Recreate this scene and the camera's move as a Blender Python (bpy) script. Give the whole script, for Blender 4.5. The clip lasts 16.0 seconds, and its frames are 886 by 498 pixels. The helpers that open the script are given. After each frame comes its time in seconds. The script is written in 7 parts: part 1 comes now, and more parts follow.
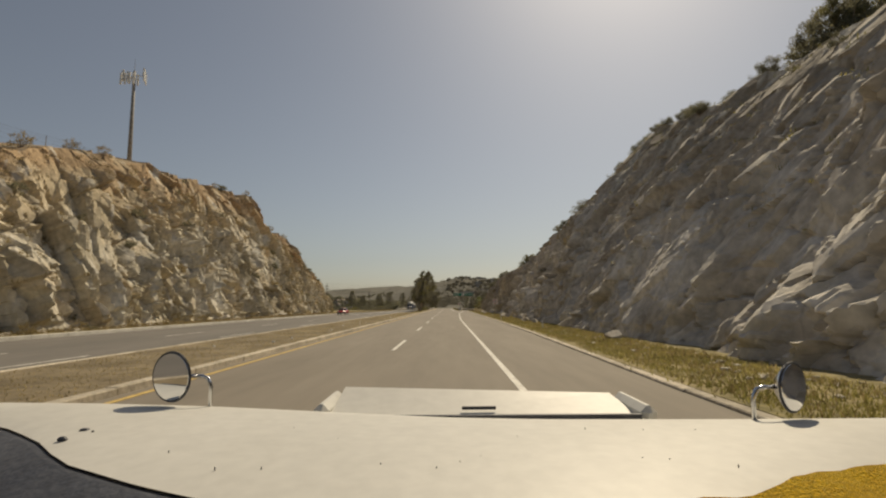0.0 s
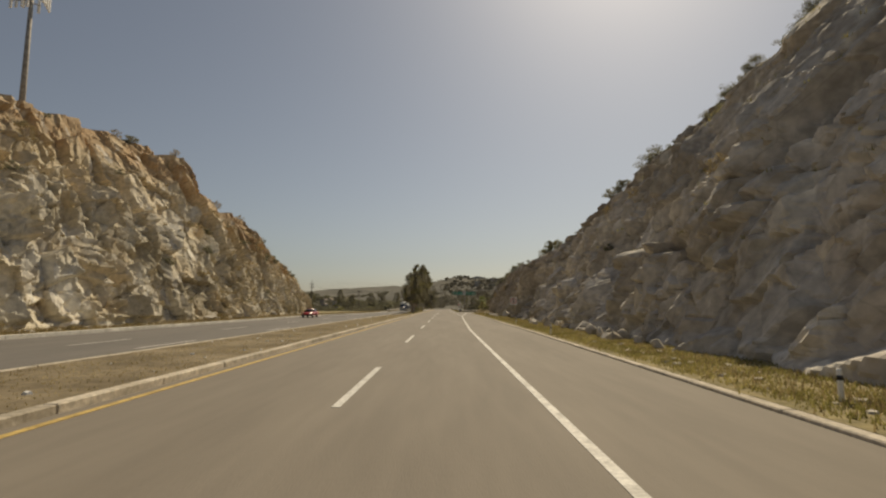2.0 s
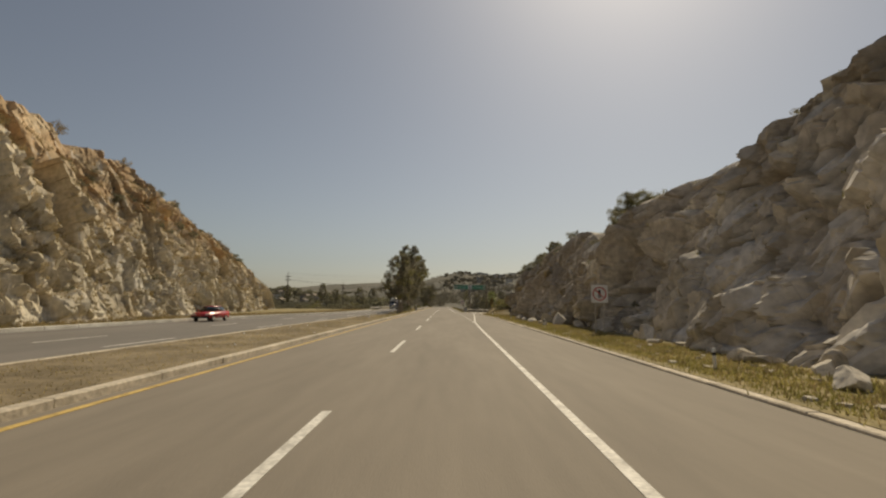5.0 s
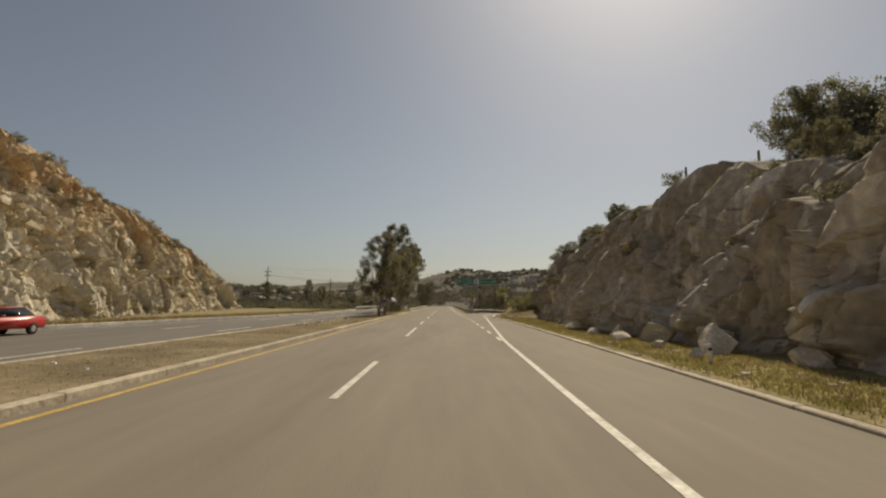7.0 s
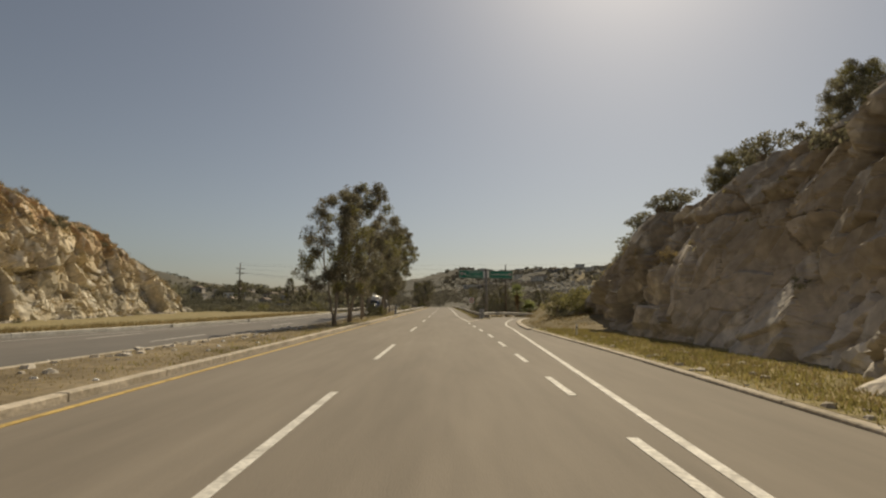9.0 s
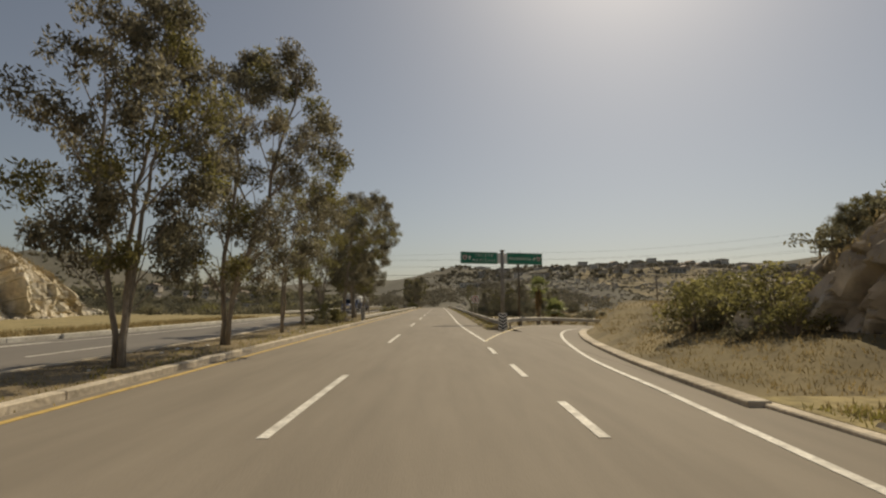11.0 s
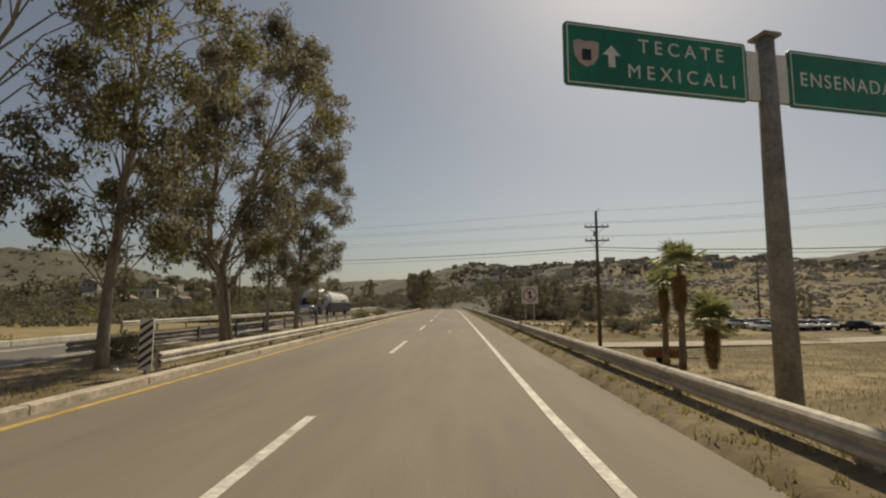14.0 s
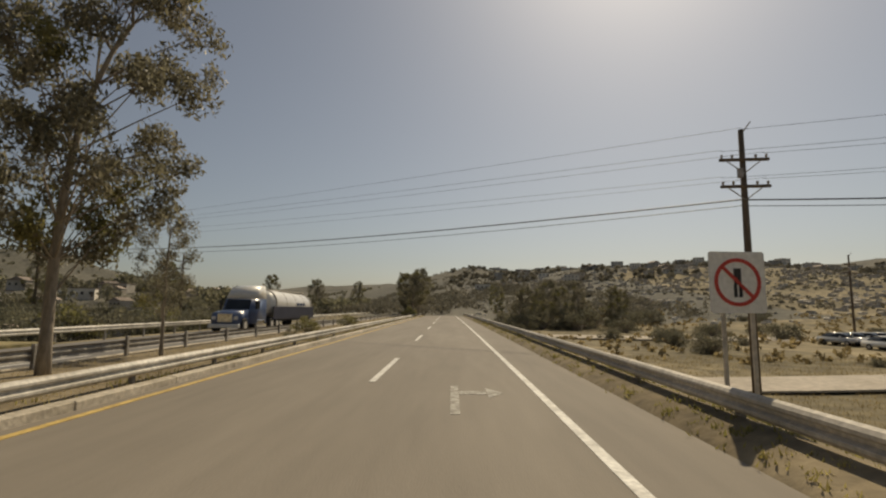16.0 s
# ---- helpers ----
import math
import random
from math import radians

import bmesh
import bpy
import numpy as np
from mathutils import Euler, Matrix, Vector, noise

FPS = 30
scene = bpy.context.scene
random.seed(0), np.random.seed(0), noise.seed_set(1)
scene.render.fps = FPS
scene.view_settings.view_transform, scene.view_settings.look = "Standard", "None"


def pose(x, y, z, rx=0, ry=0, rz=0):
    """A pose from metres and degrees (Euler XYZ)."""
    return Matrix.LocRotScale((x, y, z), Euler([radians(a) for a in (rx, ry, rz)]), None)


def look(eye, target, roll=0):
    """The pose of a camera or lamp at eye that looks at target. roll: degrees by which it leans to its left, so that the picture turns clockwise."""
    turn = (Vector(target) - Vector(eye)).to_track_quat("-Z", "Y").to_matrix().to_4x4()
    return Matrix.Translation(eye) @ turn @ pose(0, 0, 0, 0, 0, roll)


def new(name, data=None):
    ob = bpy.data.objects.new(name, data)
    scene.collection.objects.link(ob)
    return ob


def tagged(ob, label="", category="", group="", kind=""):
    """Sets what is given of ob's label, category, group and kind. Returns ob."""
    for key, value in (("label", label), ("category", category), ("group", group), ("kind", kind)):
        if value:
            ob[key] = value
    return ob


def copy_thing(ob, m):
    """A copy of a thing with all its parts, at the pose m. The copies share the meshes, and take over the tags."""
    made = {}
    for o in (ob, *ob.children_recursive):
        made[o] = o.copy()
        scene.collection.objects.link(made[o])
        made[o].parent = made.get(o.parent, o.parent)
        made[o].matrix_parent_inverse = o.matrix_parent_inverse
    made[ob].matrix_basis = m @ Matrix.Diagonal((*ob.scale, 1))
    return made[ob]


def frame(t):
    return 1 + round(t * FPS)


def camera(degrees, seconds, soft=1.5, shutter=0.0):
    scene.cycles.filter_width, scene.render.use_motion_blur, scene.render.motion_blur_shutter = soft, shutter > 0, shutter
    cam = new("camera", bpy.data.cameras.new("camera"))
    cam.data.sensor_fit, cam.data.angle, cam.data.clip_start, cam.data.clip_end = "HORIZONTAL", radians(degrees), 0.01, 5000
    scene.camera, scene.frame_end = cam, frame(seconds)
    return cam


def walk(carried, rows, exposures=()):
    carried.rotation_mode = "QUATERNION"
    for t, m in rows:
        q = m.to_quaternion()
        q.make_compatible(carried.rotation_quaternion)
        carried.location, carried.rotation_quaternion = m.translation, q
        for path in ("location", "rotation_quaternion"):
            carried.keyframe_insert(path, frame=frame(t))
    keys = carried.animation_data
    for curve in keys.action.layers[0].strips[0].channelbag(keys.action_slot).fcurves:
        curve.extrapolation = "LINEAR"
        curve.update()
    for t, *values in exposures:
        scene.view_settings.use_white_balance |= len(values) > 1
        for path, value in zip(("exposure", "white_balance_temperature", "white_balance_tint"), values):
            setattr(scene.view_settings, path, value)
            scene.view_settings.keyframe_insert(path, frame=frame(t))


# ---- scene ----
LENS = 82.0
cam = camera(LENS, 16.0, soft=2.2)
# seconds, eye x y z, yaw to the left, pitch up, roll
DRIVE = [
    (0.0, 0.413, -0.811, 1.65, 0.53, 6.32, -0.41),
    (0.5, 0.325, 5.834, 1.65, 0.51, 6.31, -0.11),
    (1.0, 0.254, 12.322, 1.65, 0.45, 6.28, 0.05),
    (1.5, 0.198, 18.677, 1.65, 0.43, 6.46, 0.4),
    (2.0, 0.156, 24.92, 1.65, 0.27, 6.39, -0.09),
    (2.5, 0.127, 31.07, 1.65, 0.26, 6.35, 0.02),
    (3.0, 0.11, 37.145, 1.65, 0.24, 6.17, 0.35),
    (3.5, 0.104, 43.161, 1.65, 0.21, 6.25, 0.22),
    (4.0, 0.108, 49.133, 1.65, 0.26, 6.13, 0.26),
    (6.5, 0.231, 78.709, 1.65, 0.21, 6.13, 0.75),
    (7.0, 0.268, 84.621, 1.65, 0.38, 5.99, 0.46),
    (7.5, 0.307, 90.541, 1.65, 0.48, 5.87, 0.14),
    (8.0, 0.347, 96.471, 1.65, 0.36, 6.14, 0.1),
    (8.5, 0.386, 102.41, 1.65, 0.46, 6.08, 0.14),
    (10.8, 0.525, 129.724, 1.65, -0.22, 6.03, 0.01),
    (11.5, 0.543, 137.963, 1.65, 0.08, 6.06, 0.31),
    (12.0, 0.545, 143.796, 1.65, 0.25, 5.97, 0.17),
    (12.5, 0.538, 149.569, 1.65, 0.6, 6.02, -0.08),
    (13.0, 0.519, 155.267, 1.65, 1.07, 6.07, 0.17),
    (13.5, 0.489, 160.872, 1.65, 1.4, 6.01, 0.62),
    (14.0, 0.445, 166.365, 1.65, 1.2, 6.07, -0.07),
    (14.5, 0.387, 171.723, 1.65, 1.23, 6.18, -0.34),
    (15.0, 0.314, 176.925, 1.65, 1.17, 6.35, -0.23),
    (15.5, 0.223, 181.945, 1.65, 1.1, 6.35, 0.34),
    (16.0, 0.115, 186.757, 1.65, 1.0, 6.68, 0.37),
]


def eye_pose(x, y, z, yaw, pitch, roll):
    """A camera pose from its eye, yaw to the left, pitch and roll."""
    a, b = radians(yaw), radians(pitch)
    ahead = Vector((-math.sin(a) * math.cos(b), math.cos(a) * math.cos(b), math.sin(b)))
    return look((x, y, z), Vector((x, y, z)) + ahead, roll)


walk(cam, [(t, eye_pose(*row)) for t, *row in DRIVE], [(0.0, 0.0, 7700, 6), (16.0, 0.0, 7700, 6)])

from mathutils.bvhtree import BVHTree

# ---- world, sun and exposure ----
SUN_AZIMUTH, SUN_HEIGHT = 22.0, 44.0      # degrees to the right of the road's way, and above the horizon
world = bpy.data.worlds.new("sky")
scene.world = world
world.use_nodes = True
wn = world.node_tree.nodes
sky = wn.new("ShaderNodeTexSky")
sky.sky_type, sky.sun_disc = "NISHITA", False
sky.sun_elevation, sky.sun_rotation = radians(SUN_HEIGHT), radians(SUN_AZIMUTH)
sky.air_density, sky.dust_density, sky.ozone_density, sky.altitude = 1.0, 1.3, 2.0, 100
wn["Background"].inputs["Strength"].default_value = 0.06
haze = wn.new("ShaderNodeHueSaturation")                    # a hazy, whitish summer sky
haze.inputs["Saturation"].default_value = 0.68
world.node_tree.links.new(sky.outputs["Color"], haze.inputs["Color"])
pale = wn.new("ShaderNodeMixRGB")
pale.blend_type, pale.inputs["Fac"].default_value = "MULTIPLY", 1.0
pale.inputs["Color2"].default_value = (0.9, 0.925, 1.0, 1)
world.node_tree.links.new(haze.outputs["Color"], pale.inputs["Color1"])
world.node_tree.links.new(pale.outputs["Color"], wn["Background"].inputs["Color"])
sun = new("sun", bpy.data.lights.new("sun", "SUN"))
sun.data.energy, sun.data.angle, sun.data.color = 3.4, radians(0.6), (1.0, 0.89, 0.74)
to_sun = Vector((math.sin(radians(SUN_AZIMUTH)) * math.cos(radians(SUN_HEIGHT)),
                 math.cos(radians(SUN_AZIMUTH)) * math.cos(radians(SUN_HEIGHT)), math.sin(radians(SUN_HEIGHT))))
sun.matrix_world = look(to_sun * 100, (0, 0, 0))


# ---- materials ----
def material(name, stops, scale=1.0, detail=6.0, rough=0.9, metal=0.0, bump=0.3, bump_scale=None, fine=0.25,
             fine_scale=None, random_tone=0.0, island_tone=0.0, stretch=(1, 1, 1), coat=0.0, translucent=0.0):
    """A surface of world-size noise: stops are (position, colour) of its coarse variation, fine darkens and lightens it in the small."""
    m = bpy.data.materials.new(name)
    m.use_nodes = True
    n, l = m.node_tree.nodes, m.node_tree.links
    b = n["Principled BSDF"]
    b.inputs["Roughness"].default_value, b.inputs["Metallic"].default_value = rough, metal
    b.inputs["Coat Weight"].default_value = coat
    g = n.new("ShaderNodeNewGeometry")
    mp = n.new("ShaderNodeMapping")
    mp.inputs["Scale"].default_value = stretch
    l.new(g.outputs["Position"], mp.inputs["Vector"])
    big = n.new("ShaderNodeTexNoise")
    big.inputs["Scale"].default_value, big.inputs["Detail"].default_value = scale, detail
    small = n.new("ShaderNodeTexNoise")
    small.inputs["Scale"].default_value, small.inputs["Detail"].default_value = fine_scale or scale * 9, 3
    for t in (big, small):
        l.new(mp.outputs["Vector"], t.inputs["Vector"])
    ramp = n.new("ShaderNodeValToRGB")
    while len(ramp.color_ramp.elements) < len(stops):
        ramp.color_ramp.elements.new(0.5)
    for e, (p, c) in zip(ramp.color_ramp.elements, stops):
        e.position, e.color = p, (*c, 1)
    l.new(big.outputs["Fac"], ramp.inputs["Fac"])
    value = n.new("ShaderNodeMapRange")
    value.inputs["From Min"].default_value, value.inputs["From Max"].default_value = 0.3, 0.7
    value.inputs["To Min"].default_value, value.inputs["To Max"].default_value = 1 - fine, 1 + fine
    l.new(small.outputs["Fac"], value.inputs["Value"])
    hsv = n.new("ShaderNodeHueSaturation")
    l.new(ramp.outputs["Color"], hsv.inputs["Color"])
    last = value.outputs["Result"]
    for source, amount in (("object", random_tone), ("island", island_tone)):
        if amount:
            r = n.new("ShaderNodeObjectInfo") if source == "object" else g
            mr = n.new("ShaderNodeMapRange")
            mr.inputs["To Min"].default_value, mr.inputs["To Max"].default_value = 1 - amount, 1 + amount
            l.new(r.outputs["Random" if source == "object" else "Random Per Island"], mr.inputs["Value"])
            mul = n.new("ShaderNodeMath")
            mul.operation = "MULTIPLY"
            l.new(last, mul.inputs[0]), l.new(mr.outputs["Result"], mul.inputs[1])
            last = mul.outputs["Value"]
    l.new(last, hsv.inputs["Value"])
    l.new(hsv.outputs["Color"], b.inputs["Base Color"])
    if bump:
        bp = n.new("ShaderNodeBump")
        bp.inputs["Strength"].default_value, bp.inputs["Distance"].default_value = bump, 0.05
        t = n.new("ShaderNodeTexNoise")
        t.inputs["Scale"].default_value, t.inputs["Detail"].default_value = bump_scale or scale * 12, 5
        l.new(mp.outputs["Vector"], t.inputs["Vector"])
        l.new(t.outputs["Fac"], bp.inputs["Height"])
        l.new(bp.outputs["Normal"], b.inputs["Normal"])
    if translucent:
        tr = n.new("ShaderNodeBsdfTranslucent")
        l.new(hsv.outputs["Color"], tr.inputs["Color"])
        mix = n.new("ShaderNodeMixShader")
        mix.inputs["Fac"].default_value = translucent
        l.new(b.outputs["BSDF"], mix.inputs[1]), l.new(tr.outputs["BSDF"], mix.inputs[2])
        l.new(mix.outputs["Shader"], n["Material Output"].inputs["Surface"])
    return m


def rock_material(name, low, high, top, crack, tone=0.35, seams=0.5, pale=(0.66, 0.61, 0.52)):
    """Rock whose colour goes by the strata and tone attributes of its blocks, with stains and dark cracks."""
    m = material(name, low, scale=0.22, detail=8, rough=0.92, bump=0.45, bump_scale=6.0, fine=0.22, fine_scale=2.6)
    n, l = m.node_tree.nodes, m.node_tree.links
    next(x for x in n if x.type == "BUMP").inputs["Distance"].default_value = 0.07
    hsv = next(x for x in n if x.type == "HUE_SAT")
    ramp = next(x for x in n if x.type == "VALTORGB")
    g = next(x for x in n if x.type == "NEW_GEOMETRY")
    strata, tones = n.new("ShaderNodeAttribute"), n.new("ShaderNodeAttribute")
    strata.attribute_name, tones.attribute_name = "strata", "tone"
    warp = n.new("ShaderNodeTexNoise")
    warp.inputs["Scale"].default_value, warp.inputs["Detail"].default_value = 0.16, 5
    l.new(g.outputs["Position"], warp.inputs["Vector"])
    add = n.new("ShaderNodeMath")
    add.operation = "MULTIPLY_ADD"
    add.inputs[1].default_value, add.inputs[2].default_value = 0.4, -0.2
    l.new(warp.outputs["Fac"], add.inputs[0])
    add2 = n.new("ShaderNodeMath")
    l.new(add.outputs["Value"], add2.inputs[0]), l.new(strata.outputs["Fac"], add2.inputs[1])
    color = ramp.outputs["Color"]
    for edge0, edge1, c in ((0.45, 0.75, high), (0.76, 0.9, top)):
        f = n.new("ShaderNodeMapRange")
        f.inputs["From Min"].default_value, f.inputs["From Max"].default_value = edge0, edge1
        l.new(add2.outputs["Value"], f.inputs["Value"])
        mix = n.new("ShaderNodeMixRGB")
        l.new(f.outputs["Result"], mix.inputs["Fac"]), l.new(color, mix.inputs["Color1"])
        mix.inputs["Color2"].default_value = (*c, 1)
        color = mix.outputs["Color"]
    # rusty stains in patches
    stain = n.new("ShaderNodeTexNoise")
    stain.inputs["Scale"].default_value, stain.inputs["Detail"].default_value = 0.35, 6
    l.new(g.outputs["Position"], stain.inputs["Vector"])
    sf = n.new("ShaderNodeMapRange")
    sf.inputs["From Min"].default_value, sf.inputs["From Max"].default_value, sf.inputs["To Max"].default_value = 0.5, 0.64, 0.7
    l.new(stain.outputs["Fac"], sf.inputs["Value"])
    mix = n.new("ShaderNodeMixRGB")
    mix.inputs["Color2"].default_value = (*high, 1)
    l.new(sf.outputs["Result"], mix.inputs["Fac"]), l.new(color, mix.inputs["Color1"])
    # dark joints between the blocks
    joints = n.new("ShaderNodeTexVoronoi")
    joints.feature = "DISTANCE_TO_EDGE"
    joints.inputs["Scale"].default_value = seams
    warped = n.new("ShaderNodeMixRGB")
    warped.blend_type = "ADD"
    warped.inputs["Fac"].default_value = 1.6
    l.new(g.outputs["Position"], warped.inputs["Color1"]), l.new(warp.outputs["Color"], warped.inputs["Color2"])
    l.new(warped.outputs["Color"], joints.inputs["Vector"])
    jf = n.new("ShaderNodeMapRange")
    jf.inputs["From Max"].default_value, jf.inputs["To Min"].default_value, jf.inputs["To Max"].default_value = 0.012, 0.2, 0.0
    l.new(joints.outputs["Distance"], jf.inputs["Value"])
    mix2 = n.new("ShaderNodeMixRGB")
    mix2.inputs["Color2"].default_value = (*crack, 1)
    l.new(jf.outputs["Result"], mix2.inputs["Fac"]), l.new(mix.outputs["Color"], mix2.inputs["Color1"])
    # pale patches of the rock, and sunlit ledges painted in as slanting streaks
    turned = n.new("ShaderNodeMapping")
    turned.inputs["Rotation"].default_value = (radians(38), 0, 0)
    turned.inputs["Scale"].default_value = (1.0, 1.0, 0.28)
    l.new(g.outputs["Position"], turned.inputs["Vector"])
    pale_sunlit = n.new("ShaderNodeTexNoise")
    pale_sunlit.inputs["Scale"].default_value, pale_sunlit.inputs["Detail"].default_value = 0.75, 7
    l.new(turned.outputs["Vector"], pale_sunlit.inputs["Vector"])
    vf = n.new("ShaderNodeMapRange")
    vf.inputs["From Min"].default_value, vf.inputs["From Max"].default_value, vf.inputs["To Max"].default_value = 0.57, 0.64, 0.75
    l.new(pale_sunlit.outputs["Fac"], vf.inputs["Value"])
    mix3 = n.new("ShaderNodeMixRGB")
    mix3.inputs["Color2"].default_value = (*pale, 1)
    l.new(vf.outputs["Result"], mix3.inputs["Fac"]), l.new(mix2.outputs["Color"], mix3.inputs["Color1"])
    l.new(mix3.outputs["Color"], hsv.inputs["Color"])
    tm = n.new("ShaderNodeMapRange")
    tm.inputs["To Min"].default_value, tm.inputs["To Max"].default_value = 1 - tone, 1 + tone
    l.new(tones.outputs["Fac"], tm.inputs["Value"])
    mul = n.new("ShaderNodeMath")
    mul.operation = "MULTIPLY"
    l.new(hsv.inputs["Value"].links[0].from_socket, mul.inputs[0]), l.new(tm.outputs["Result"], mul.inputs[1])
    l.new(mul.outputs["Value"], hsv.inputs["Value"])
    return m


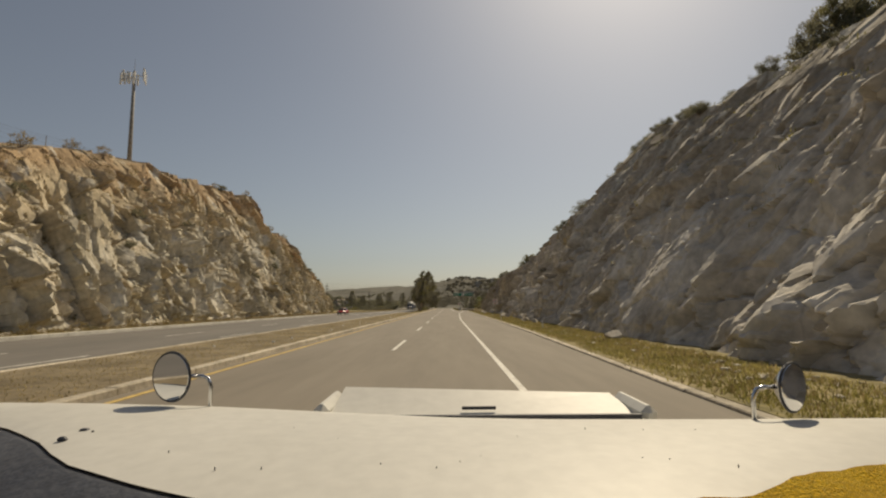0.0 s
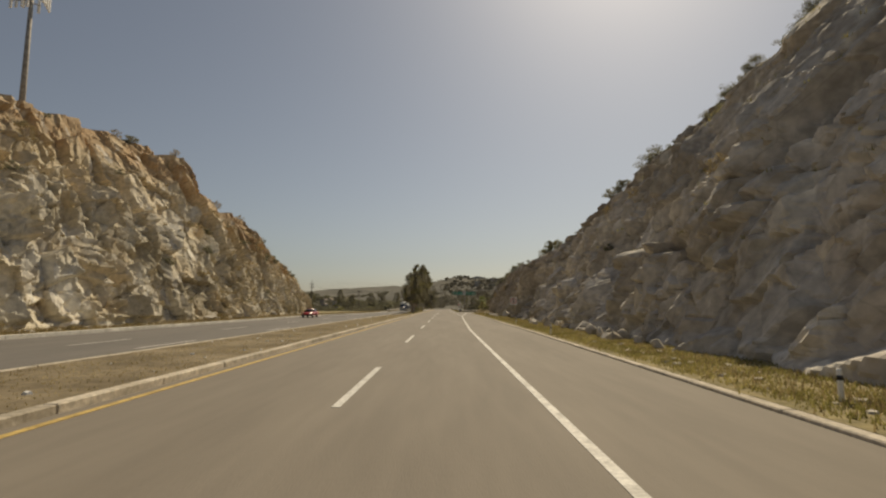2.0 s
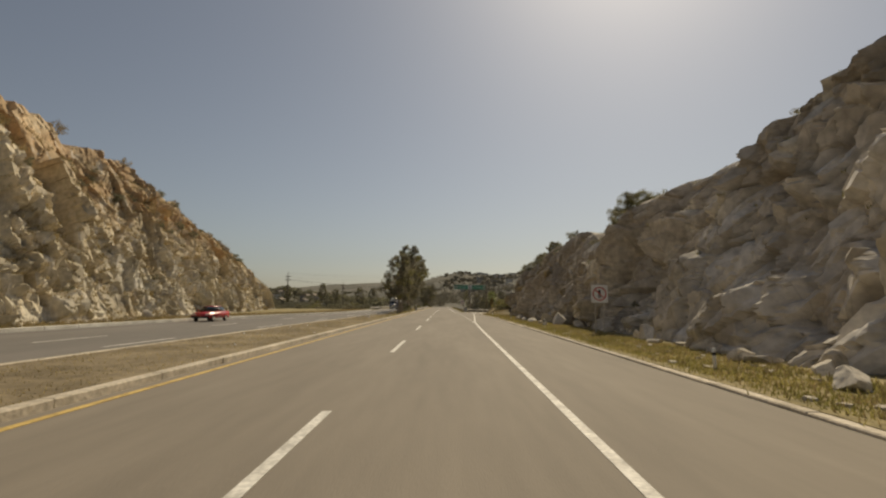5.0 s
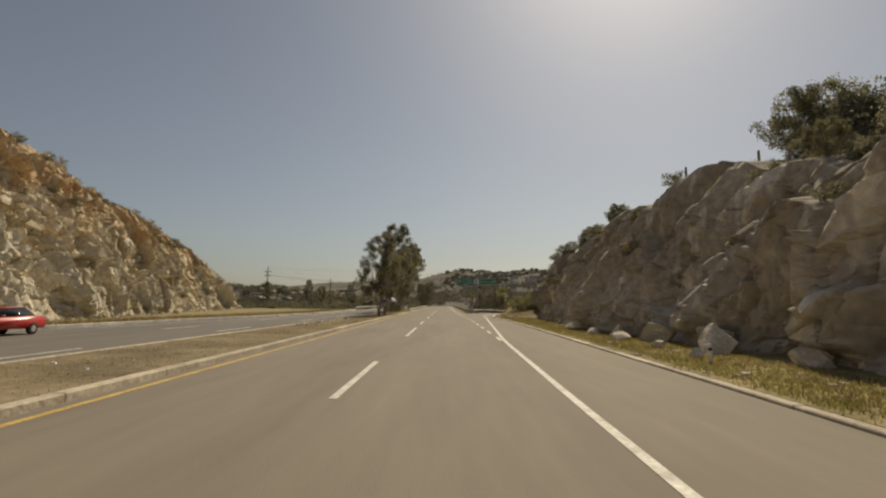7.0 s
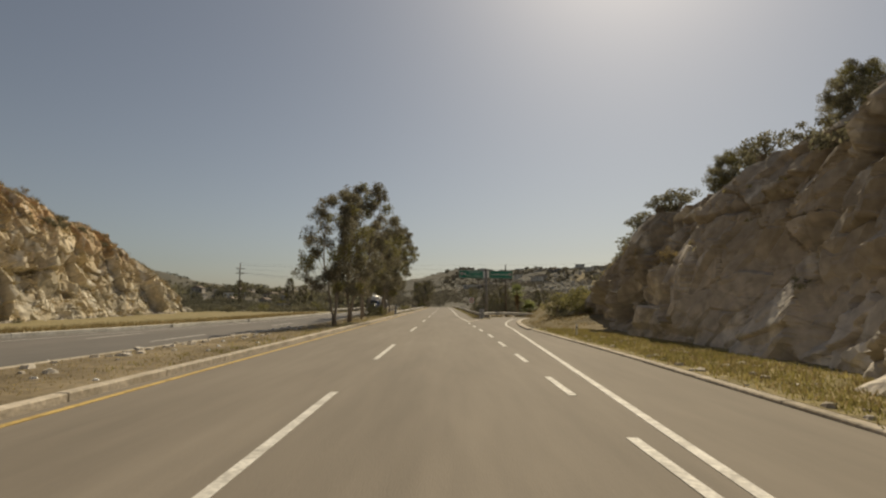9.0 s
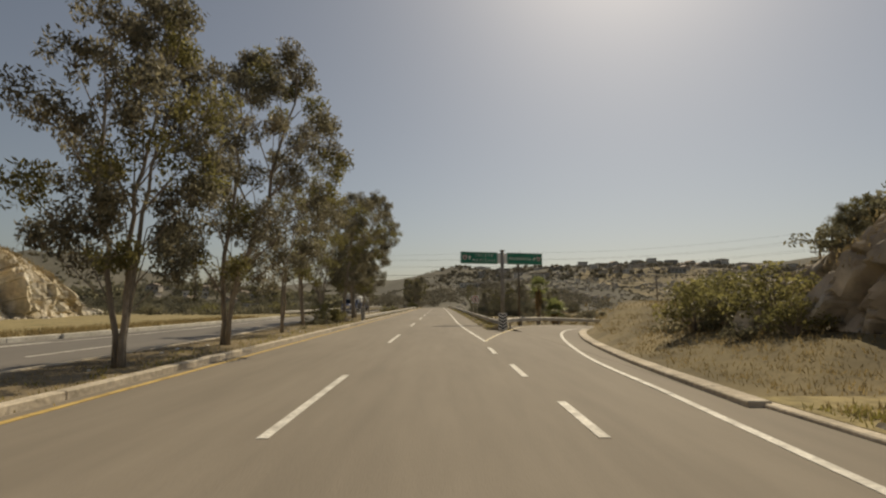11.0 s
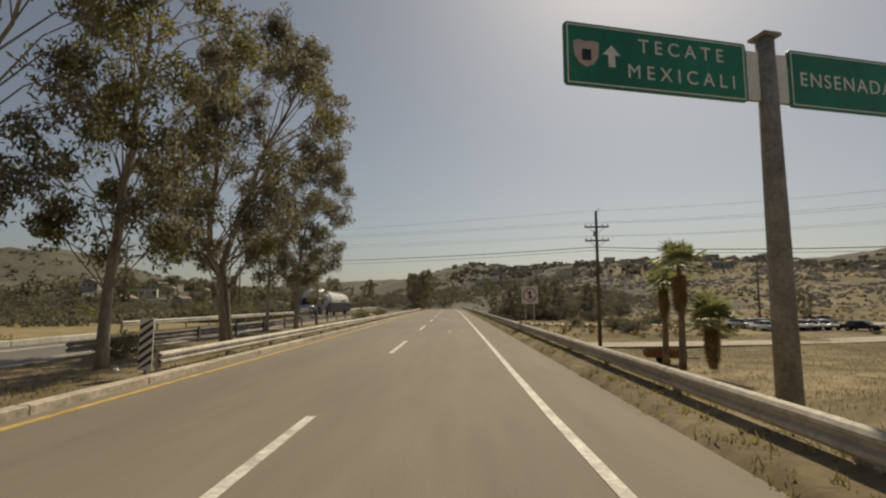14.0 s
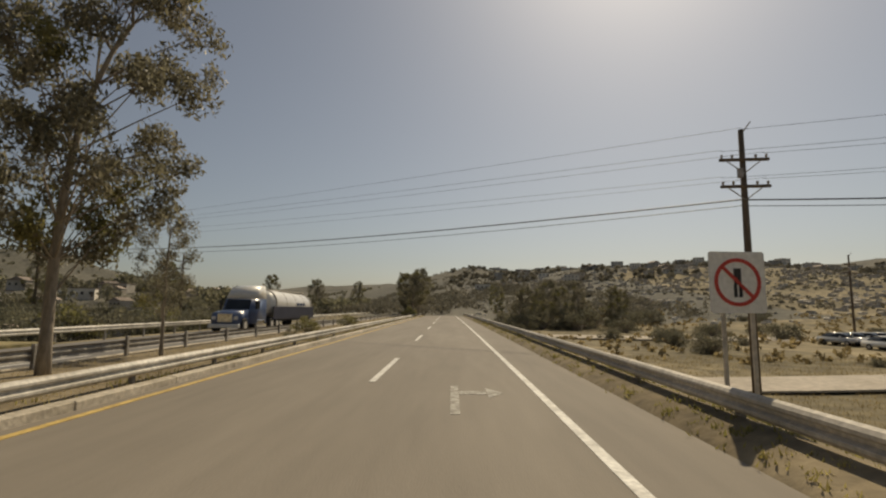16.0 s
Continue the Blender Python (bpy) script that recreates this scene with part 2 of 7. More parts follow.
M = {
    "asphalt": material("asphalt", [(0.3, (0.19, 0.164, 0.13)), (0.7, (0.242, 0.21, 0.168))], scale=0.6, rough=0.85, bump=0.15, bump_scale=60, fine=0.06, fine_scale=3.2, stretch=(1, 0.12, 1)),
    "asphalt_left": material("asphalt_left", [(0.3, (0.134, 0.125, 0.112)), (0.7, (0.185, 0.168, 0.151))], scale=0.3, rough=0.85, bump=0.15, bump_scale=60, fine=0.08, fine_scale=4, stretch=(1, 0.15, 1)),
    "white_paint": material("white_paint", [(0.35, (0.5, 0.48, 0.43)), (0.6, (0.72, 0.7, 0.64))], scale=2.5, rough=0.7, bump=0.15, fine=0.22, fine_scale=14),
    "worn_paint": material("worn_paint", [(0.35, (0.2, 0.18, 0.15)), (0.6, (0.42, 0.4, 0.35))], scale=5, rough=0.8, bump=0.15, fine=0.3, fine_scale=16),
    "yellow_paint": material("yellow_paint", [(0.35, (0.44, 0.3, 0.09)), (0.6, (0.62, 0.44, 0.14))], scale=2.5, rough=0.7, bump=0.15, fine=0.22, fine_scale=14),
    "kerb_concrete": material("kerb_concrete", [(0.3, (0.391, 0.339, 0.259)), (0.7, (0.621, 0.552, 0.448))], scale=0.9, rough=0.9, bump=0.35, fine=0.22, random_tone=0.16),
    "dry_soil": material("dry_soil", [(0.34, (0.15, 0.116, 0.066)), (0.52, (0.21, 0.166, 0.1)), (0.7, (0.285, 0.23, 0.146))], scale=0.4, rough=1.0, bump=0.6, bump_scale=5, fine=0.25, fine_scale=3),
    "verge_soil": material("verge_soil", [(0.3, (0.196, 0.167, 0.069)), (0.6, (0.31, 0.253, 0.127))], scale=0.5, rough=1.0, bump=0.7, bump_scale=6, fine=0.3, fine_scale=4),
    "field": material("field", [(0.34, (0.126, 0.103, 0.053)), (0.5, (0.192, 0.156, 0.084)), (0.66, (0.282, 0.228, 0.134))], scale=0.06, detail=12, rough=1.0, bump=0.8, bump_scale=1.2, fine=0.42, fine_scale=0.55),
    "chaparral": material("chaparral", [(0.32, (0.071, 0.069, 0.053)), (0.5, (0.108, 0.102, 0.078)), (0.7, (0.155, 0.143, 0.11))], scale=0.03, detail=10, rough=1.0, bump=0.6, bump_scale=1.0, fine=0.35, fine_scale=0.6),
    "rock_left": rock_material("rock_left", [(0.36, (0.42, 0.36, 0.252)), (0.52, (0.564, 0.51, 0.402)), (0.68, (0.72, 0.69, 0.612))], (0.54, 0.444, 0.3), (0.45, 0.31, 0.175), (0.144, 0.114, 0.084), 0.36, 0.3),
    "rock_right": rock_material("rock_right", [(0.36, (0.459, 0.415, 0.357)), (0.55, (0.577, 0.535, 0.474)), (0.68, (0.721, 0.681, 0.622))], (0.406, 0.36, 0.302), (0.315, 0.269, 0.209), (0.078, 0.065, 0.05), 0.42, 0.3),
    "bark": material("bark", [(0.3, (0.18, 0.15, 0.114)), (0.7, (0.408, 0.354, 0.288))], scale=2.0, rough=0.95, bump=0.6, bump_scale=14, fine=0.25, stretch=(1, 1, 0.25)),
    "leaf": material("leaf", [(0.35, (0.172, 0.161, 0.108)), (0.6, (0.218, 0.2, 0.136)), (0.8, (0.287, 0.239, 0.167))], scale=0.7, rough=0.5, bump=0, fine=0.2, island_tone=0.45, translucent=0.58),
    "leaf_yellow_green": material("leaf_yellow_green", [(0.35, (0.167, 0.161, 0.064)), (0.7, (0.265, 0.241, 0.101))], scale=0.7, rough=0.6, bump=0, fine=0.2, island_tone=0.4, translucent=0.58),
    "shrub_leaf": material("shrub_leaf", [(0.35, (0.172, 0.168, 0.108)), (0.7, (0.253, 0.237, 0.154))], scale=0.6, rough=0.75, bump=0, fine=0.25, island_tone=0.45, translucent=0.52),
    "faded_yellow": material("faded_yellow", [(0.4, (0.6, 0.54, 0.4)), (0.6, (0.6, 0.46, 0.2))], scale=0.5, rough=0.7, bump=0.15, fine=0.2, fine_scale=14),
    "sage": material("sage", [(0.35, (0.144, 0.14, 0.094)), (0.7, (0.218, 0.202, 0.138))], scale=0.3, rough=0.85, bump=0, fine=0.25, island_tone=0.35, translucent=0.35),
    # brush of the far slopes, its base colour paled to take in distance haze
    "hill_brush": material("hill_brush", [(0.35, (0.165, 0.152, 0.112)), (0.7, (0.24, 0.217, 0.162))], scale=0.2, rough=0.9, bump=0, fine=0.25, island_tone=0.3, translucent=0.3),
    "straw": material("straw", [(0.35, (0.32, 0.26, 0.13)), (0.7, (0.46, 0.38, 0.21))], scale=0.4, rough=0.9, bump=0, fine=0.2, island_tone=0.25, translucent=0.6),
    "kerb_white": material("kerb_white", [(0.3, (0.5, 0.475, 0.42)), (0.7, (0.7, 0.68, 0.62))], scale=0.9, rough=0.85, bump=0.3, fine=0.2, random_tone=0.15),
    "dry_grass": material("dry_grass", [(0.35, (0.218, 0.17, 0.083)), (0.7, (0.356, 0.282, 0.147))], scale=0.4, rough=0.9, bump=0, fine=0.25, island_tone=0.35, translucent=0.5),
    "galvanized": material("galvanized", [(0.3, (0.414, 0.38, 0.322)), (0.7, (0.575, 0.529, 0.46))], scale=1.2, rough=0.75, metal=0.1, bump=0.1, fine=0.2, random_tone=0.15),
    "rail_white": material("rail_white", [(0.3, (0.408, 0.372, 0.312)), (0.7, (0.66, 0.624, 0.552))], scale=0.9, rough=0.6, bump=0.1, fine=0.25, random_tone=0.15),
    "post_steel": material("post_steel", [(0.3, (0.216, 0.198, 0.174)), (0.7, (0.384, 0.36, 0.324))], scale=2, rough=0.75, metal=0.1, bump=0.2, fine=0.25),
    "sign_green": material("sign_green", [(0.3, (0.007, 0.156, 0.102)), (0.7, (0.014, 0.228, 0.15))], scale=0.8, rough=0.45, bump=0, fine=0.12),
    "sign_white": material("sign_white", [(0.3, (0.74, 0.73, 0.7)), (0.7, (0.84, 0.84, 0.82))], scale=1.5, rough=0.5, bump=0, fine=0.1),
    "sign_red": material("sign_red", [(0.3, (0.45, 0.04, 0.03)), (0.7, (0.6, 0.07, 0.05))], scale=2, rough=0.5, bump=0, fine=0.12),
    "sign_black": material("sign_black", [(0.3, (0.012, 0.012, 0.012)), (0.7, (0.03, 0.03, 0.03))], scale=2, rough=0.5, bump=0, fine=0.1),
    "pole_wood": material("pole_wood", [(0.3, (0.091, 0.065, 0.046)), (0.7, (0.195, 0.15, 0.104))], scale=3, rough=0.9, bump=0.5, fine=0.25, stretch=(1, 1, 0.1)),
    "insulator": material("insulator", [(0.3, (0.25, 0.22, 0.2)), (0.7, (0.35, 0.32, 0.3))], scale=4, rough=0.3, bump=0, fine=0.1),
    "wire": material("wire", [(0.3, (0.03, 0.03, 0.03)), (0.7, (0.06, 0.06, 0.06))], scale=2, rough=0.6, bump=0, fine=0.1),
    "palm_trunk": material("palm_trunk", [(0.3, (0.175, 0.125, 0.075)), (0.7, (0.338, 0.263, 0.175))], scale=3, rough=0.95, bump=0.8, bump_scale=12, fine=0.3),
    "palm_dead": material("palm_dead", [(0.3, (0.238, 0.161, 0.077)), (0.7, (0.434, 0.308, 0.154))], scale=2, rough=0.95, bump=0, fine=0.3, island_tone=0.35),
    "palm_leaf": material("palm_leaf", [(0.3, (0.175, 0.213, 0.088)), (0.7, (0.312, 0.325, 0.138))], scale=1.5, rough=0.5, bump=0, fine=0.2, island_tone=0.3, translucent=0.45),
    "plaster": material("plaster", [(0.3, (0.4, 0.36, 0.3)), (0.7, (0.62, 0.58, 0.52))], scale=0.3, rough=0.9, bump=0.2, fine=0.15, random_tone=0.4),
    "roofing": material("roofing", [(0.3, (0.2, 0.15, 0.12)), (0.7, (0.38, 0.32, 0.27))], scale=0.5, rough=0.9, bump=0.3, fine=0.2, random_tone=0.5),
    "dark_glass": material("dark_glass", [(0.3, (0.012, 0.015, 0.018)), (0.7, (0.03, 0.035, 0.04))], scale=1, rough=0.08, bump=0, fine=0.05),
    "tyre": material("tyre", [(0.3, (0.016, 0.016, 0.016)), (0.7, (0.039, 0.036, 0.034))], scale=5, rough=0.9, bump=0.3, fine=0.2),
    "chrome": material("chrome", [(0.3, (0.6, 0.6, 0.6)), (0.7, (0.75, 0.75, 0.75))], scale=5, rough=0.15, metal=1.0, bump=0, fine=0.05),
    "red_paint": material("red_paint", [(0.3, (0.42, 0.012, 0.012)), (0.7, (0.5, 0.02, 0.018))], scale=1, rough=0.3, bump=0, fine=0.05, coat=0.5),
    "blue_paint": material("blue_paint", [(0.3, (0.05, 0.08, 0.16)), (0.7, (0.08, 0.115, 0.22))], scale=1, rough=0.3, bump=0, fine=0.08, coat=0.4),
    "white_body": material("white_body", [(0.3, (0.62, 0.6, 0.55)), (0.7, (0.76, 0.74, 0.69))], scale=0.7, rough=0.35, bump=0, fine=0.07, coat=0.3),
    "car_paint": material("car_paint", [(0.3, (0.66, 0.65, 0.62)), (0.7, (0.74, 0.73, 0.7))], scale=1, rough=0.22, bump=0, fine=0.05, random_tone=0.3, coat=0.4),
    "lamp_lens": material("lamp_lens", [(0.3, (0.6, 0.58, 0.52)), (0.7, (0.75, 0.73, 0.7))], scale=3, rough=0.15, bump=0, fine=0.05),
    "pale_track": material("pale_track", [(0.3, (0.36, 0.31, 0.24)), (0.7, (0.5, 0.44, 0.36))], scale=0.3, rough=0.95, bump=0.3, fine=0.2),
    "green_grass": material("green_grass", [(0.35, (0.23, 0.213, 0.069)), (0.7, (0.38, 0.328, 0.127))], scale=0.4, rough=0.9, bump=0, fine=0.25, island_tone=0.35, translucent=0.5),
}


# ---- helpers for shapes ----
def bend(y):
    """How far the road has swung to the left of its first line."""
    return -max(0.0, y - 180.0) ** 2 / 18000.0


def mesh_object(name, verts, faces, mat, parent=None, label="", smooth=False):
    me = bpy.data.meshes.new(name)
    me.from_pydata([tuple(v) for v in verts], [], [tuple(f) for f in faces])
    me.update()
    for mm in (mat if isinstance(mat, (list, tuple)) else [mat]):
        me.materials.append(mm)
    if smooth:
        me.polygons.foreach_set("use_smooth", [True] * len(me.polygons))
    ob = new(name, me)
    if parent is not None:
        ob.parent = parent
    return tagged(ob, label)


def part(name, bm, mat, parent=None, label="", smooth=False):
    """Links a bmesh as one mesh object, under a thing or a part."""
    me = bpy.data.meshes.new(name)
    bmesh.ops.recalc_face_normals(bm, faces=bm.faces)
    bm.to_mesh(me)
    bm.free()
    me.materials.append(mat)
    if smooth:
        me.polygons.foreach_set("use_smooth", [True] * len(me.polygons))
    ob = new(name, me)
    if parent is not None:
        ob.parent = parent
    return tagged(ob, label)


def thing(name, label, category, group="", at=None, kind=""):
    ob = new(name)
    ob.empty_display_size = 0.3
    if at is not None:
        ob.matrix_basis = at
    return tagged(ob, label, category, group, kind)


def box(bm, x0, x1, y0, y1, z0, z1, bevel=0.0, m=None):
    r = bmesh.ops.create_cube(bm, size=1.0)
    t = Matrix.Translation(((x0 + x1) / 2, (y0 + y1) / 2, (z0 + z1) / 2)) @ Matrix.Diagonal((x1 - x0, y1 - y0, z1 - z0, 1))
    bmesh.ops.transform(bm, matrix=(m @ t) if m is not None else t, verts=r["verts"])
    if bevel:
        edges = {e for v in r["verts"] for e in v.link_edges}
        bmesh.ops.bevel(bm, geom=list(edges), offset=bevel, segments=1, affect="EDGES")
    return bm


def box_bm(*a, **k):
    return box(bmesh.new(), *a, **k)


def tube(points, radii, sides=8, cap=True):
    """Rings of a tapered tube along points: verts, faces."""
    verts, faces = [], []
    pts = [Vector(p) for p in points]
    side = None
    for i, p in enumerate(pts):
        d = (pts[min(i + 1, len(pts) - 1)] - pts[max(i - 1, 0)]).normalized()
        if side is None:
            side = d.orthogonal().normalized()
        side = (side - d * side.dot(d)).normalized()
        up = d.cross(side)
        for k in range(sides):
            a = 2 * math.pi * k / sides
            verts.append(p + (side * math.cos(a) + up * math.sin(a)) * radii[i])
    for i in range(len(pts) - 1):
        for k in range(sides):
            a, b = i * sides + k, i * sides + (k + 1) % sides
            faces.append((a, b, b + sides, a + sides))
    if cap:
        faces.append(tuple(range(sides))[::-1])
        faces.append(tuple(range((len(pts) - 1) * sides, len(pts) * sides)))
    return verts, faces


def joined(pieces):
    verts, faces = [], []
    for v, f in pieces:
        o = len(verts)
        verts += list(v)
        faces += [tuple(i + o for i in x) for x in f]
    return verts, faces


def strip(name, left, right, z, y0, y1, step, mat, thick=0.0, parent=None, crown=0.0):
    """A long slab along the road between two edges (numbers or functions of y), its top at z."""
    f = lambda e, y: e(y) if callable(e) else e
    n = max(2, int(round((y1 - y0) / step)) + 1)
    verts, faces = [], []
    for i in range(n):
        y = y0 + (y1 - y0) * i / (n - 1)
        a, b, h = f(left, y) + bend(y), f(right, y) + bend(y), f(z, y)
        verts += [(a, y, h), (b, y, h), (a, y, h - thick), (b, y, h - thick)]
    for i in range(n - 1):
        o = 4 * i
        faces.append((o, o + 1, o + 5, o + 4))
        if thick:
            faces += [(o + 2, o, o + 4, o + 6), (o + 1, o + 3, o + 7, o + 5), (o + 3, o + 2, o + 6, o + 7)]
    if thick:
        faces += [(0, 2, 3, 1), (4 * n - 4, 4 * n - 3, 4 * n - 1, 4 * n - 2)]
    return mesh_object(name, verts, faces, mat, parent)


def ribbon(name, points, width, z, mat, thick=0.0, parent=None, offset=0.0):
    """A painted line or slab along a list of plan points (x, y[, z])."""
    pts = smooth_line(points)
    verts, faces = [], []
    for i, p in enumerate(pts):
        d = (pts[min(i + 1, len(pts) - 1)] - pts[max(i - 1, 0)])
        d.z = 0
        d.normalize()
        s = Vector((d.y, -d.x, 0))
        for w in (-width / 2 + offset, width / 2 + offset):
            q = p + s * w
            verts += [(q.x, q.y, q.z + z), (q.x, q.y, q.z + z - max(thick, 0.001))]
    for i in range(len(pts) - 1):
        o = 4 * i
        faces += [(o, o + 2, o + 6, o + 4)]
        if thick:
            faces += [(o + 1, o, o + 4, o + 5), (o + 2, o + 3, o + 7, o + 6)]
    if thick:
        o = 4 * (len(pts) - 1)
        faces += [(0, 1, 3, 2), (o, o + 2, o + 3, o + 1)]
    return mesh_object(name, verts, faces, mat, parent)


def smooth_line(points, per=6):
    """A Catmull-Rom line through plan points."""
    p = [Vector((*q, 0.0)) if len(q) == 2 else Vector(q) for q in points]
    if len(p) < 3:
        return p
    p = [p[0] * 2 - p[1]] + p + [p[-1] * 2 - p[-2]]
    out = []
    for i in range(1, len(p) - 2):
        for k in range(per):
            t = k / per
            a, b, c, d = p[i - 1], p[i], p[i + 1], p[i + 2]
            out.append(0.5 * (2 * b + (c - a) * t + (2 * a - 5 * b + 4 * c - d) * t * t + (3 * b - a - 3 * c + d) * t ** 3))
    out.append(p[-2])
    return out


def lerp(y, table):
    return float(np.interp(y, [a for a, _ in table], [b for _, b in table]))


def leaves(name, centres, per, spread, length, width, mat, rng, parent=None, droop=0.0, label=""):
    """Many small quads round centres: a crown, a shrub or tufts."""
    c = np.repeat(np.asarray(centres, float), per, 0)
    n = len(c)
    off = rng.normal(size=(n, 3))
    off *= (rng.random((n, 1)) ** 0.45) / np.maximum(np.linalg.norm(off, axis=1, keepdims=True), 1e-6)
    c = c + off * np.asarray(spread)
    d = rng.normal(size=(n, 3))
    d[:, 2] -= droop
    d /= np.linalg.norm(d, axis=1, keepdims=True)
    s = np.cross(d, rng.normal(size=(n, 3)))
    s /= np.maximum(np.linalg.norm(s, axis=1, keepdims=True), 1e-6)
    k = 0.6 + 0.8 * rng.random((n, 1))
    d, s = d * length * k / 2, s * width * k / 2
    verts = np.stack([c - d, c + s, c + d, c - s], 1).reshape(-1, 3)
    me = bpy.data.meshes.new(name)
    me.vertices.add(4 * n)
    me.vertices.foreach_set("co", verts.ravel())
    me.loops.add(4 * n)
    me.loops.foreach_set("vertex_index", np.arange(4 * n))
    me.polygons.add(n)
    me.polygons.foreach_set("loop_start", np.arange(0, 4 * n, 4))
    me.update(calc_edges=True)
    me.materials.append(mat)
    ob = new(name, me)
    if parent is not None:
        ob.parent = parent
    return tagged(ob, label)


# ---- ground ----
RIGHT_CREST = [(-40, 13.0), (10, 13.2), (24, 14.2), (32, 15.0), (41, 17.0), (47, 17.2), (51, 17.6), (54, 17.4), (58, 17.2), (61, 16.2), (67, 15.5), (72, 15.4), (77, 13.4), (83, 10.4),
               (90, 9.8), (94, 8.2), (97.5, 6.7), (100, 6.2), (103, 7.0), (106, 7.8), (108.5, 8.6), (112, 8.3), (119, 8.2), (123, 8.2), (126, 7.5), (129, 7.1), (136, 6.6), (141, 5.4), (145, 4.2), (148, 3.5), (151, 3.0), (153, 2.0), (155, 0.8), (157, -0.5)]
LEFT_CREST = [(-40, 10), (20, 11.5), (38, 14.0), (44, 16.6), (55, 19.0), (73, 21.0), (88, 22.4), (100, 23.0), (101.5, 19.8), (110, 19.4), (112, 18.4), (122, 18.6),
              (135, 16.6), (144, 14.8), (150, 14.3), (159, 13.4), (169, 11.9), (178, 11.7), (181, 11.2), (184, 8.2), (190, 7.0), (196, 5.5), (201, 3.8), (206, 0.8), (209, -0.6)]


def left_base(y):
    return -28.0 - 13.0 * (max(0.0, min(y, 210.0) - 96.0) / 80.0) ** 1.35


def right_lean(y):
    return lerp(y, [(78, 0.56), (98, 0.3)])


def right_base(y):
    return 8.6 + 1.2 * math.sin(y * 0.11) * 0.35 + max(0.0, y - 139.0) * 0.27 + 1.5 * math.exp(-((y - 89.5) / 5.5) ** 2) + lerp(y, [(44, 0), (54, 0.75), (88, 0.75), (96, 0)]) + 1.5 * math.exp(-((y - 103.5) / 7.5) ** 2) + lerp(y, [(92, 0), (104, 1.0)])


def hill(x, y):
    """Height of the far ground: valley floors and the hills that close the view."""
    z = 0.0
    d = x - 4.0 - bend(y)
    if d > 0 and y > 150:
        beyond = y - lerp(x, [(4, 163), (5.3, 167), (7, 171.4), (10.2, 176.2), (15, 179.6), (22, 181.8), (31, 183), (42, 182.5), (60, 178)])
        ramp = lerp(x, [(5, 0), (10, 0.15), (15, 0.4), (22, 0.8), (31, 1.25), (42, 1.65), (60, 1.95), (120, 2.2)]) * min(1.0, (y - 150) / 12)
        z -= min(2.2, 0.34 * d, ramp + 0.2 * max(0.0, beyond))
    left = max(0.0, min(1.0, (-22.5 - x + bend(y)) / 12.0)) * max(0.0, min(1.0, (y - 190) / 20.0))
    z -= 2.0 * left
    # right hill, a long rocky slope
    rx = (x - bend(min(y, 520))) / 520.0
    slope = max(0.0, min(1.0, (y - 300 + 40 * math.sin(x * 0.013)) / 270.0))
    along = lerp(x - bend(min(y, 520)), [(-210, 0.0), (-90, 0.4), (-14, 0.74), (15, 0.94), (60, 0.88), (120, 0.8), (200, 0.77), (260, 0.8), (420, 1.0), (800, 1.2)])
    along += lerp(x, [(30, 0.0), (60, 0.1), (82, 0.2), (150, 0.29), (178, 0.24), (205, 0.1), (220, 0.06), (240, -0.02), (263, -0.08), (300, -0.06), (370, -0.02), (383, 0.06), (400, 0.2), (500, 0.25)])      # knolls along the skyline
    rough = noise.fractal(Vector((x * 0.012, y * 0.012, 0.3)), 1.0, 2.0, 5)
    z += slope ** 1.25 * along * (33.0 + 5.0 * rough) if x > -215 else 0.0
    # near right shoulder of the valley, far beyond the ramp
    z += max(0.0, min(1.0, (x - 120) / 160.0)) * max(0.0, min(1.0, (y - 150) / 140.0)) * (12 + 4 * rough)
    # left hills
    for cx, cy, w, d, h in ((-290, 520, 105, 130, 36), (-190, 900, 190, 170, 30), (-680, 480, 170, 150, 44), (-60, 1250, 220, 220, 26), (-85, 318, 40, 55, 9), (-700, 760, 260, 250, 80)):
        q = ((x - cx) / w) ** 2 + ((y - cy) / d) ** 2
        z += h * math.exp(-q) * (1 + 0.25 * rough)
    # grassy bank inside the exit ramp
    if 6 < x < 60 and 138 < y < 176:
        inside = lerp(x, [(5.6, 140.4), (6.0, 147), (6.8, 153.5), (7.75, 158.3), (8.65, 161.6), (9.8, 164.8), (12.0, 168.6), (15.2, 171.8), (21, 174), (29, 175.2), (40, 174), (52, 169), (60, 164)]) - y
        far = lerp(y, [(152, 0.0), (161, 1.0)])              # the bank steepens where the ramp turns away
        z += min(1.0 + 1.1 * far, max(0.0, (0.12 + 0.38 * far) * (inside - 1.1 + 0.3 * far))) * min(1.0, max(0.0, (x - 7.0) / 3.6)) * min(1.0, max(0.0, (60 - x) / 20.0)) * min(1.0, (y - 138) / 6.0)
    return z + 0.25 * noise.noise(Vector((x * 0.07, y * 0.07, 2.0))) * (1 if abs(x + 8) > 22 else 0)


def spaced(stops):
    """Grid lines: (from, to, step) runs."""
    out = []
    for a, b, s in stops:
        out += list(np.arange(a, b, s))
    return out + [stops[-1][1]]


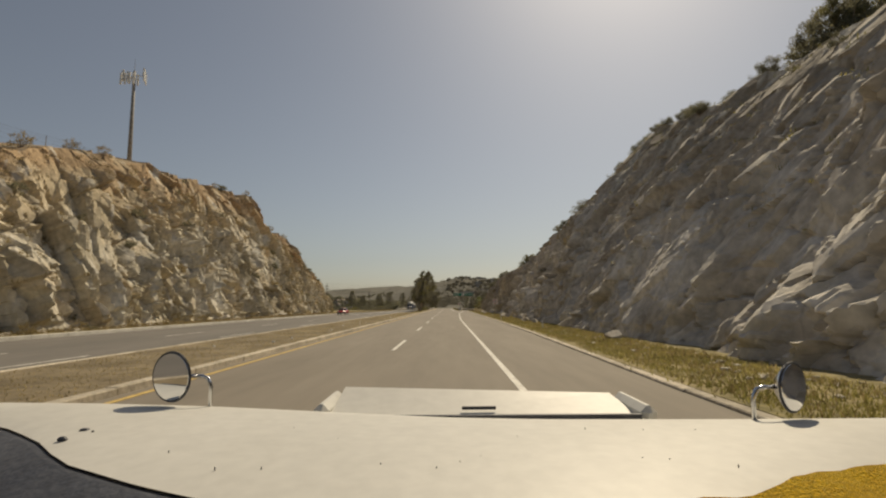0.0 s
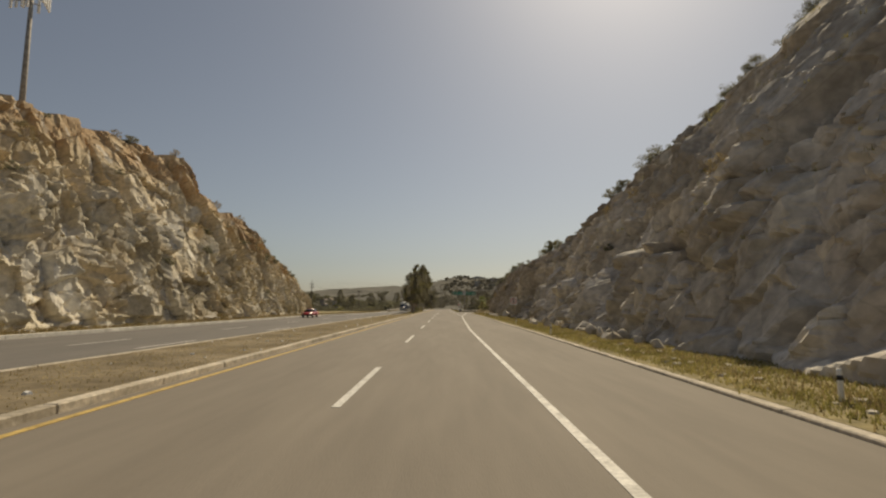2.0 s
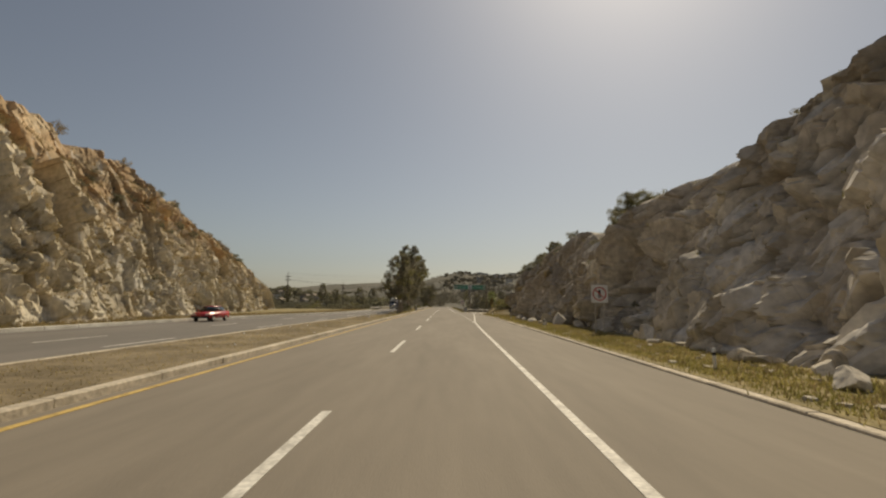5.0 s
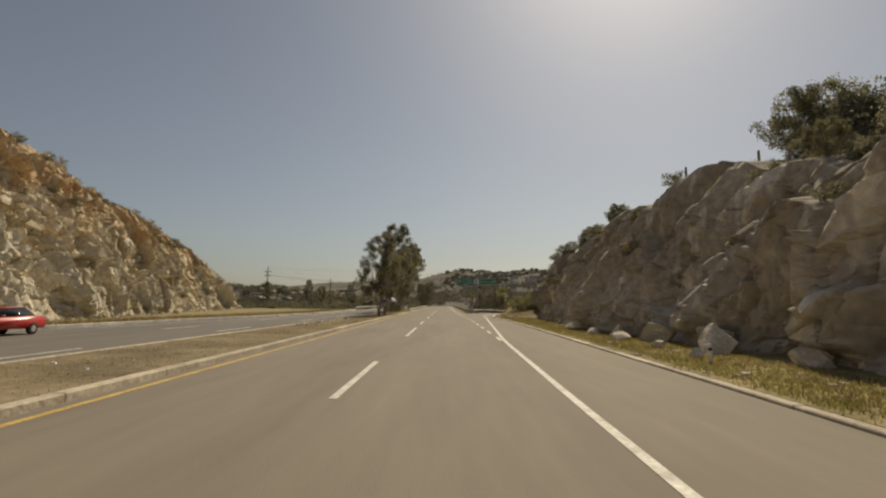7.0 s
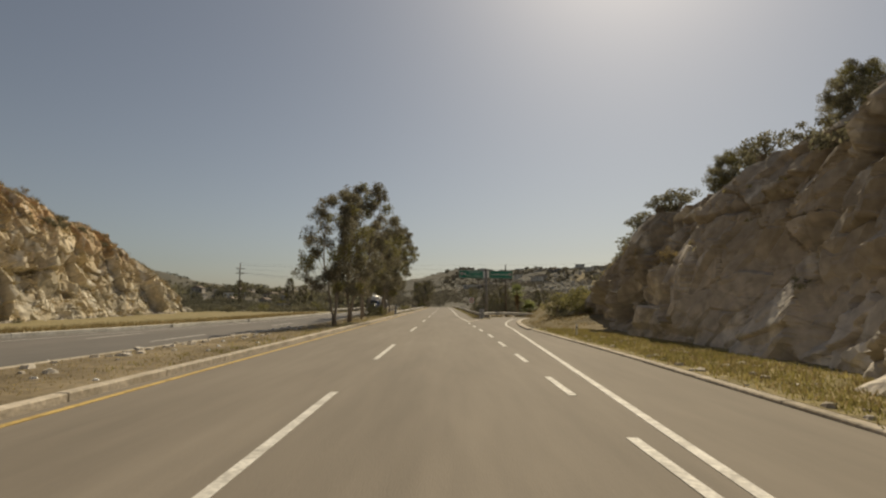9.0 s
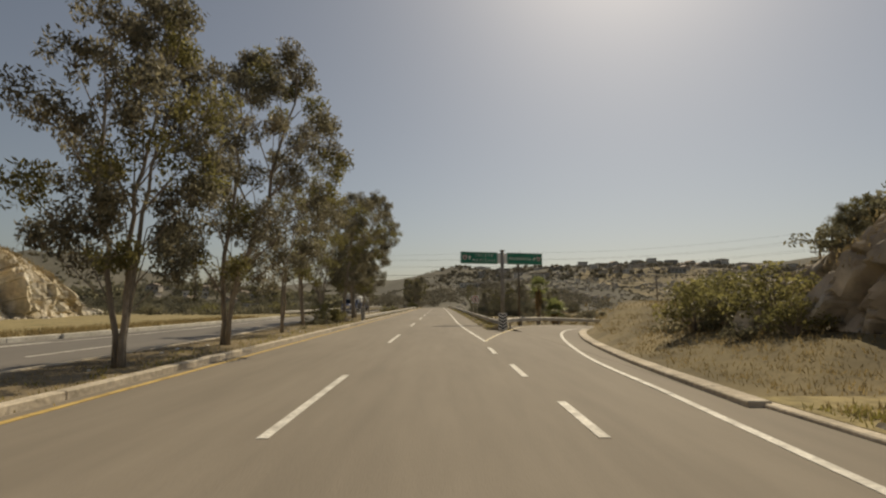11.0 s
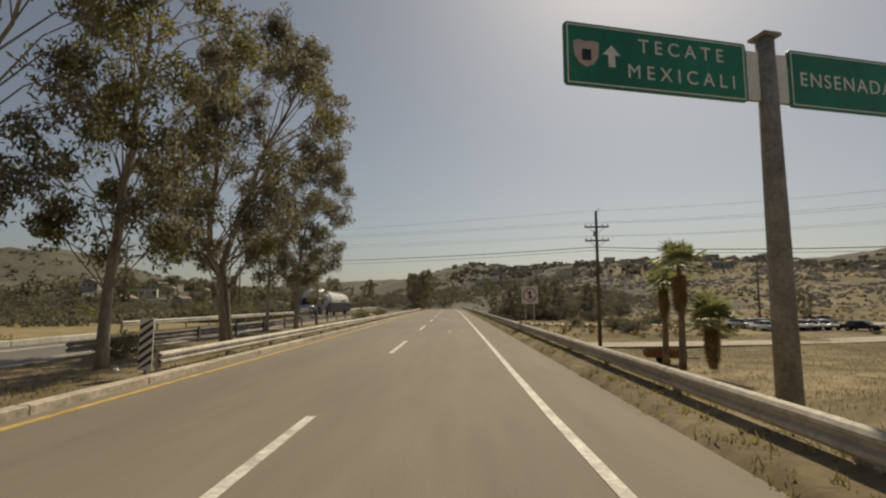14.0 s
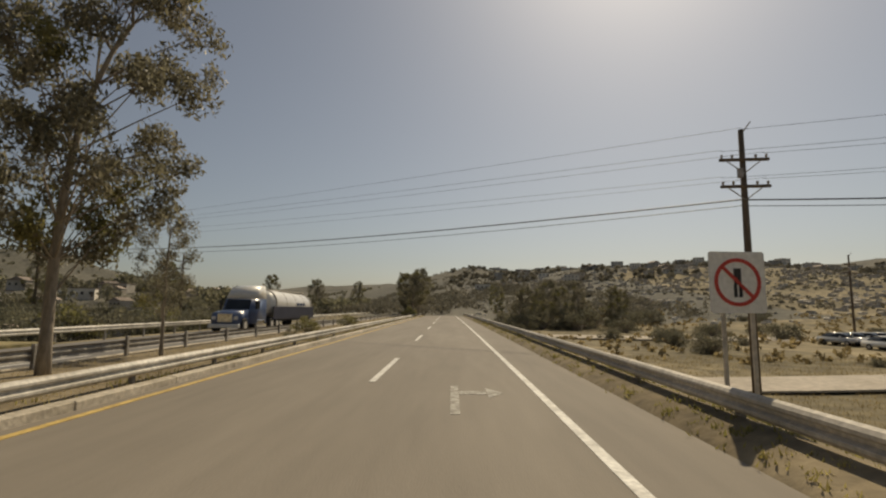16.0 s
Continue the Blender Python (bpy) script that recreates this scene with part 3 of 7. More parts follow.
gx = spaced([(-3000, -700, 230), (-700, -120, 20), (-120, -30, 6), (-30, 5, 2.5), (5, 35, 1.2), (35, 40, 2.5), (40, 140, 6), (140, 700, 18), (700, 3000, 230)])
gy = spaced([(-800, -60, 120), (-60, 140, 10), (140, 178, 1.4), (178, 260, 3.5), (260, 700, 9), (700, 1500, 40), (1500, 4500, 300)])
gv = [(x, y, hill(x, y) - (0.45 if x < 3.2 + bend(y) or y < 139 else 0.1)) for y in gy for x in gx]
w = len(gx)
gf = [(j * w + i, j * w + i + 1, (j + 1) * w + i + 1, (j + 1) * w + i) for j in range(len(gy) - 1) for i in range(w - 1)]
ground = tagged(mesh_object("ground", gv, gf, [M["field"], M["chaparral"]], smooth=True), "dry tan ground of fields, valley floor and rocky hills", "ground", kind="structure")


ground.data.polygons.foreach_set("material_index", [1 if sum(gv[i][0] for i in f) < -104 or (sum(gv[i][1] for i in f) > 1180 and sum(gv[i][0] for i in f) < 340) or sum(gv[i][1] for i in f) > 4 * (480 + 45 * noise.noise(Vector((gv[f[0]][0] * 0.02, gv[f[0]][1] * 0.02, 7)))) else 0 for f in gf])


# ---- roads ----
def kerb_right(y):
    return lerp(y, [(-40, 4.75), (10, 4.85), (30, 5.3), (60, 5.6), (95, 5.85), (125, 6.0), (140, 5.7)])


def left_near(y):
    return lerp(y, [(-40, -11.3), (100, -11.0), (125, -10.4), (145, -9.6), (158, -9.9), (172, -11.2), (400, -11.4)])


def left_far(y):
    return lerp(y, [(-40, -24.6), (112, -24.9), (130, -22.8), (148, -19.9), (160, -18.9), (190, -19.0), (230, -19.3), (500, -19.6)])


RAMP_KERB = [(5.6, 140.4, 0), (6.0, 147.0, 0), (6.8, 153.5, 0), (7.75, 158.3, 0), (8.65, 161.6, -0.03), (9.8, 164.8, -0.1), (12.0, 168.6, -0.25), (15.2, 171.8, -0.45), (21, 174.0, -0.75), (29, 175.2, -1.15), (40, 174.0, -1.55), (52, 169.0, -1.9)]
RAMP_RAIL = [(4.3, 163.4, 0), (5.3, 167.2, 0), (7.0, 171.4, -0.05), (10.2, 176.2, -0.2), (15.0, 179.6, -0.45), (22, 181.8, -0.8), (31, 183.0, -1.2), (42, 182.5, -1.6), (56, 178.0, -1.9)]
road = tagged(strip("road", -6.0, lambda y: kerb_right(y) if y < 140 else lerp(y, [(140, 5.7), (142, 5.6), (160, 5.6), (164, 4.3), (168, 3.9)]), 0.0, -60, 900, 4.0, M["asphalt"], 0.5),
              "worn grey-brown asphalt carriageway with painted lanes", "road", kind="structure")
road_left = tagged(strip("road_opposite", left_far, left_near, -0.2, -60, 900, 4.0, M["asphalt_left"], 0.3), "opposite asphalt carriageway beyond the median", "road", kind="structure")
a, b = smooth_line(RAMP_KERB, 8), smooth_line([(5.5, 141, 0), (5.4, 150, 0), (5.2, 158, 0)] + RAMP_RAIL[1:], 8)
n = 60
sample = lambda line, k: line[min(len(line) - 1, int(round(k * (len(line) - 1))))]
rv, rf = [], []
for i in range(n):
    p, q = sample(a, i / (n - 1)), sample(b, i / (n - 1))
    rv += [(p.x, p.y, p.z + 0.004), (q.x, q.y, q.z + 0.004), (p.x, p.y, p.z - 0.4), (q.x, q.y, q.z - 0.4)]
for i in range(n - 1):
    o = 4 * i
    rf += [(o, o + 4, o + 5, o + 1), (o + 2, o + 6, o + 4, o), (o + 1, o + 5, o + 7, o + 3)]
ramp_road = tagged(mesh_object("exit_ramp", rv, rf, M["asphalt"]), "asphalt exit ramp curving away from the road", "road", kind="structure")
median = tagged(strip("median", left_near, -6.2, lambda y: 0.03, -60, 900, 4.0, M["dry_soil"], 0.45), "dry earth median strip between the two carriageways", "median", kind="structure")
verge_right = tagged(strip("verge_right", lambda y: kerb_right(y) + 0.2, lambda y: right_base(y) + 3, lambda y: 0.07, -60, 141, 4.0, M["verge_soil"], 0.6), "grassy verge between kerb and rock face", "verge", kind="structure")
verge_left = tagged(strip("verge_left", lambda y: min(left_base(y) - 4, -30.0), lambda y: left_far(y) - 0.25, lambda y: 0.0 if y < 185 else -0.1, -60, 212, 4.0, M["verge_soil"], 0.6), "dry verge below the rock cut", "verge", kind="structure")


bank = []
for y in np.arange(163.5, 401, 3.0):
    o = bend(y)
    bank += [(3.3 + o, y, -0.02), (3.45 + o, y, 0.1), (4.0 + o, y, 0.24), (4.5 + o, y, 0.1), (5.2 + o, y, -0.4), (5.2 + o, y, -0.9)]
tagged(mesh_object("rail_bank", bank, [(k * 6 + i, k * 6 + i + 1, k * 6 + i + 7, k * 6 + i + 6) for k in range(len(bank) // 6 - 1) for i in range(5)] + [(5, 4, 3, 2, 1, 0)], M["dry_soil"], smooth=True), "low earth bank under the guard rail", "bank", kind="structure")


# ---- rock cuts ----
def facets(p, q, cell_p, cell_q, amount, tilt, rng_seed, face=0.0, band=0.09, crack=0.0):
    """Blocky relief: every jittered cell is a tilted plane; face leans all of them one way along p. Returns the relief and each point's tone."""
    rng = np.random.default_rng(rng_seed)
    size = 512
    jit = rng.random((size, size, 2))
    off, gp, gq, tone = rng.random((size, size)) - 0.5, rng.normal(size=(size, size)) + face, rng.normal(size=(size, size)), rng.random((size, size))
    u, v = p / cell_p, q / cell_q
    iu, iv = np.floor(u).astype(int), np.floor(v).astype(int)
    d1, d2 = np.full(u.shape, 1e9), np.full(u.shape, 1e9)
    r1, r2, t1 = np.zeros(u.shape), np.zeros(u.shape), np.zeros(u.shape)
    for du in (-1, 0, 1):
        for dv in (-1, 0, 1):
            cu, cv = (iu + du) % size, (iv + dv) % size
            dx, dy = u - (iu + du + jit[cu, cv, 0]), v - (iv + dv + jit[cu, cv, 1])
            dist = np.sqrt(dx * dx + dy * dy)
            r = amount * off[cu, cv] + tilt * (gp[cu, cv] * dx + gq[cu, cv] * dy)
            first, second = dist < d1, (dist >= d1) & (dist < d2)
            r2 = np.where(first, r1, np.where(second, r, r2))
            d2 = np.where(first, d1, np.where(second, dist, d2))
            r1, t1, d1 = np.where(first, r, r1), np.where(first, tone[cu, cv], t1), np.where(first, dist, d1)
    w = np.clip((d2 - d1) / band, 0, 1)
    return r1 * (0.5 + 0.5 * w) + r2 * (0.5 - 0.5 * w) - crack * (1 - w) * (0.3 + t1), t1


def blocks(u, v, su, sv, slope_u, slope_v, amount, rng_seed, ragged=0.25, cleft=0.0, ease=0.0):
    """Relief of angular blocks between two families of joints: slabs of uneven width along u, cut across at uneven lengths along v."""
    rng = np.random.default_rng(rng_seed)
    lines = np.cumsum(rng.uniform(0.45, 1.6, 400)) * su - 80 * su
    cuts = np.cumsum(rng.uniform(0.4, 1.7, 300)) * sv - 60 * sv
    wob = [rng.uniform(0, 6.28) for _ in range(6)]
    u = u + ragged * su * 0.5 * (np.sin(v / sv * 1.7 + wob[0]) + 0.6 * np.sin(v / sv * 4.1 + wob[1] + 0.5 * u / su) + 0.3 * np.sin(v / sv * 9.7 + wob[2]))
    i = np.clip(np.searchsorted(lines, u) - 1, 0, 398)
    wu = lines[i + 1] - lines[i]
    fu = (u - lines[i]) / wu
    v = v + rng.uniform(0, 30 * sv, 400)[i] + rng.normal(0, 0.35, 400)[i] * (u - lines[i]) + ragged * sv * 0.3 * (np.sin(u / su * 2.3 + wob[3]) + 0.5 * np.sin(u / su * 6.1 + wob[4]))
    j = np.clip(np.searchsorted(cuts, v) - 1, 0, 298)
    wv = cuts[j + 1] - cuts[j]
    fv = (v - cuts[j]) / wv
    a = rng.uniform(0.35, 1.5, (400, 300))[i, j] if slope_u > 0 else rng.normal(0.25, 1.0, (400, 300))[i, j]
    b, off, tone = rng.normal(0, 1, (400, 300))[i, j], rng.normal(0, 0.5, (400, 300))[i, j], rng.random((400, 300))[i, j]
    rise = np.where(fu < 1 - ease, fu / (1 - ease), (1 - fu) / max(ease, 0.01)) - (0.4 if ease else 0.5)      # a broken end, no sheer step
    r = slope_u * a * wu * rise + slope_v * b * wv * (fv - 0.5) + amount * off
    if cleft:
        edge = np.minimum(np.minimum(fu, 1 - fu) * wu, np.minimum(fv, 1 - fv) * wv)
        r = r - cleft * np.clip(1 - edge / 0.28, 0, 1) * rng.random((400, 300))[i, j]
    return r, tone


def rock_cut(name, side, y0, y1, base, crest, lean, mat, label, layers, chips, step=0.2, rows=112, back=46.0, shear=0.0, rough=((0, 1), (1, 1))):
    """A blasted rock face along the road, its crest and the ground behind it, in one sheet."""
    ys = np.arange(y0, y1, step)                  # the place of each column's top; its foot stands shear times its height further on
    hs = np.array([lerp(y, crest) for y in ys]) + 0.5 * np.array([noise.noise(Vector((y * 0.45, 3.1 * side, 0))) for y in ys])
    s = np.linspace(0, 1, rows)
    yy, ss = np.meshgrid(ys, s, indexing="ij")
    zz = ss * np.maximum(hs, 0.3)[:, None]
    zz = np.where(hs[:, None] < 0.3, ss * 0.3 + hs[:, None] - 0.3, zz)
    yy = yy + shear * (np.maximum(hs, 0.3)[:, None] - np.maximum(zz, 0))
    foot = np.arange(y0 - 10, y1 + 40, 0.5)
    bs = np.interp(yy, foot, [base(y) for y in foot])
    relief, tone = np.zeros_like(zz), np.zeros_like(zz)
    grid = np.array([[noise.noise(Vector((y * 0.075, z * 1.9, 4.0 + side))) for z in np.linspace(0, 1, 12)] for y in ys[::8]])
    wide_grid = np.array([np.interp(s, np.linspace(0, 1, 12), row) for row in grid])
    shatter = np.clip(0.95 + 1.5 * np.array([np.interp(ys, ys[::8], wide_grid[:, k]) for k in range(rows)]).T, 0.45, 1.7)
    shatter = shatter * np.interp(yy, [a for a, _ in rough], [b for _, b in rough])       # some stretches stay whole slabs, others are shattered
    for i, (turn, su, sv, slope_u, slope_v, am, ragged, cleft, ease) in enumerate(layers):
        c, k = math.cos(radians(turn)), math.sin(radians(turn))
        r, t = blocks(yy * c + zz * k, zz * c - yy * k, su, sv, slope_u, slope_v, am, 11 + i + (50 if side > 0 else 0), ragged, cleft, ease)
        relief += r
        tone += t * 0.4 / len(layers)
    slabs = relief.copy()
    for i, (turn, cell_u, cell_v, am, tilt, band, crack) in enumerate(chips):
        c, k = math.cos(radians(turn)), math.sin(radians(turn))
        along = yy + (0.4 * slabs if side > 0 and i else 0)      # the joints run on over the broken ends of the slabs
        r, t = facets(along * c + zz * k + 200, zz * c - along * k + 300, cell_u, cell_v, am, tilt, 5 + i, 0.25, band, crack)
        relief += r * (shatter if i else 1)
        if side > 0 and i == 0:                    # sheer steps have crumbled to steep ends
            for _ in range(20):
                g = np.hypot(np.gradient(relief, step, axis=0), np.gradient(relief, 0.12, axis=1))
                mean = 0.25 * (np.roll(relief, 1, 0) + np.roll(relief, -1, 0)) + 0.25 * relief + 0.125 * np.pad(relief, ((0, 0), (1, 1)), mode="edge")[:, :-2] + 0.125 * np.pad(relief, ((0, 0), (1, 1)), mode="edge")[:, 2:]
                wear = np.clip((g - 1.0) / 0.8, 0, 1)
                relief = relief * (1 - wear) + mean * wear
            relief = relief * np.interp(yy, [28, 40], [0.5, 1.0])        # smoother sheets at the near end
            slabs = relief.copy()
        tone += t * 0.6 / len(chips)
    fade = np.clip(zz / 0.8, 0.6, 1) * (1 - 0.7 * ss ** 6)
    bulge = np.array([[noise.noise(Vector((y * 0.05, z * 0.09, side * 5.0))) for z in np.linspace(0, 1, 8)] for y in ys])
    bulge = np.array([np.interp(s, np.linspace(0, 1, 8), row) for row in bulge])
    curve = (np.interp(yy, foot, [lean(y) for y in foot]) if callable(lean) else lean) * zz + 1.8 * (zz / np.maximum(hs, 1)[:, None]) ** 4 * (np.interp(yy, [80, 98, 122, 134], [1, 0.55, 0.55, 0.2]) if side > 0 else 1.0)
    xx = bs + side * (curve + bulge * (1.6 if side < 0 else 0.9)) - side * relief * fade
    zz = zz + (0.35 if side < 0 else 0.15) * relief * np.clip(zz / 3, 0, 1)
    # the ground behind the crest
    cap = np.array([0.5, 1.2, 2.2, 3.6, 5.5, 8, 12, 18, 27, back])
    wide_mean = lambda a: np.convolve(np.pad(a, 60, mode="edge"), np.ones(121) / 121, mode="valid")
    blend = np.minimum(1, cap / 7.0)[None, :]
    crest_x_line, crest_z_line = xx[:, -1:] * (1 - blend) + wide_mean(xx[:, -1])[:, None] * blend, zz[:, -1:] * (1 - blend) + wide_mean(zz[:, -1])[:, None] * blend
    cx = crest_x_line + side * cap[None, :]
    lump = np.array([[noise.fractal(Vector((y * 0.16, c * 0.16, 9.0 * side)), 1, 2, 3) for c in cap] for y in ys])
    cz = crest_z_line + lump * 0.7 * np.minimum(1, cap / 3)[None, :] + 0.10 * cap[None, :] * np.clip(hs / 10, 0, 1)[:, None]
    cz[:, -1] = -1.5
    X, Z = np.concatenate([xx, cx], 1), np.concatenate([zz, cz], 1)
    Y = np.concatenate([yy, np.repeat(ys[:, None], cx.shape[1], 1)], 1)
    wide = X.shape[1]
    verts = np.stack([X, Y, Z - 0.1], -1).reshape(-1, 3)
    i, j = np.meshgrid(np.arange(len(ys) - 1), np.arange(wide - 1), indexing="ij")
    a = (i * wide + j).ravel()
    quad = np.stack([a, a + wide, a + wide + 1, a + 1], 1) if side < 0 else np.stack([a, a + 1, a + wide + 1, a + wide], 1)
    me = bpy.data.meshes.new(name)
    me.vertices.add(len(verts))
    me.vertices.foreach_set("co", verts.ravel())
    me.loops.add(quad.size)
    me.loops.foreach_set("vertex_index", quad.ravel())
    me.polygons.add(len(quad))
    me.polygons.foreach_set("loop_start", np.arange(0, quad.size, 4))
    me.update(calc_edges=True)
    strata = np.concatenate([ss * np.clip(hs / 12, 0, 1)[:, None], np.ones_like(cx) * np.clip(hs / 12, 0.8, 1.2)[:, None]], 1)
    if side < 0:                                   # the cut turns to soil and grass further on
        strata[:, :rows] += np.interp(yy, [82, 112], [0, 0.16]) * np.clip((ss + 0.1) / 0.4, 0, 1)
    else:                                          # darker, browner rock beyond the sign
        strata[:, :rows] += np.interp(yy, [90, 99], [0, 0.55])
    tones = np.concatenate([tone, np.full(cx.shape, 0.45)], 1)
    for key, values in (("strata", strata), ("tone", tones)):
        att = me.attributes.new(key, "FLOAT", "POINT")
        att.data.foreach_set("value", values.ravel().astype(np.float32))
    me.materials.append(mat)
    me.shade_flat()
    return tagged(new(name, me), label, "rock face", kind="structure")


# layers of blocks: turn of the joints, slab width and length, slopes, unevenness, raggedness, depth of the clefts;
# chips: turn, cell width and length, unevenness, tilt of the facets, softness of their edges, depth of the cracks
rock_left = rock_cut("rock_face_left", -1, -6, 209.5, left_base, LEFT_CREST, 0.42, M["rock_left"], "sunlit blasted granite road cut with orange soil on top",
                     [(7, 5.2, 7.5, -0.18, 0.08, 1.0, 0.05, 0.25, 0.0)],
                     [(6, 3.2, 4.4, 0.75, 0.75, 0.04, 0.3), (-12, 1.5, 2.0, 0.42, 0.4, 0.07, 0.2), (20, 0.75, 0.95, 0.16, 0.2, 0.14, 0.08)], step=0.14, rows=160)
rock_right = rock_cut("rock_face_right", 1, -24, 157.5, right_base, RIGHT_CREST, right_lean, M["rock_right"], "shaded grey-brown granite road cut of large slabs",
                      [(36, 6.0, 11.0, 0.12, 0.05, 0.7, 0.03, 0.12, 0.2)],
                      [(38, 2.5, 5.5, 0.7, 0.75, 0.06, 0.5), (46, 1.15, 2.3, 0.28, 0.34, 0.07, 0.32), (30, 0.6, 1.1, 0.11, 0.13, 0.13, 0.12)], step=0.14, rows=140, shear=0.7, rough=((44, 0.9), (56, 1.4), (92, 1.4), (100, 0.8), (126, 1.0), (136, 1.4)))


# ---- eucalyptus trees of the median ----
def crown_tree(name, seed, stems, profile, lobes, label, category, group, clumps=9, per=46, leaf=0.17, mats=("leaf", "leaf_yellow_green"), young=0.2, girth=0.012, fork=0.0, lobe=0.62):
    """A tree whose crown fills a profile of (height, sideways shift, radius): stems, limbs to each lobe of the crown, twigs and hanging leaf clumps."""
    rng = np.random.default_rng(seed)
    tree = thing(name, label, category, group)
    zs, cx, rs = ([q[k] for q in profile] for k in range(3))
    top = zs[-1]
    wood, centres, lines = [], [], []
    for k in range(stems):
        a = 6.28 * (k + 0.35 * rng.random()) / stems + seed
        out = 0.0 if stems == 1 else 0.42 * max(rs)
        tip = top * (0.97 if k == 0 else 0.78 + 0.16 * rng.random())
        wob = rng.normal(size=(13, 2)) * 0.012 * top
        pts = []
        for i in range(13):
            t = i / 12
            spread = max(0.0, t - fork) / (1 - fork)
            lean = float(np.interp(t * tip, [0] + zs, [0] + cx))
            pts.append(Vector((lean * (0.35 + 0.65 * t) + math.cos(a) * (out * spread ** 0.8 + 0.1 * (stems > 1)) + wob[i, 0] * t, math.sin(a) * (out * spread ** 0.8 + 0.1 * (stems > 1)) + wob[i, 1] * t, tip * t - 0.15 * (i == 0))))
        r0 = girth * top / stems ** 0.45
        wood.append(tube(pts, [r0 * (1.25 if i == 0 else 1) * (1 - i / 12) ** 0.8 + 0.012 for i in range(13)], 8))
        lines.append(pts)
    for n in range(lobes):
        z = zs[0] + (top - zs[0]) * ((n + rng.random()) / lobes)
        r = float(np.interp(z, zs, rs))
        a = 2.4 * n + rng.normal() * 0.5
        d = r * (0.33 + 0.67 * rng.random() ** 0.5)
        mid = Vector((float(np.interp(z, zs, cx)) + math.cos(a) * d, math.sin(a) * d, z))
        size = lobe * (0.6 + 0.7 * rng.random()) * (0.55 + 0.45 * r / max(rs))
        stem = min(lines, key=lambda q: min((p.xy - mid.xy).length for p in q[4:9]))
        want = max(0.12 * top, z - 0.75 * d - 0.3)
        p = min(stem, key=lambda q: abs(q.z - want))
        bow = p.lerp(mid, 0.5) + Vector((0, 0, 0.12 * d)) + Vector(rng.normal(size=3) * 0.08 * d)
        r1 = 0.2 * girth * top * (0.6 + 0.5 * d / max(rs))
        wood.append(tube([p, bow, mid], [r1, r1 * 0.65, 0.012], 5, False))
        for c in range(clumps):
            off = Vector(rng.normal(size=3))
            off = off.normalized() * (0.35 + 0.65 * rng.random() ** 0.5)
            e = mid + Vector((off.x * size * 1.15, off.y * size * 1.15, off.z * size * 0.85))
            wood.append(tube([bow.lerp(mid, 0.7), e], [0.012, 0.004], 3, False))
            centres.append((*e, n))
    mesh_object("trunk", *joined(wood), M["bark"], tree, "", True)
    c = np.array(centres)
    # a share of the lobes is coloured yellow-green as the crown's sunlit highlights
    lit_lobe = rng.random(lobes) < young
    pick = lit_lobe[c[:, 3].astype(int)]
    for mask, mat, words in ((~pick, mats[0], ""), (pick, mats[1], "yellow-green leaves coloured as sunlit highlights")):
        if mask.any():
            leaves("crown", c[mask, :3], per, (0.34, 0.34, 0.36), leaf, leaf * 0.34, M[mat], rng, tree, droop=0.9, label=words)
    return tree


EU, SLIM = "eucalyptus_tree", "slender eucalyptus with pale stems and a thin open crown"
A = crown_tree(EU, 3, 3, [(2.5, -0.2, 1.5), (4.0, -0.3, 2.6), (6.0, -0.1, 2.3), (8.0, 0.3, 1.7), (9.6, 0.4, 0.8)], 46, "eucalyptus with three pale stems and a wide dark crown", "tree", "eucalyptus trees", per=54, fork=0.1)
B = crown_tree(EU, 5, 2, [(2.5, 0.2, 1.7), (4.5, 0.9, 2.9), (7.0, 1.4, 3.2), (9.5, 1.5, 2.4), (11.7, 1.5, 0.9)], 62, "tall forked eucalyptus with a full grey-green crown", "tree", "eucalyptus trees", per=54, fork=0.12)
C = crown_tree(EU, 8, 2, [(3.0, 0.0, 1.2), (5.0, 0.2, 2.1), (6.5, 0.3, 1.6), (7.6, 0.5, 0.6)], 24, SLIM, "tree", "eucalyptus trees", 7, 30, young=0.3, fork=0.1)
D = crown_tree(EU, 11, 2, [(3.0, -0.3, 1.3), (5.0, 0.2, 2.1), (7.5, 0.7, 2.2), (9.0, 0.9, 1.7), (10.4, 0.9, 0.7)], 34, "tall twin-stemmed eucalyptus with an airy crown", "tree", "eucalyptus trees", 8, 38, young=0.3, fork=0.05)
E = crown_tree(EU, 17, 3, [(3.3, -0.5, 1.5), (6.0, 0.0, 2.6), (8.5, 0.6, 2.5), (10.7, 0.9, 1.1)], 36, "tall eucalyptus with fanned slender stems and sparse leaves", "tree", "eucalyptus trees", 8, 34, young=0.3, fork=0.15)
F = crown_tree(EU, 23, 1, [(2.8, 0.2, 1.3), (5.0, 0.5, 2.1), (7.5, 0.8, 2.5), (10.0, 0.9, 2.0), (11.7, 0.7, 0.8)], 46, "single-stemmed eucalyptus with a dense yellow-green crown", "tree", "eucalyptus trees", per=48, young=0.55)
G = crown_tree(EU, 13, 2, [(3.4, -0.8, 2.0), (5.0, -0.2, 3.5), (7.5, 0.7, 3.9), (10.0, 1.5, 3.4), (13.2, 2.0, 1.4)], 80, "large eucalyptus with a stout forked trunk and a heavy dark crown", "tree", "eucalyptus trees", 10, 52, young=0.12, girth=0.017, fork=0.25, lobe=0.72)
H = crown_tree(EU, 29, 1, [(2.9, 0.0, 1.3), (4.5, 0.4, 2.3), (7.0, 0.8, 2.4), (9.0, 1.3, 2.2), (11.2, 1.6, 1.1)], 56, "eucalyptus with a straight trunk and a crown of separate clumps", "tree", "eucalyptus trees", per=50, young=0.15)
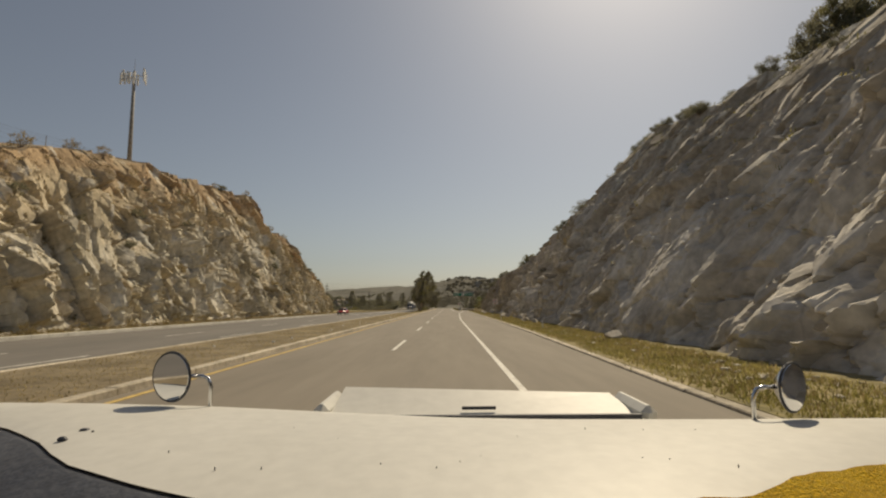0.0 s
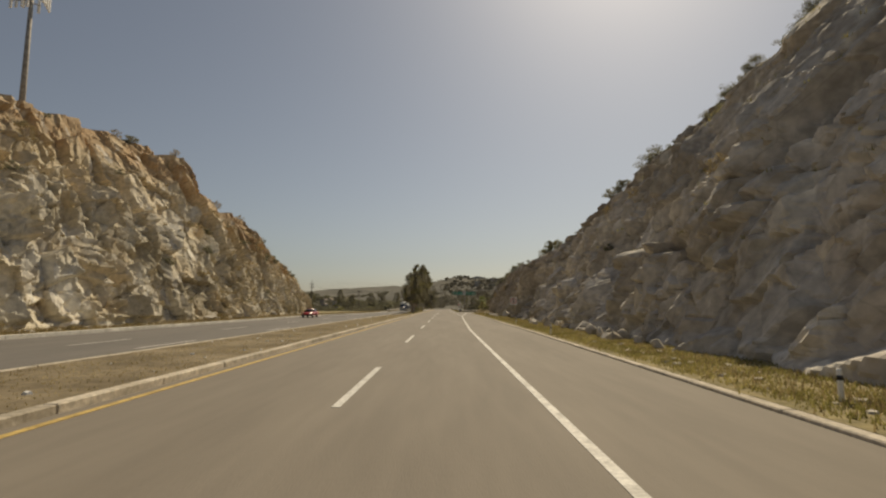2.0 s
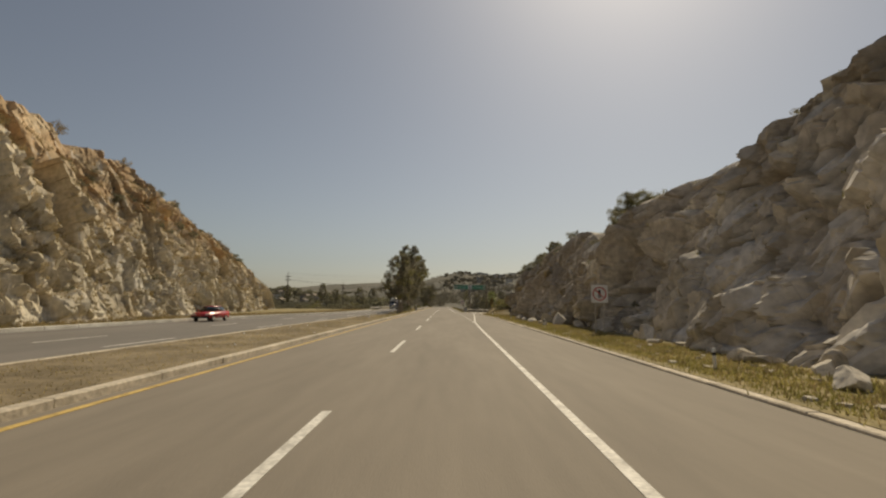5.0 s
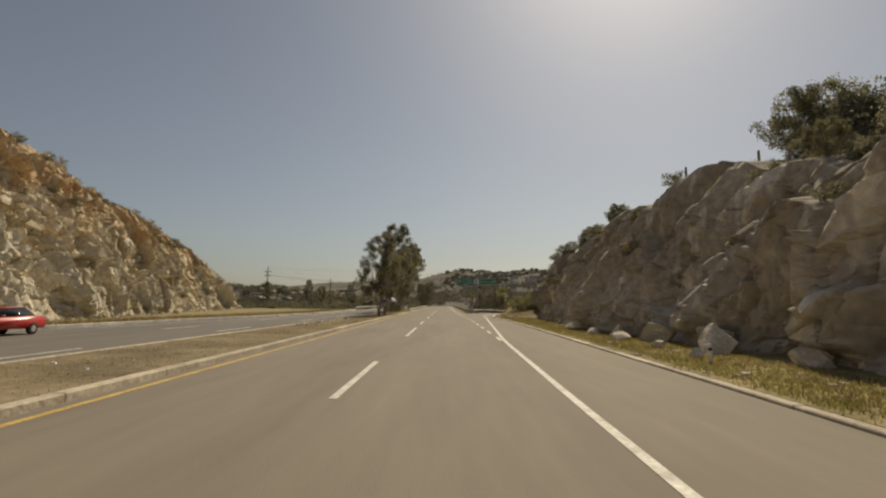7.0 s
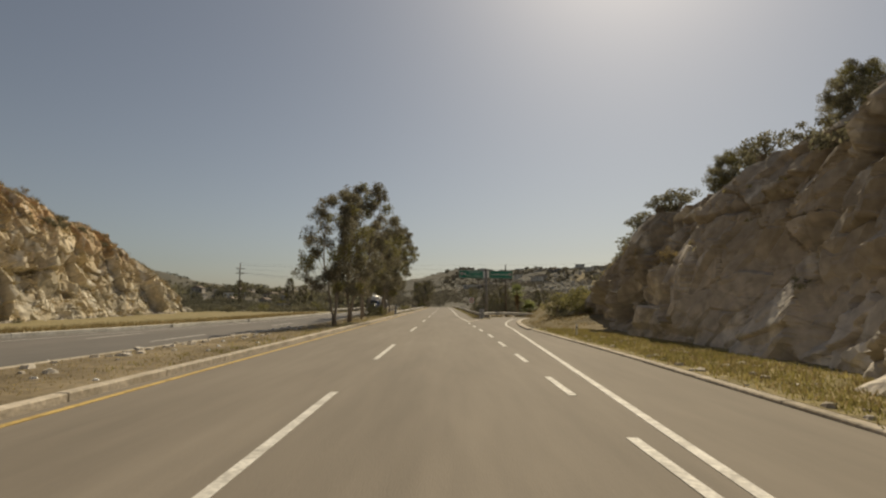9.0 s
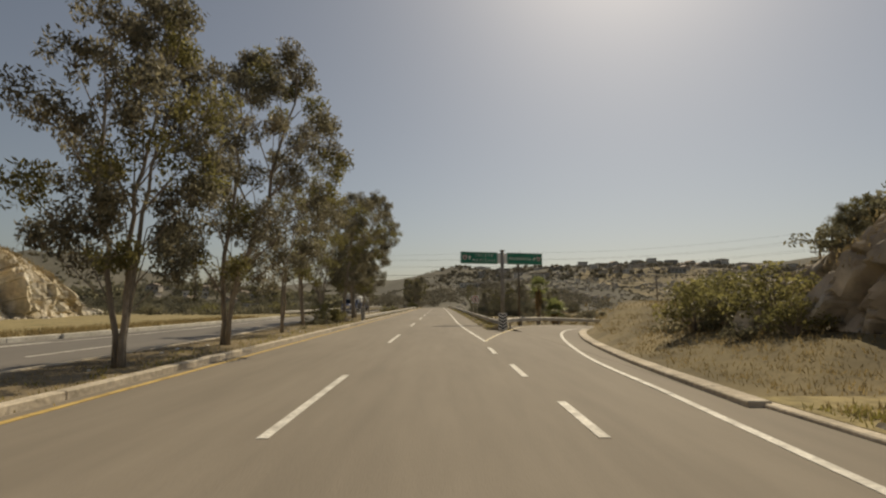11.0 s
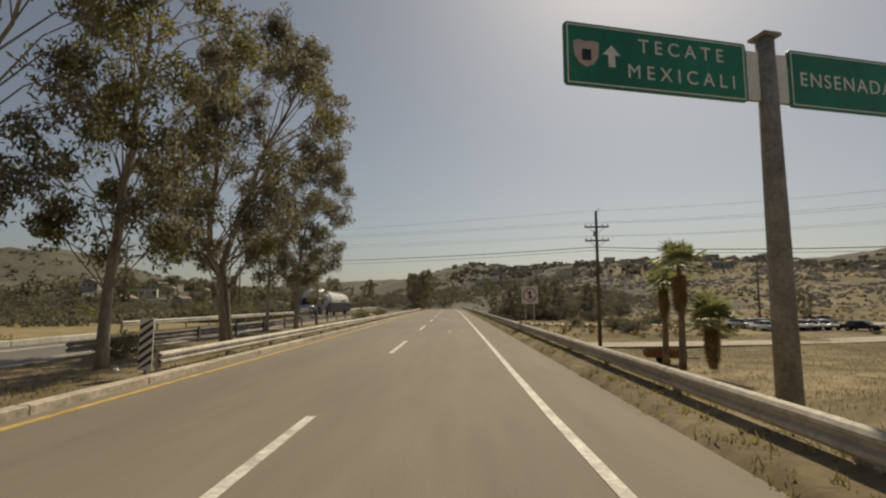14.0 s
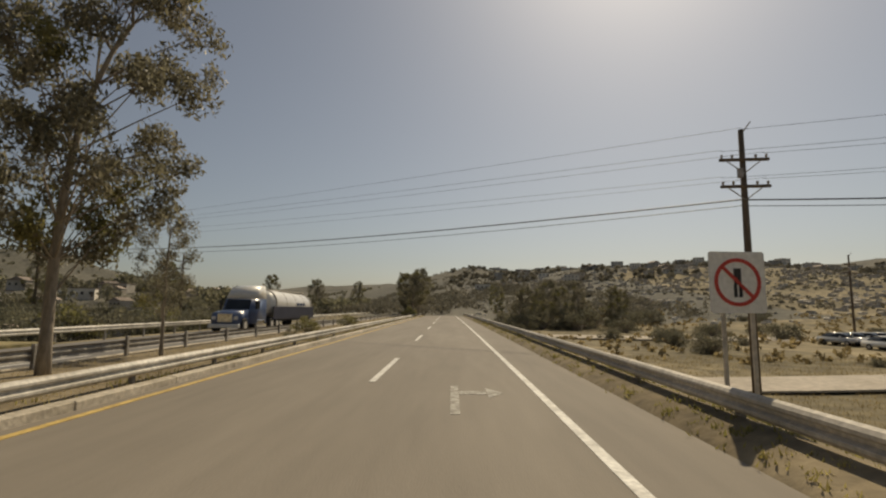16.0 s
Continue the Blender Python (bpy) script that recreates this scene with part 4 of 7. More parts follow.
K = crown_tree(EU, 31, 1, [(2.6, 0.0, 0.8), (5.0, 0.0, 1.6), (7.0, 0.1, 1.5), (8.1, 0.2, 0.6)], 20, "young thin-stemmed eucalyptus with a small light crown", "tree", "eucalyptus trees", 7, 36, young=0.2)
for tree, x, y, turn in ((A, -7.6, 145.2, 0), (B, -7.8, 152.0, 0), (C, -8.1, 160.0, 0), (D, -9.3, 168.8, 0), (E, -9.6, 175.6, 0), (F, -8.4, 179.2, 0), (G, -8.8, 187.2, 0), (H, -9.6, 199.0, 0), (K, -10.3, 195.8, 0)):
    tree.matrix_basis = pose(x + bend(y), y, 0.02, 0, 0, turn)
# farther trees of the same kinds: along the median, on the valley floor and behind the opposite carriageway
for tree, x, y, size, turn in ((K, -9.6, 204.0, 0.62, 80), (G, -6.6, 288.0, 0.72, 30), (B, -8.0, 293.0, 0.75, 120), (A, -6.4, 298.0, 0.95, 200), (H, -8.6, 303.0, 0.85, 180), (F, -7.2, 309.0, 0.85, 90),
                               (G, 14.0, 286.0, 0.62, 15), (A, 18.5, 291.0, 0.8, 75), (B, 23.0, 287.0, 0.7, 140), (G, 27.5, 295.0, 0.7, 210), (A, 33.0, 290.0, 0.85, 300), (G, 22.0, 305.0, 0.75, 10), (F, 12.0, 310.0, 0.8, 100), (A, 38.0, 299.0, 0.75, 40),
                               (F, 57.0, 250.0, 0.55, 60), (A, -44.0, 268.0, 0.8, 33), (H, -52.0, 280.0, 0.8, 95), (B, -38.0, 300.0, 0.75, 190), (G, -36.0, 330.0, 0.7, 250), (A, -30.0, 360.0, 0.9, 5), (F, -62.0, 262.0, 0.7, 66)):
    copy_thing(tree, pose(x + bend(y), y, 0.0 if -20 < x < 0 else hill(x, y) - 0.1, 0, 0, turn)).scale = (size, size, size)


# ---- road markings ----
DASH = box_bm(-0.075, 0.075, -2.75, 2.75, 0.0, 0.005)
dash_mesh = bpy.data.meshes.new("lane_dash")
DASH.to_mesh(dash_mesh), DASH.free()
dash_mesh.materials.append(M["white_paint"])


def dash(parent, x, y, z, scale=1.0, turn=0.0):
    ob = new("lane_dash", dash_mesh)
    ob.matrix_basis = pose(x + bend(y), y, z, 0, 0, turn) @ Matrix.Diagonal((1, scale, 1, 1))
    ob.parent = parent
    return ob


for k in range(-3, 24):
    long = k == 6                                              # one dash was painted longer and further on
    dash(road, -1.65, 113.9 if long else 24.0 + 15 * k - 2.75, 0.004, 1.5 if long else 1.0)
for k in range(-2, 14):
    dash(road_left, -13.6, 16.5 + 17 * k, -0.196)
    dash(road_left, -17.9 + (0.9 if k > 8 else 0), 18.0 + 17 * k, -0.196, 0.9)
for k in range(9):                                            # short dashes along the exit lane
    y = 108.5 + 5.2 * k
    dash(road, 2.72 - 0.01 * k - 0.35 * max(0, k - 5) / 3, y, 0.004, 0.42, 0)
strip("edge_line", lambda y: lerp(y, [(-60, 1.78), (60, 1.78), (94, 2.42), (107, 2.75), (118, 3.35), (142, 4.65)]), lambda y: lerp(y, [(-60, 1.93), (60, 1.93), (94, 2.57), (107, 2.9), (118, 3.5), (142, 4.8)]), 0.008, -60, 142, 3, M["white_paint"], 0.006, road)
strip("edge_line", lambda y: lerp(y, [(154, 2.35), (165, 1.95), (175, 1.78), (900, 1.78)]), lambda y: lerp(y, [(154, 2.5), (165, 2.1), (175, 1.93), (900, 1.93)]), 0.008, 154, 900, 5, M["white_paint"], 0.006, road)
strip("edge_line", -5.58, -5.43, 0.008, -60, 900, 5, M["yellow_paint"], 0.006, road)
strip("edge_line", lambda y: left_near(y) - 0.55, lambda y: left_near(y) - 0.42, -0.19, -60, 900, 5, M["yellow_paint"], 0.006, road_left)
strip("edge_line", lambda y: left_far(y) + 1.6, lambda y: left_far(y) + 1.74, -0.19, 118, 900, 5, M["white_paint"], 0.006, road_left)
ramp_tree = BVHTree.FromPolygons([v.co for v in ramp_road.data.vertices], [q.vertices for q in ramp_road.data.polygons])


def on_ramp(points):
    """Plan points laid on the ramp's surface."""
    out = []
    for q in smooth_line([(x, y) for x, y in points], 5):
        hit = ramp_tree.ray_cast(Vector((q.x, q.y, 5.0)), Vector((0, 0, -1)))[0]
        out.append((q.x, q.y, hit.z if hit is not None else 0.0))
    return out


ribbon("edge_line", on_ramp([(4.7, 141.6), (4.92, 147), (5.6, 152.5), (6.45, 157.4), (7.3, 160.9), (8.45, 164.3), (10.5, 168.3), (14.1, 171.6), (19, 174.2), (26, 176.2), (37, 176.2)]), 0.14, 0.014, M["white_paint"], 0.006, ramp_road)
ribbon("edge_line", on_ramp([(2.4, 154.2), (3.4, 158.6), (4.9, 164.0), (6.3, 167.8), (8.6, 172.0), (11.6, 175.6), (16, 178.4), (22, 180.4), (31, 181.4)]), 0.14, 0.014, M["faded_yellow"], 0.006, ramp_road)
for y, x, w in ((61.5, 3.6, 1.0),):     # worn cross marks on the asphalt
    part("cross_mark", box_bm(x - w / 2, x + w / 2, y - 0.09, y + 0.09, 0.0, 0.006), M["worn_paint"], road)

bm = bmesh.new()                                              # a worn turn arrow on the asphalt
box(bm, 0.1, 0.26, 195.0, 198.0, 0.0, 0.006), box(bm, 0.27, 0.8, 196.9, 197.3, 0.0, 0.006)
plate_pts = [bm.verts.new(q) for q in ((0.82, 196.5, 0.006), (1.15, 197.1, 0.006), (0.82, 197.7, 0.006))]
bm.faces.new(plate_pts)
part("lane_arrow", bm, M["worn_paint"], road)

# ---- kerbs, laid in pieces ----
def kerb_piece(length, wide, high, mat):
    bm = box_bm(-wide / 2, wide / 2, -length / 2 + 0.003, length / 2 - 0.003, -0.3, high, bevel=0.02)
    me = bpy.data.meshes.new("kerb_stone")
    bmesh.ops.recalc_face_normals(bm, faces=bm.faces)
    bm.to_mesh(me), bm.free()
    me.materials.append(M[mat])
    return me


def kerb(name, label, line, wide, high, piece=3.0, mat="kerb_concrete"):
    """A kerb of cast pieces along a plan line of Vectors."""
    me = kerb_piece(piece, wide, high, mat)
    root = thing(name, label, "kerb", kind="structure")
    rng = random.Random(len(line))
    walked, want = 0.0, piece / 2
    for p, q in zip(line, line[1:]):
        step = (q - p).length
        while want <= walked + step:
            c = p.lerp(q, (want - walked) / step)
            d = q - p
            ob = new("kerb_stone", me)
            ob.matrix_basis = pose(c.x + rng.uniform(-0.008, 0.008), c.y, c.z + rng.uniform(-0.005, 0.005), math.degrees(math.atan2(d.z, math.hypot(d.x, d.y))), 0, math.degrees(math.atan2(-d.x, d.y)) + rng.uniform(-0.3, 0.3))
            ob.parent = root
            want += piece
        walked += step
    return root


along = lambda f, y0, y1, z=0.0, s=2.0: [Vector(((f(y) if callable(f) else f) + bend(y), y, z)) for y in np.arange(y0, y1 + 0.01, s)]
kerb("kerb_median", "pale concrete kerb along the median", along(-5.98, -12, 420), 0.26, 0.15)
kerb("kerb_median_far", "pale concrete kerb on the far side of the median", along(lambda y: left_near(y) + 0.1, -12, 420), 0.2, 0.06)
kerb("kerb_right", "low worn concrete kerb below the rock face", along(lambda y: kerb_right(y) + 0.15, -12, 140), 0.34, 0.06)
kerb("kerb_left", "white-painted concrete kerb of the opposite carriageway", along(lambda y: left_far(y) - 0.1, -12, 196), 0.3, 0.04, mat="kerb_white")
kerb("kerb_ramp", "pale concrete kerb curving along the exit ramp", smooth_line(RAMP_KERB, 10), 0.4, 0.1, 1.5)


# ---- guard rails ----
def beam_mesh(name, length, mat, top=0.78):
    prof = [(0.0, top - 0.31), (-0.05, top - 0.29), (-0.085, top - 0.25), (-0.085, top - 0.21), (-0.02, top - 0.175), (-0.02, top - 0.135), (-0.085, top - 0.1), (-0.085, top - 0.06), (-0.05, top - 0.02), (0.0, top)]
    verts = [(x, y, z) for y in (-length / 2, length / 2) for x, z in prof] + [(x + 0.012, y, z) for y in (-length / 2, length / 2) for x, z in prof]
    n = len(prof)
    faces = []
    for i in range(n - 1):
        faces += [(i, i + 1, n + i + 1, n + i), (2 * n + i + 1, 2 * n + i, 3 * n + i, 3 * n + i + 1)]
    faces += [(n - 1, 3 * n - 1, 4 * n - 1, 2 * n - 1), (0, n, 3 * n, 2 * n)]
    me = bpy.data.meshes.new(name)
    me.from_pydata(verts, [], faces)
    me.materials.append(mat)
    return me


def guard_rail(label, line, mat, face=1, step=3.81, rows=(0.78,), post_top=0.7, post_x=0.12):
    """Corrugated beams on posts along a plan line; face: which side the beam's ridges look to (1: left of the line)."""
    root = thing("guard_rail", label, "guard rail", "guard rails")
    beams = [beam_mesh("beam", step + 0.06, mat, t) for t in rows]
    bm = box_bm(-0.05, 0.05, -0.06, 0.06, -0.6, post_top, bevel=0.01)
    post_mesh = bpy.data.meshes.new("post")
    bm.to_mesh(post_mesh), bm.free()
    post_mesh.materials.append(M["post_steel"])
    walked, want = 0.0, step / 2
    for p, q in zip(line, line[1:]):
        ln = (q - p).length
        while want <= walked + ln:
            c, d = p.lerp(q, (want - walked) / ln), q - p
            m = pose(c.x, c.y, c.z, face * math.degrees(math.atan2(d.z, math.hypot(d.x, d.y))), 0, math.degrees(math.atan2(-d.x, d.y)) + (0 if face > 0 else 180))
            for me in beams:
                ob = new("beam", me)
                ob.matrix_basis, ob.parent = m, root
            if step > 2 or int(want / step) % 3 == 0:
                ob = new("post", post_mesh)
                ob.matrix_basis, ob.parent = m @ pose(post_x * 0.6, step / 2 - 0.1, 0), root
            want += step
        walked += ln
    return root


guard_rail("long galvanised guard rail beside the shoulder", along(lambda y: lerp(y, [(163, 4.2), (168, 4.0), (400, 3.95)]), 163.6, 400), M["galvanized"], rows=(0.6,), post_top=0.55)
guard_rail("galvanised guard rail round the outside of the exit ramp", smooth_line(RAMP_RAIL, 10), M["galvanized"], face=-1, step=1.25, rows=(0.62,), post_top=0.55)
guard_rail("white-painted guard rail along the median kerb", along(-6.6, 178.6, 330), M["rail_white"], face=-1, rows=(0.5,), post_top=0.45)
guard_rail("weathered guard rail on the far side of the median", along(lambda y: left_near(y) + 0.6, 181, 330), M["post_steel"], face=1, rows=(0.55,), post_top=0.68, post_x=0.0)
guard_rail("pale guard rail along the opposite carriageway's outer edge", along(lambda y: left_far(y) - 0.5, 197, 400, -0.2), M["rail_white"], face=-1, rows=(0.8,))


# ---- signs ----
def lettering(words, size, mat, parent, m, spacing=1.12, label="white letter"):
    """Words in the built-in font, each letter a thin raised piece of its own."""
    c = bpy.data.curves.new("lettering", "FONT")
    c.body, c.size, c.align_x, c.align_y, c.extrude, c.space_character = words, size, "CENTER", "CENTER", 0.004, spacing
    tmp = bpy.data.objects.new("lettering_curve", c)
    me = bpy.data.meshes.new_from_object(tmp)
    bpy.data.objects.remove(tmp)
    bm = bmesh.new()
    bm.from_mesh(me)
    bpy.data.meshes.remove(me)
    bmesh.ops.remove_doubles(bm, verts=bm.verts, dist=1e-5)
    left = set(bm.faces)
    while left:
        todo, letter = [left.pop()], []
        while todo:
            face = todo.pop()
            letter.append(face)
            for e in face.edges:
                for other in e.link_faces:
                    if other in left:
                        left.remove(other)
                        todo.append(other)
        corners = list({v for face in letter for v in face.verts})
        number = {v: k for k, v in enumerate(corners)}
        ob = mesh_object("letter", [tuple(v.co) for v in corners], [tuple(number[v] for v in face.verts) for face in letter], mat, parent, label)
        ob.matrix_basis = m
    bm.free()


def plate(bm, outline, y0, y1):
    """A flat plate of an outline in x, z between two depths y."""
    a = [bm.verts.new((x, y0, z)) for x, z in outline]
    b = [bm.verts.new((x, y1, z)) for x, z in outline]
    bm.faces.new(a), bm.faces.new(b[::-1])
    for i in range(len(a)):
        j = (i + 1) % len(a)
        bm.faces.new((a[j], a[i], b[i], b[j]))
    return bm


def rounded(w, h, r, n=4):
    out = []
    for cx, cz, a0 in ((w / 2 - r, h / 2 - r, 0), (-w / 2 + r, h / 2 - r, 90), (-w / 2 + r, -h / 2 + r, 180), (w / 2 - r, -h / 2 + r, 270)):
        for k in range(n + 1):
            a = radians(a0 + 90 * k / n)
            out.append((cx + r * math.cos(a), cz + r * math.sin(a)))
    return out


def shift(outline, x, z):
    return [(a + x, b + z) for a, b in outline]


def ring(bm, x, z, r0, r1, y0, y1, n=32):
    vs = [[bm.verts.new((x + r * math.cos(2 * math.pi * k / n), y, z + r * math.sin(2 * math.pi * k / n))) for k in range(n)] for r, y in ((r0, y0), (r1, y0), (r1, y1), (r0, y1))]
    for a, b in ((0, 1), (1, 2), (2, 3), (3, 0)):
        for k in range(n):
            bm.faces.new((vs[a][k], vs[a][(k + 1) % n], vs[b][(k + 1) % n], vs[b][k]))
    return bm


M["shield_faded"] = material("shield_faded", [(0.35, (0.5, 0.4, 0.38)), (0.65, (0.6, 0.52, 0.5))], scale=6, rough=0.6, bump=0, fine=0.15)
SHIELD = [(-0.5, 0.42), (-0.3, 0.5), (0, 0.44), (0.3, 0.5), (0.5, 0.42), (0.46, -0.1), (0.28, -0.38), (0, -0.5), (-0.28, -0.38), (-0.46, -0.1)]


def shield(parent, x, z, size):
    part("route_shield", plate(bmesh.new(), [(a * size + x, b * size + z) for a, b in SHIELD], -0.045, -0.03), M["shield_faded"], parent, "faded pinkish route shield")
    part("route_number_bar", box_bm(x - 0.07 * size / 0.4, x + 0.07 * size / 0.4, -0.052, -0.046, z - 0.1 * size / 0.4, z + 0.06 * size / 0.4), M["sign_black"], parent, "dark bar in the shield")


def arrow(parent, x, z, s, turn):
    o = [(0, 0.5), (0.42, 0.06), (0.16, 0.06), (0.16, -0.5), (-0.16, -0.5), (-0.16, 0.06), (-0.42, 0.06)]
    c, k = math.cos(radians(turn)), math.sin(radians(turn))
    part("arrow", plate(bmesh.new(), [(x + s * (a * c - b * k), z + s * (a * k + b * c)) for a, b in o], -0.045, -0.03), M["sign_white"], parent, "white direction arrow")


gantry = thing("overhead_sign", "green overhead direction sign with two panels on one steel pole", "road sign", at=pose(5.6, 174.5, 0, 0, 0, 14))
v, f = tube([(0, 0, -0.6), (0, 0, 3.0), (0, 0, 6.0)], [0.2, 0.17, 0.14], 14)
pole = mesh_object("pole", v, f, M["post_steel"], gantry, "dark weathered steel pole", True)
part("pole_cap", box_bm(-0.18, 0.18, -0.18, 0.18, 5.98, 6.05, bevel=0.02), M["post_steel"], gantry)
part("base_plate", box_bm(-0.35, 0.35, -0.35, 0.35, -0.35, -0.1, bevel=0.03), M["kerb_concrete"], gantry, "concrete footing")
for z in (4.98, 5.72):
    part("support_bar", box_bm(-3.5, 3.5, 0.03, 0.11, z - 0.045, z + 0.045, bevel=0.01), M["post_steel"], gantry)
for x0, x1 in ((-3.62, -0.42), (0.42, 3.6)):
    cx, cw = (x0 + x1) / 2, x1 - x0
    panel = part("sign_panel", plate(bmesh.new(), shift(rounded(cw, 0.98, 0.06), cx, 5.35), -0.03, 0.02), M["sign_green"], gantry, "green sheet panel")
    bm = bmesh.new()
    for a0, a1, b0, b1 in ((x0 + 0.04, x1 - 0.04, 5.79, 5.81), (x0 + 0.04, x1 - 0.04, 4.89, 4.91), (x0 + 0.04, x0 + 0.06, 4.91, 5.79), (x1 - 0.06, x1 - 0.04, 4.91, 5.79)):
        box(bm, a0, a1, -0.036, -0.031, b0, b1)
    part("border", bm, M["sign_white"], panel, "thin white border")
    mx = 0.28 if x0 > 0 else -0.28
    part("mount_plate", box_bm(mx - 0.12, mx + 0.12, -0.02, 0.02, 4.92, 5.74, bevel=0.008), M["sign_white"], gantry, "pale mounting plate")
face_up = lambda x, z: pose(x, -0.036, z, 90, 0, 0)
shield(gantry, -3.27, 5.36, 0.42)
arrow(gantry, -2.85, 5.36, 0.34, 0)
lettering("TECATE", 0.31, M["sign_white"], gantry, face_up(-1.62, 5.57), 1.55)
lettering("MEXICALI", 0.31, M["sign_white"], gantry, face_up(-1.62, 5.15), 1.55)
lettering("ENSENADA", 0.34, M["sign_white"], gantry, face_up(1.6, 5.34), 1.2)
arrow(gantry, 2.86, 5.36, 0.3, -45)
shield(gantry, 3.27, 5.36, 0.38)


def no_walking_sign(at):
    """A square no-pedestrians sign on two posts; the figure is a plain upright shape."""
    s = thing("prohibition_sign", "white sign with a red ring and bar on two posts", "road sign", "no-walking signs", at)
    for x in (-0.24, 0.24):
        part("post", box_bm(x - 0.03, x + 0.03, 0.0, 0.05, -0.9, 2.5, bevel=0.006), M["galvanized"], s)
    panel = part("sign_panel", plate(bmesh.new(), shift(rounded(0.92, 0.98, 0.04), 0, 2.12), -0.02, -0.002), M["sign_white"], s)
    bm = bmesh.new()
    ring(bm, 0, 2.12, 0.325, 0.385, -0.028, -0.021)
    part("red_ring", bm, M["sign_red"], panel, "red ring")
    part("red_bar", box_bm(-0.35, 0.35, -0.034, -0.029, -0.028, 0.028, m=Matrix.Translation((0, 0, 2.12)) @ pose(0, 0, 0, 0, 45, 0)), M["sign_red"], panel, "red slanting bar")
    bm = bmesh.new()
    box(bm, -0.06, 0.06, -0.0275, -0.0215, 2.08, 2.34), box(bm, -0.07, -0.015, -0.0275, -0.0215, 1.88, 2.08), box(bm, 0.015, 0.07, -0.0275, -0.0215, 1.88, 2.08)
    part("dark_symbol", bm, M["sign_black"], panel, "plain dark upright symbol")
    return s


no_walking_sign(pose(8.72, 89.5, 0.15, 0, 0, 0))
no_walking_sign(pose(4.68, 195.0, -0.02, 0, 0, 4))


def chevron_marker(at, label, slant):
    """A post panel striped black and white; slant: stripes lean one way (1) or make arrow heads (0)."""
    s = thing("hazard_marker", label, "road sign", "hazard markers", at)
    part("post", box_bm(-0.04, 0.04, 0.02, 0.1, -0.5, 0.98, bevel=0.01), M["post_steel"], s)
    w, z0, z1 = (0.34, 0.07, 1.22) if slant else (0.54, 0.07, 1.05)
    panel = part("panel", plate(bmesh.new(), shift(rounded(w, z1 - z0, 0.03), 0, (z0 + z1) / 2), -0.012, 0.012), M["sign_white"], s)
    for k in range(6 if slant else 5):
        z, t, e = z0 + 0.02 + k * 0.19, 0.09, w / 2 - 0.01
        cut = lambda o: [(a, max(z0 + 0.01, min(b, z1 - 0.01))) for a, b in o]
        if slant:
            part("stripe", plate(bmesh.new(), cut([(-e, z - 0.08), (e, z + 0.14), (e, z + 0.14 + t), (-e, z - 0.08 + t)]), -0.02, -0.013), M["sign_black"], panel, "black stripe")
        else:
            bm = bmesh.new()
            plate(bm, cut([(-e, z + 0.15), (0, z), (0, z + t), (-e, z + 0.15 + t)]), -0.02, -0.013), plate(bm, cut([(0, z), (e, z + 0.15), (e, z + 0.15 + t), (0, z + t)]), -0.02, -0.013)
            part("stripe", bm, M["sign_black"], panel, "black chevron stripe")
    return s


chevron_marker(pose(4.2, 162.8, 0, 0, 0, 8), "black and white chevron marker at the nose of the exit", 0)
chevron_marker(pose(-6.45, 177.8, 0.1, 0, 0, -6), "black and white striped marker at the start of the median rail", 1)


def delineator(at):
    s = thing("delineator_post", "slim white roadside post with a black band", "post", "roadside posts", at)
    v, f = tube([(0, 0, -0.3), (0, 0, 0.52), (0, 0, 0.55)], [0.05, 0.045, 0.03], 10)
    mesh_object("post", v, f, M["sign_white"], s, "", True)
    v, f = tube([(0, 0, 0.36), (0, 0, 0.44)], [0.048, 0.048], 10)
    mesh_object("band", v, f, M["sign_black"], s, "black band", True)
    return s


d0 = delineator(pose(6.7, 33.6, 0.06))
for x, y in ((6.0, 53.6), (6.9, 74.0), (7.4, 98.6), (7.2, 116.0), (6.9, 134.0)):
    copy_thing(d0, pose(x, y, 0.06, random.uniform(-4, 4), random.uniform(-4, 4), 0))


# ---- poles and wires ----
def utility_pole(at, height=11.2, arms=(9.9, 8.8), label="dark timber power pole with two crossarms and insulators"):
    s = thing("utility_pole", label, "utility pole", "power poles", at)
    v, f = tube([(0, 0, -0.5), (0, 0, height * 0.5), (0, 0, height)], [0.17, 0.14, 0.1], 10)
    mesh_object("pole", v, f, M["pole_wood"], s, "", True)
    for z in arms:
        arm = part("crossarm", box_bm(-0.95, 0.95, -0.19, -0.09, z - 0.06, z + 0.06, bevel=0.012), M["pole_wood"], s)
        for x in (-0.85, -0.45, 0.45, 0.85):
            v, f = tube([(x, -0.14, z + 0.06), (x, -0.14, z + 0.12), (x, -0.14, z + 0.16), (x, -0.14, z + 0.22)], [0.015, 0.05, 0.06, 0.03], 8)
            mesh_object("insulator", v, f, M["insulator"], arm, "", True)
        bm = bmesh.new()
        for k in (-1, 1):
            box(bm, -0.02, 0.02, -0.12, -0.1, 0, 0.8, m=Matrix.Translation((0, 0, z - 0.55)) @ pose(0, 0, 0, 0, 52 * k, 0))
        part("brace", bm, M["post_steel"], s)
    v, f = tube([(0.06, -0.1, height - 0.1), (0.35, -0.1, height + 0.3)], [0.03, 0.02], 6)
    mesh_object("top_bracket", v, f, M["post_steel"], s)
    bm = box_bm(-0.28, -0.08, -0.24, -0.06, arms[1] + 0.35, arms[1] + 0.75, bevel=0.03)
    part("cutout_switch", bm, M["insulator"], s, "grey fuse switches")
    return s


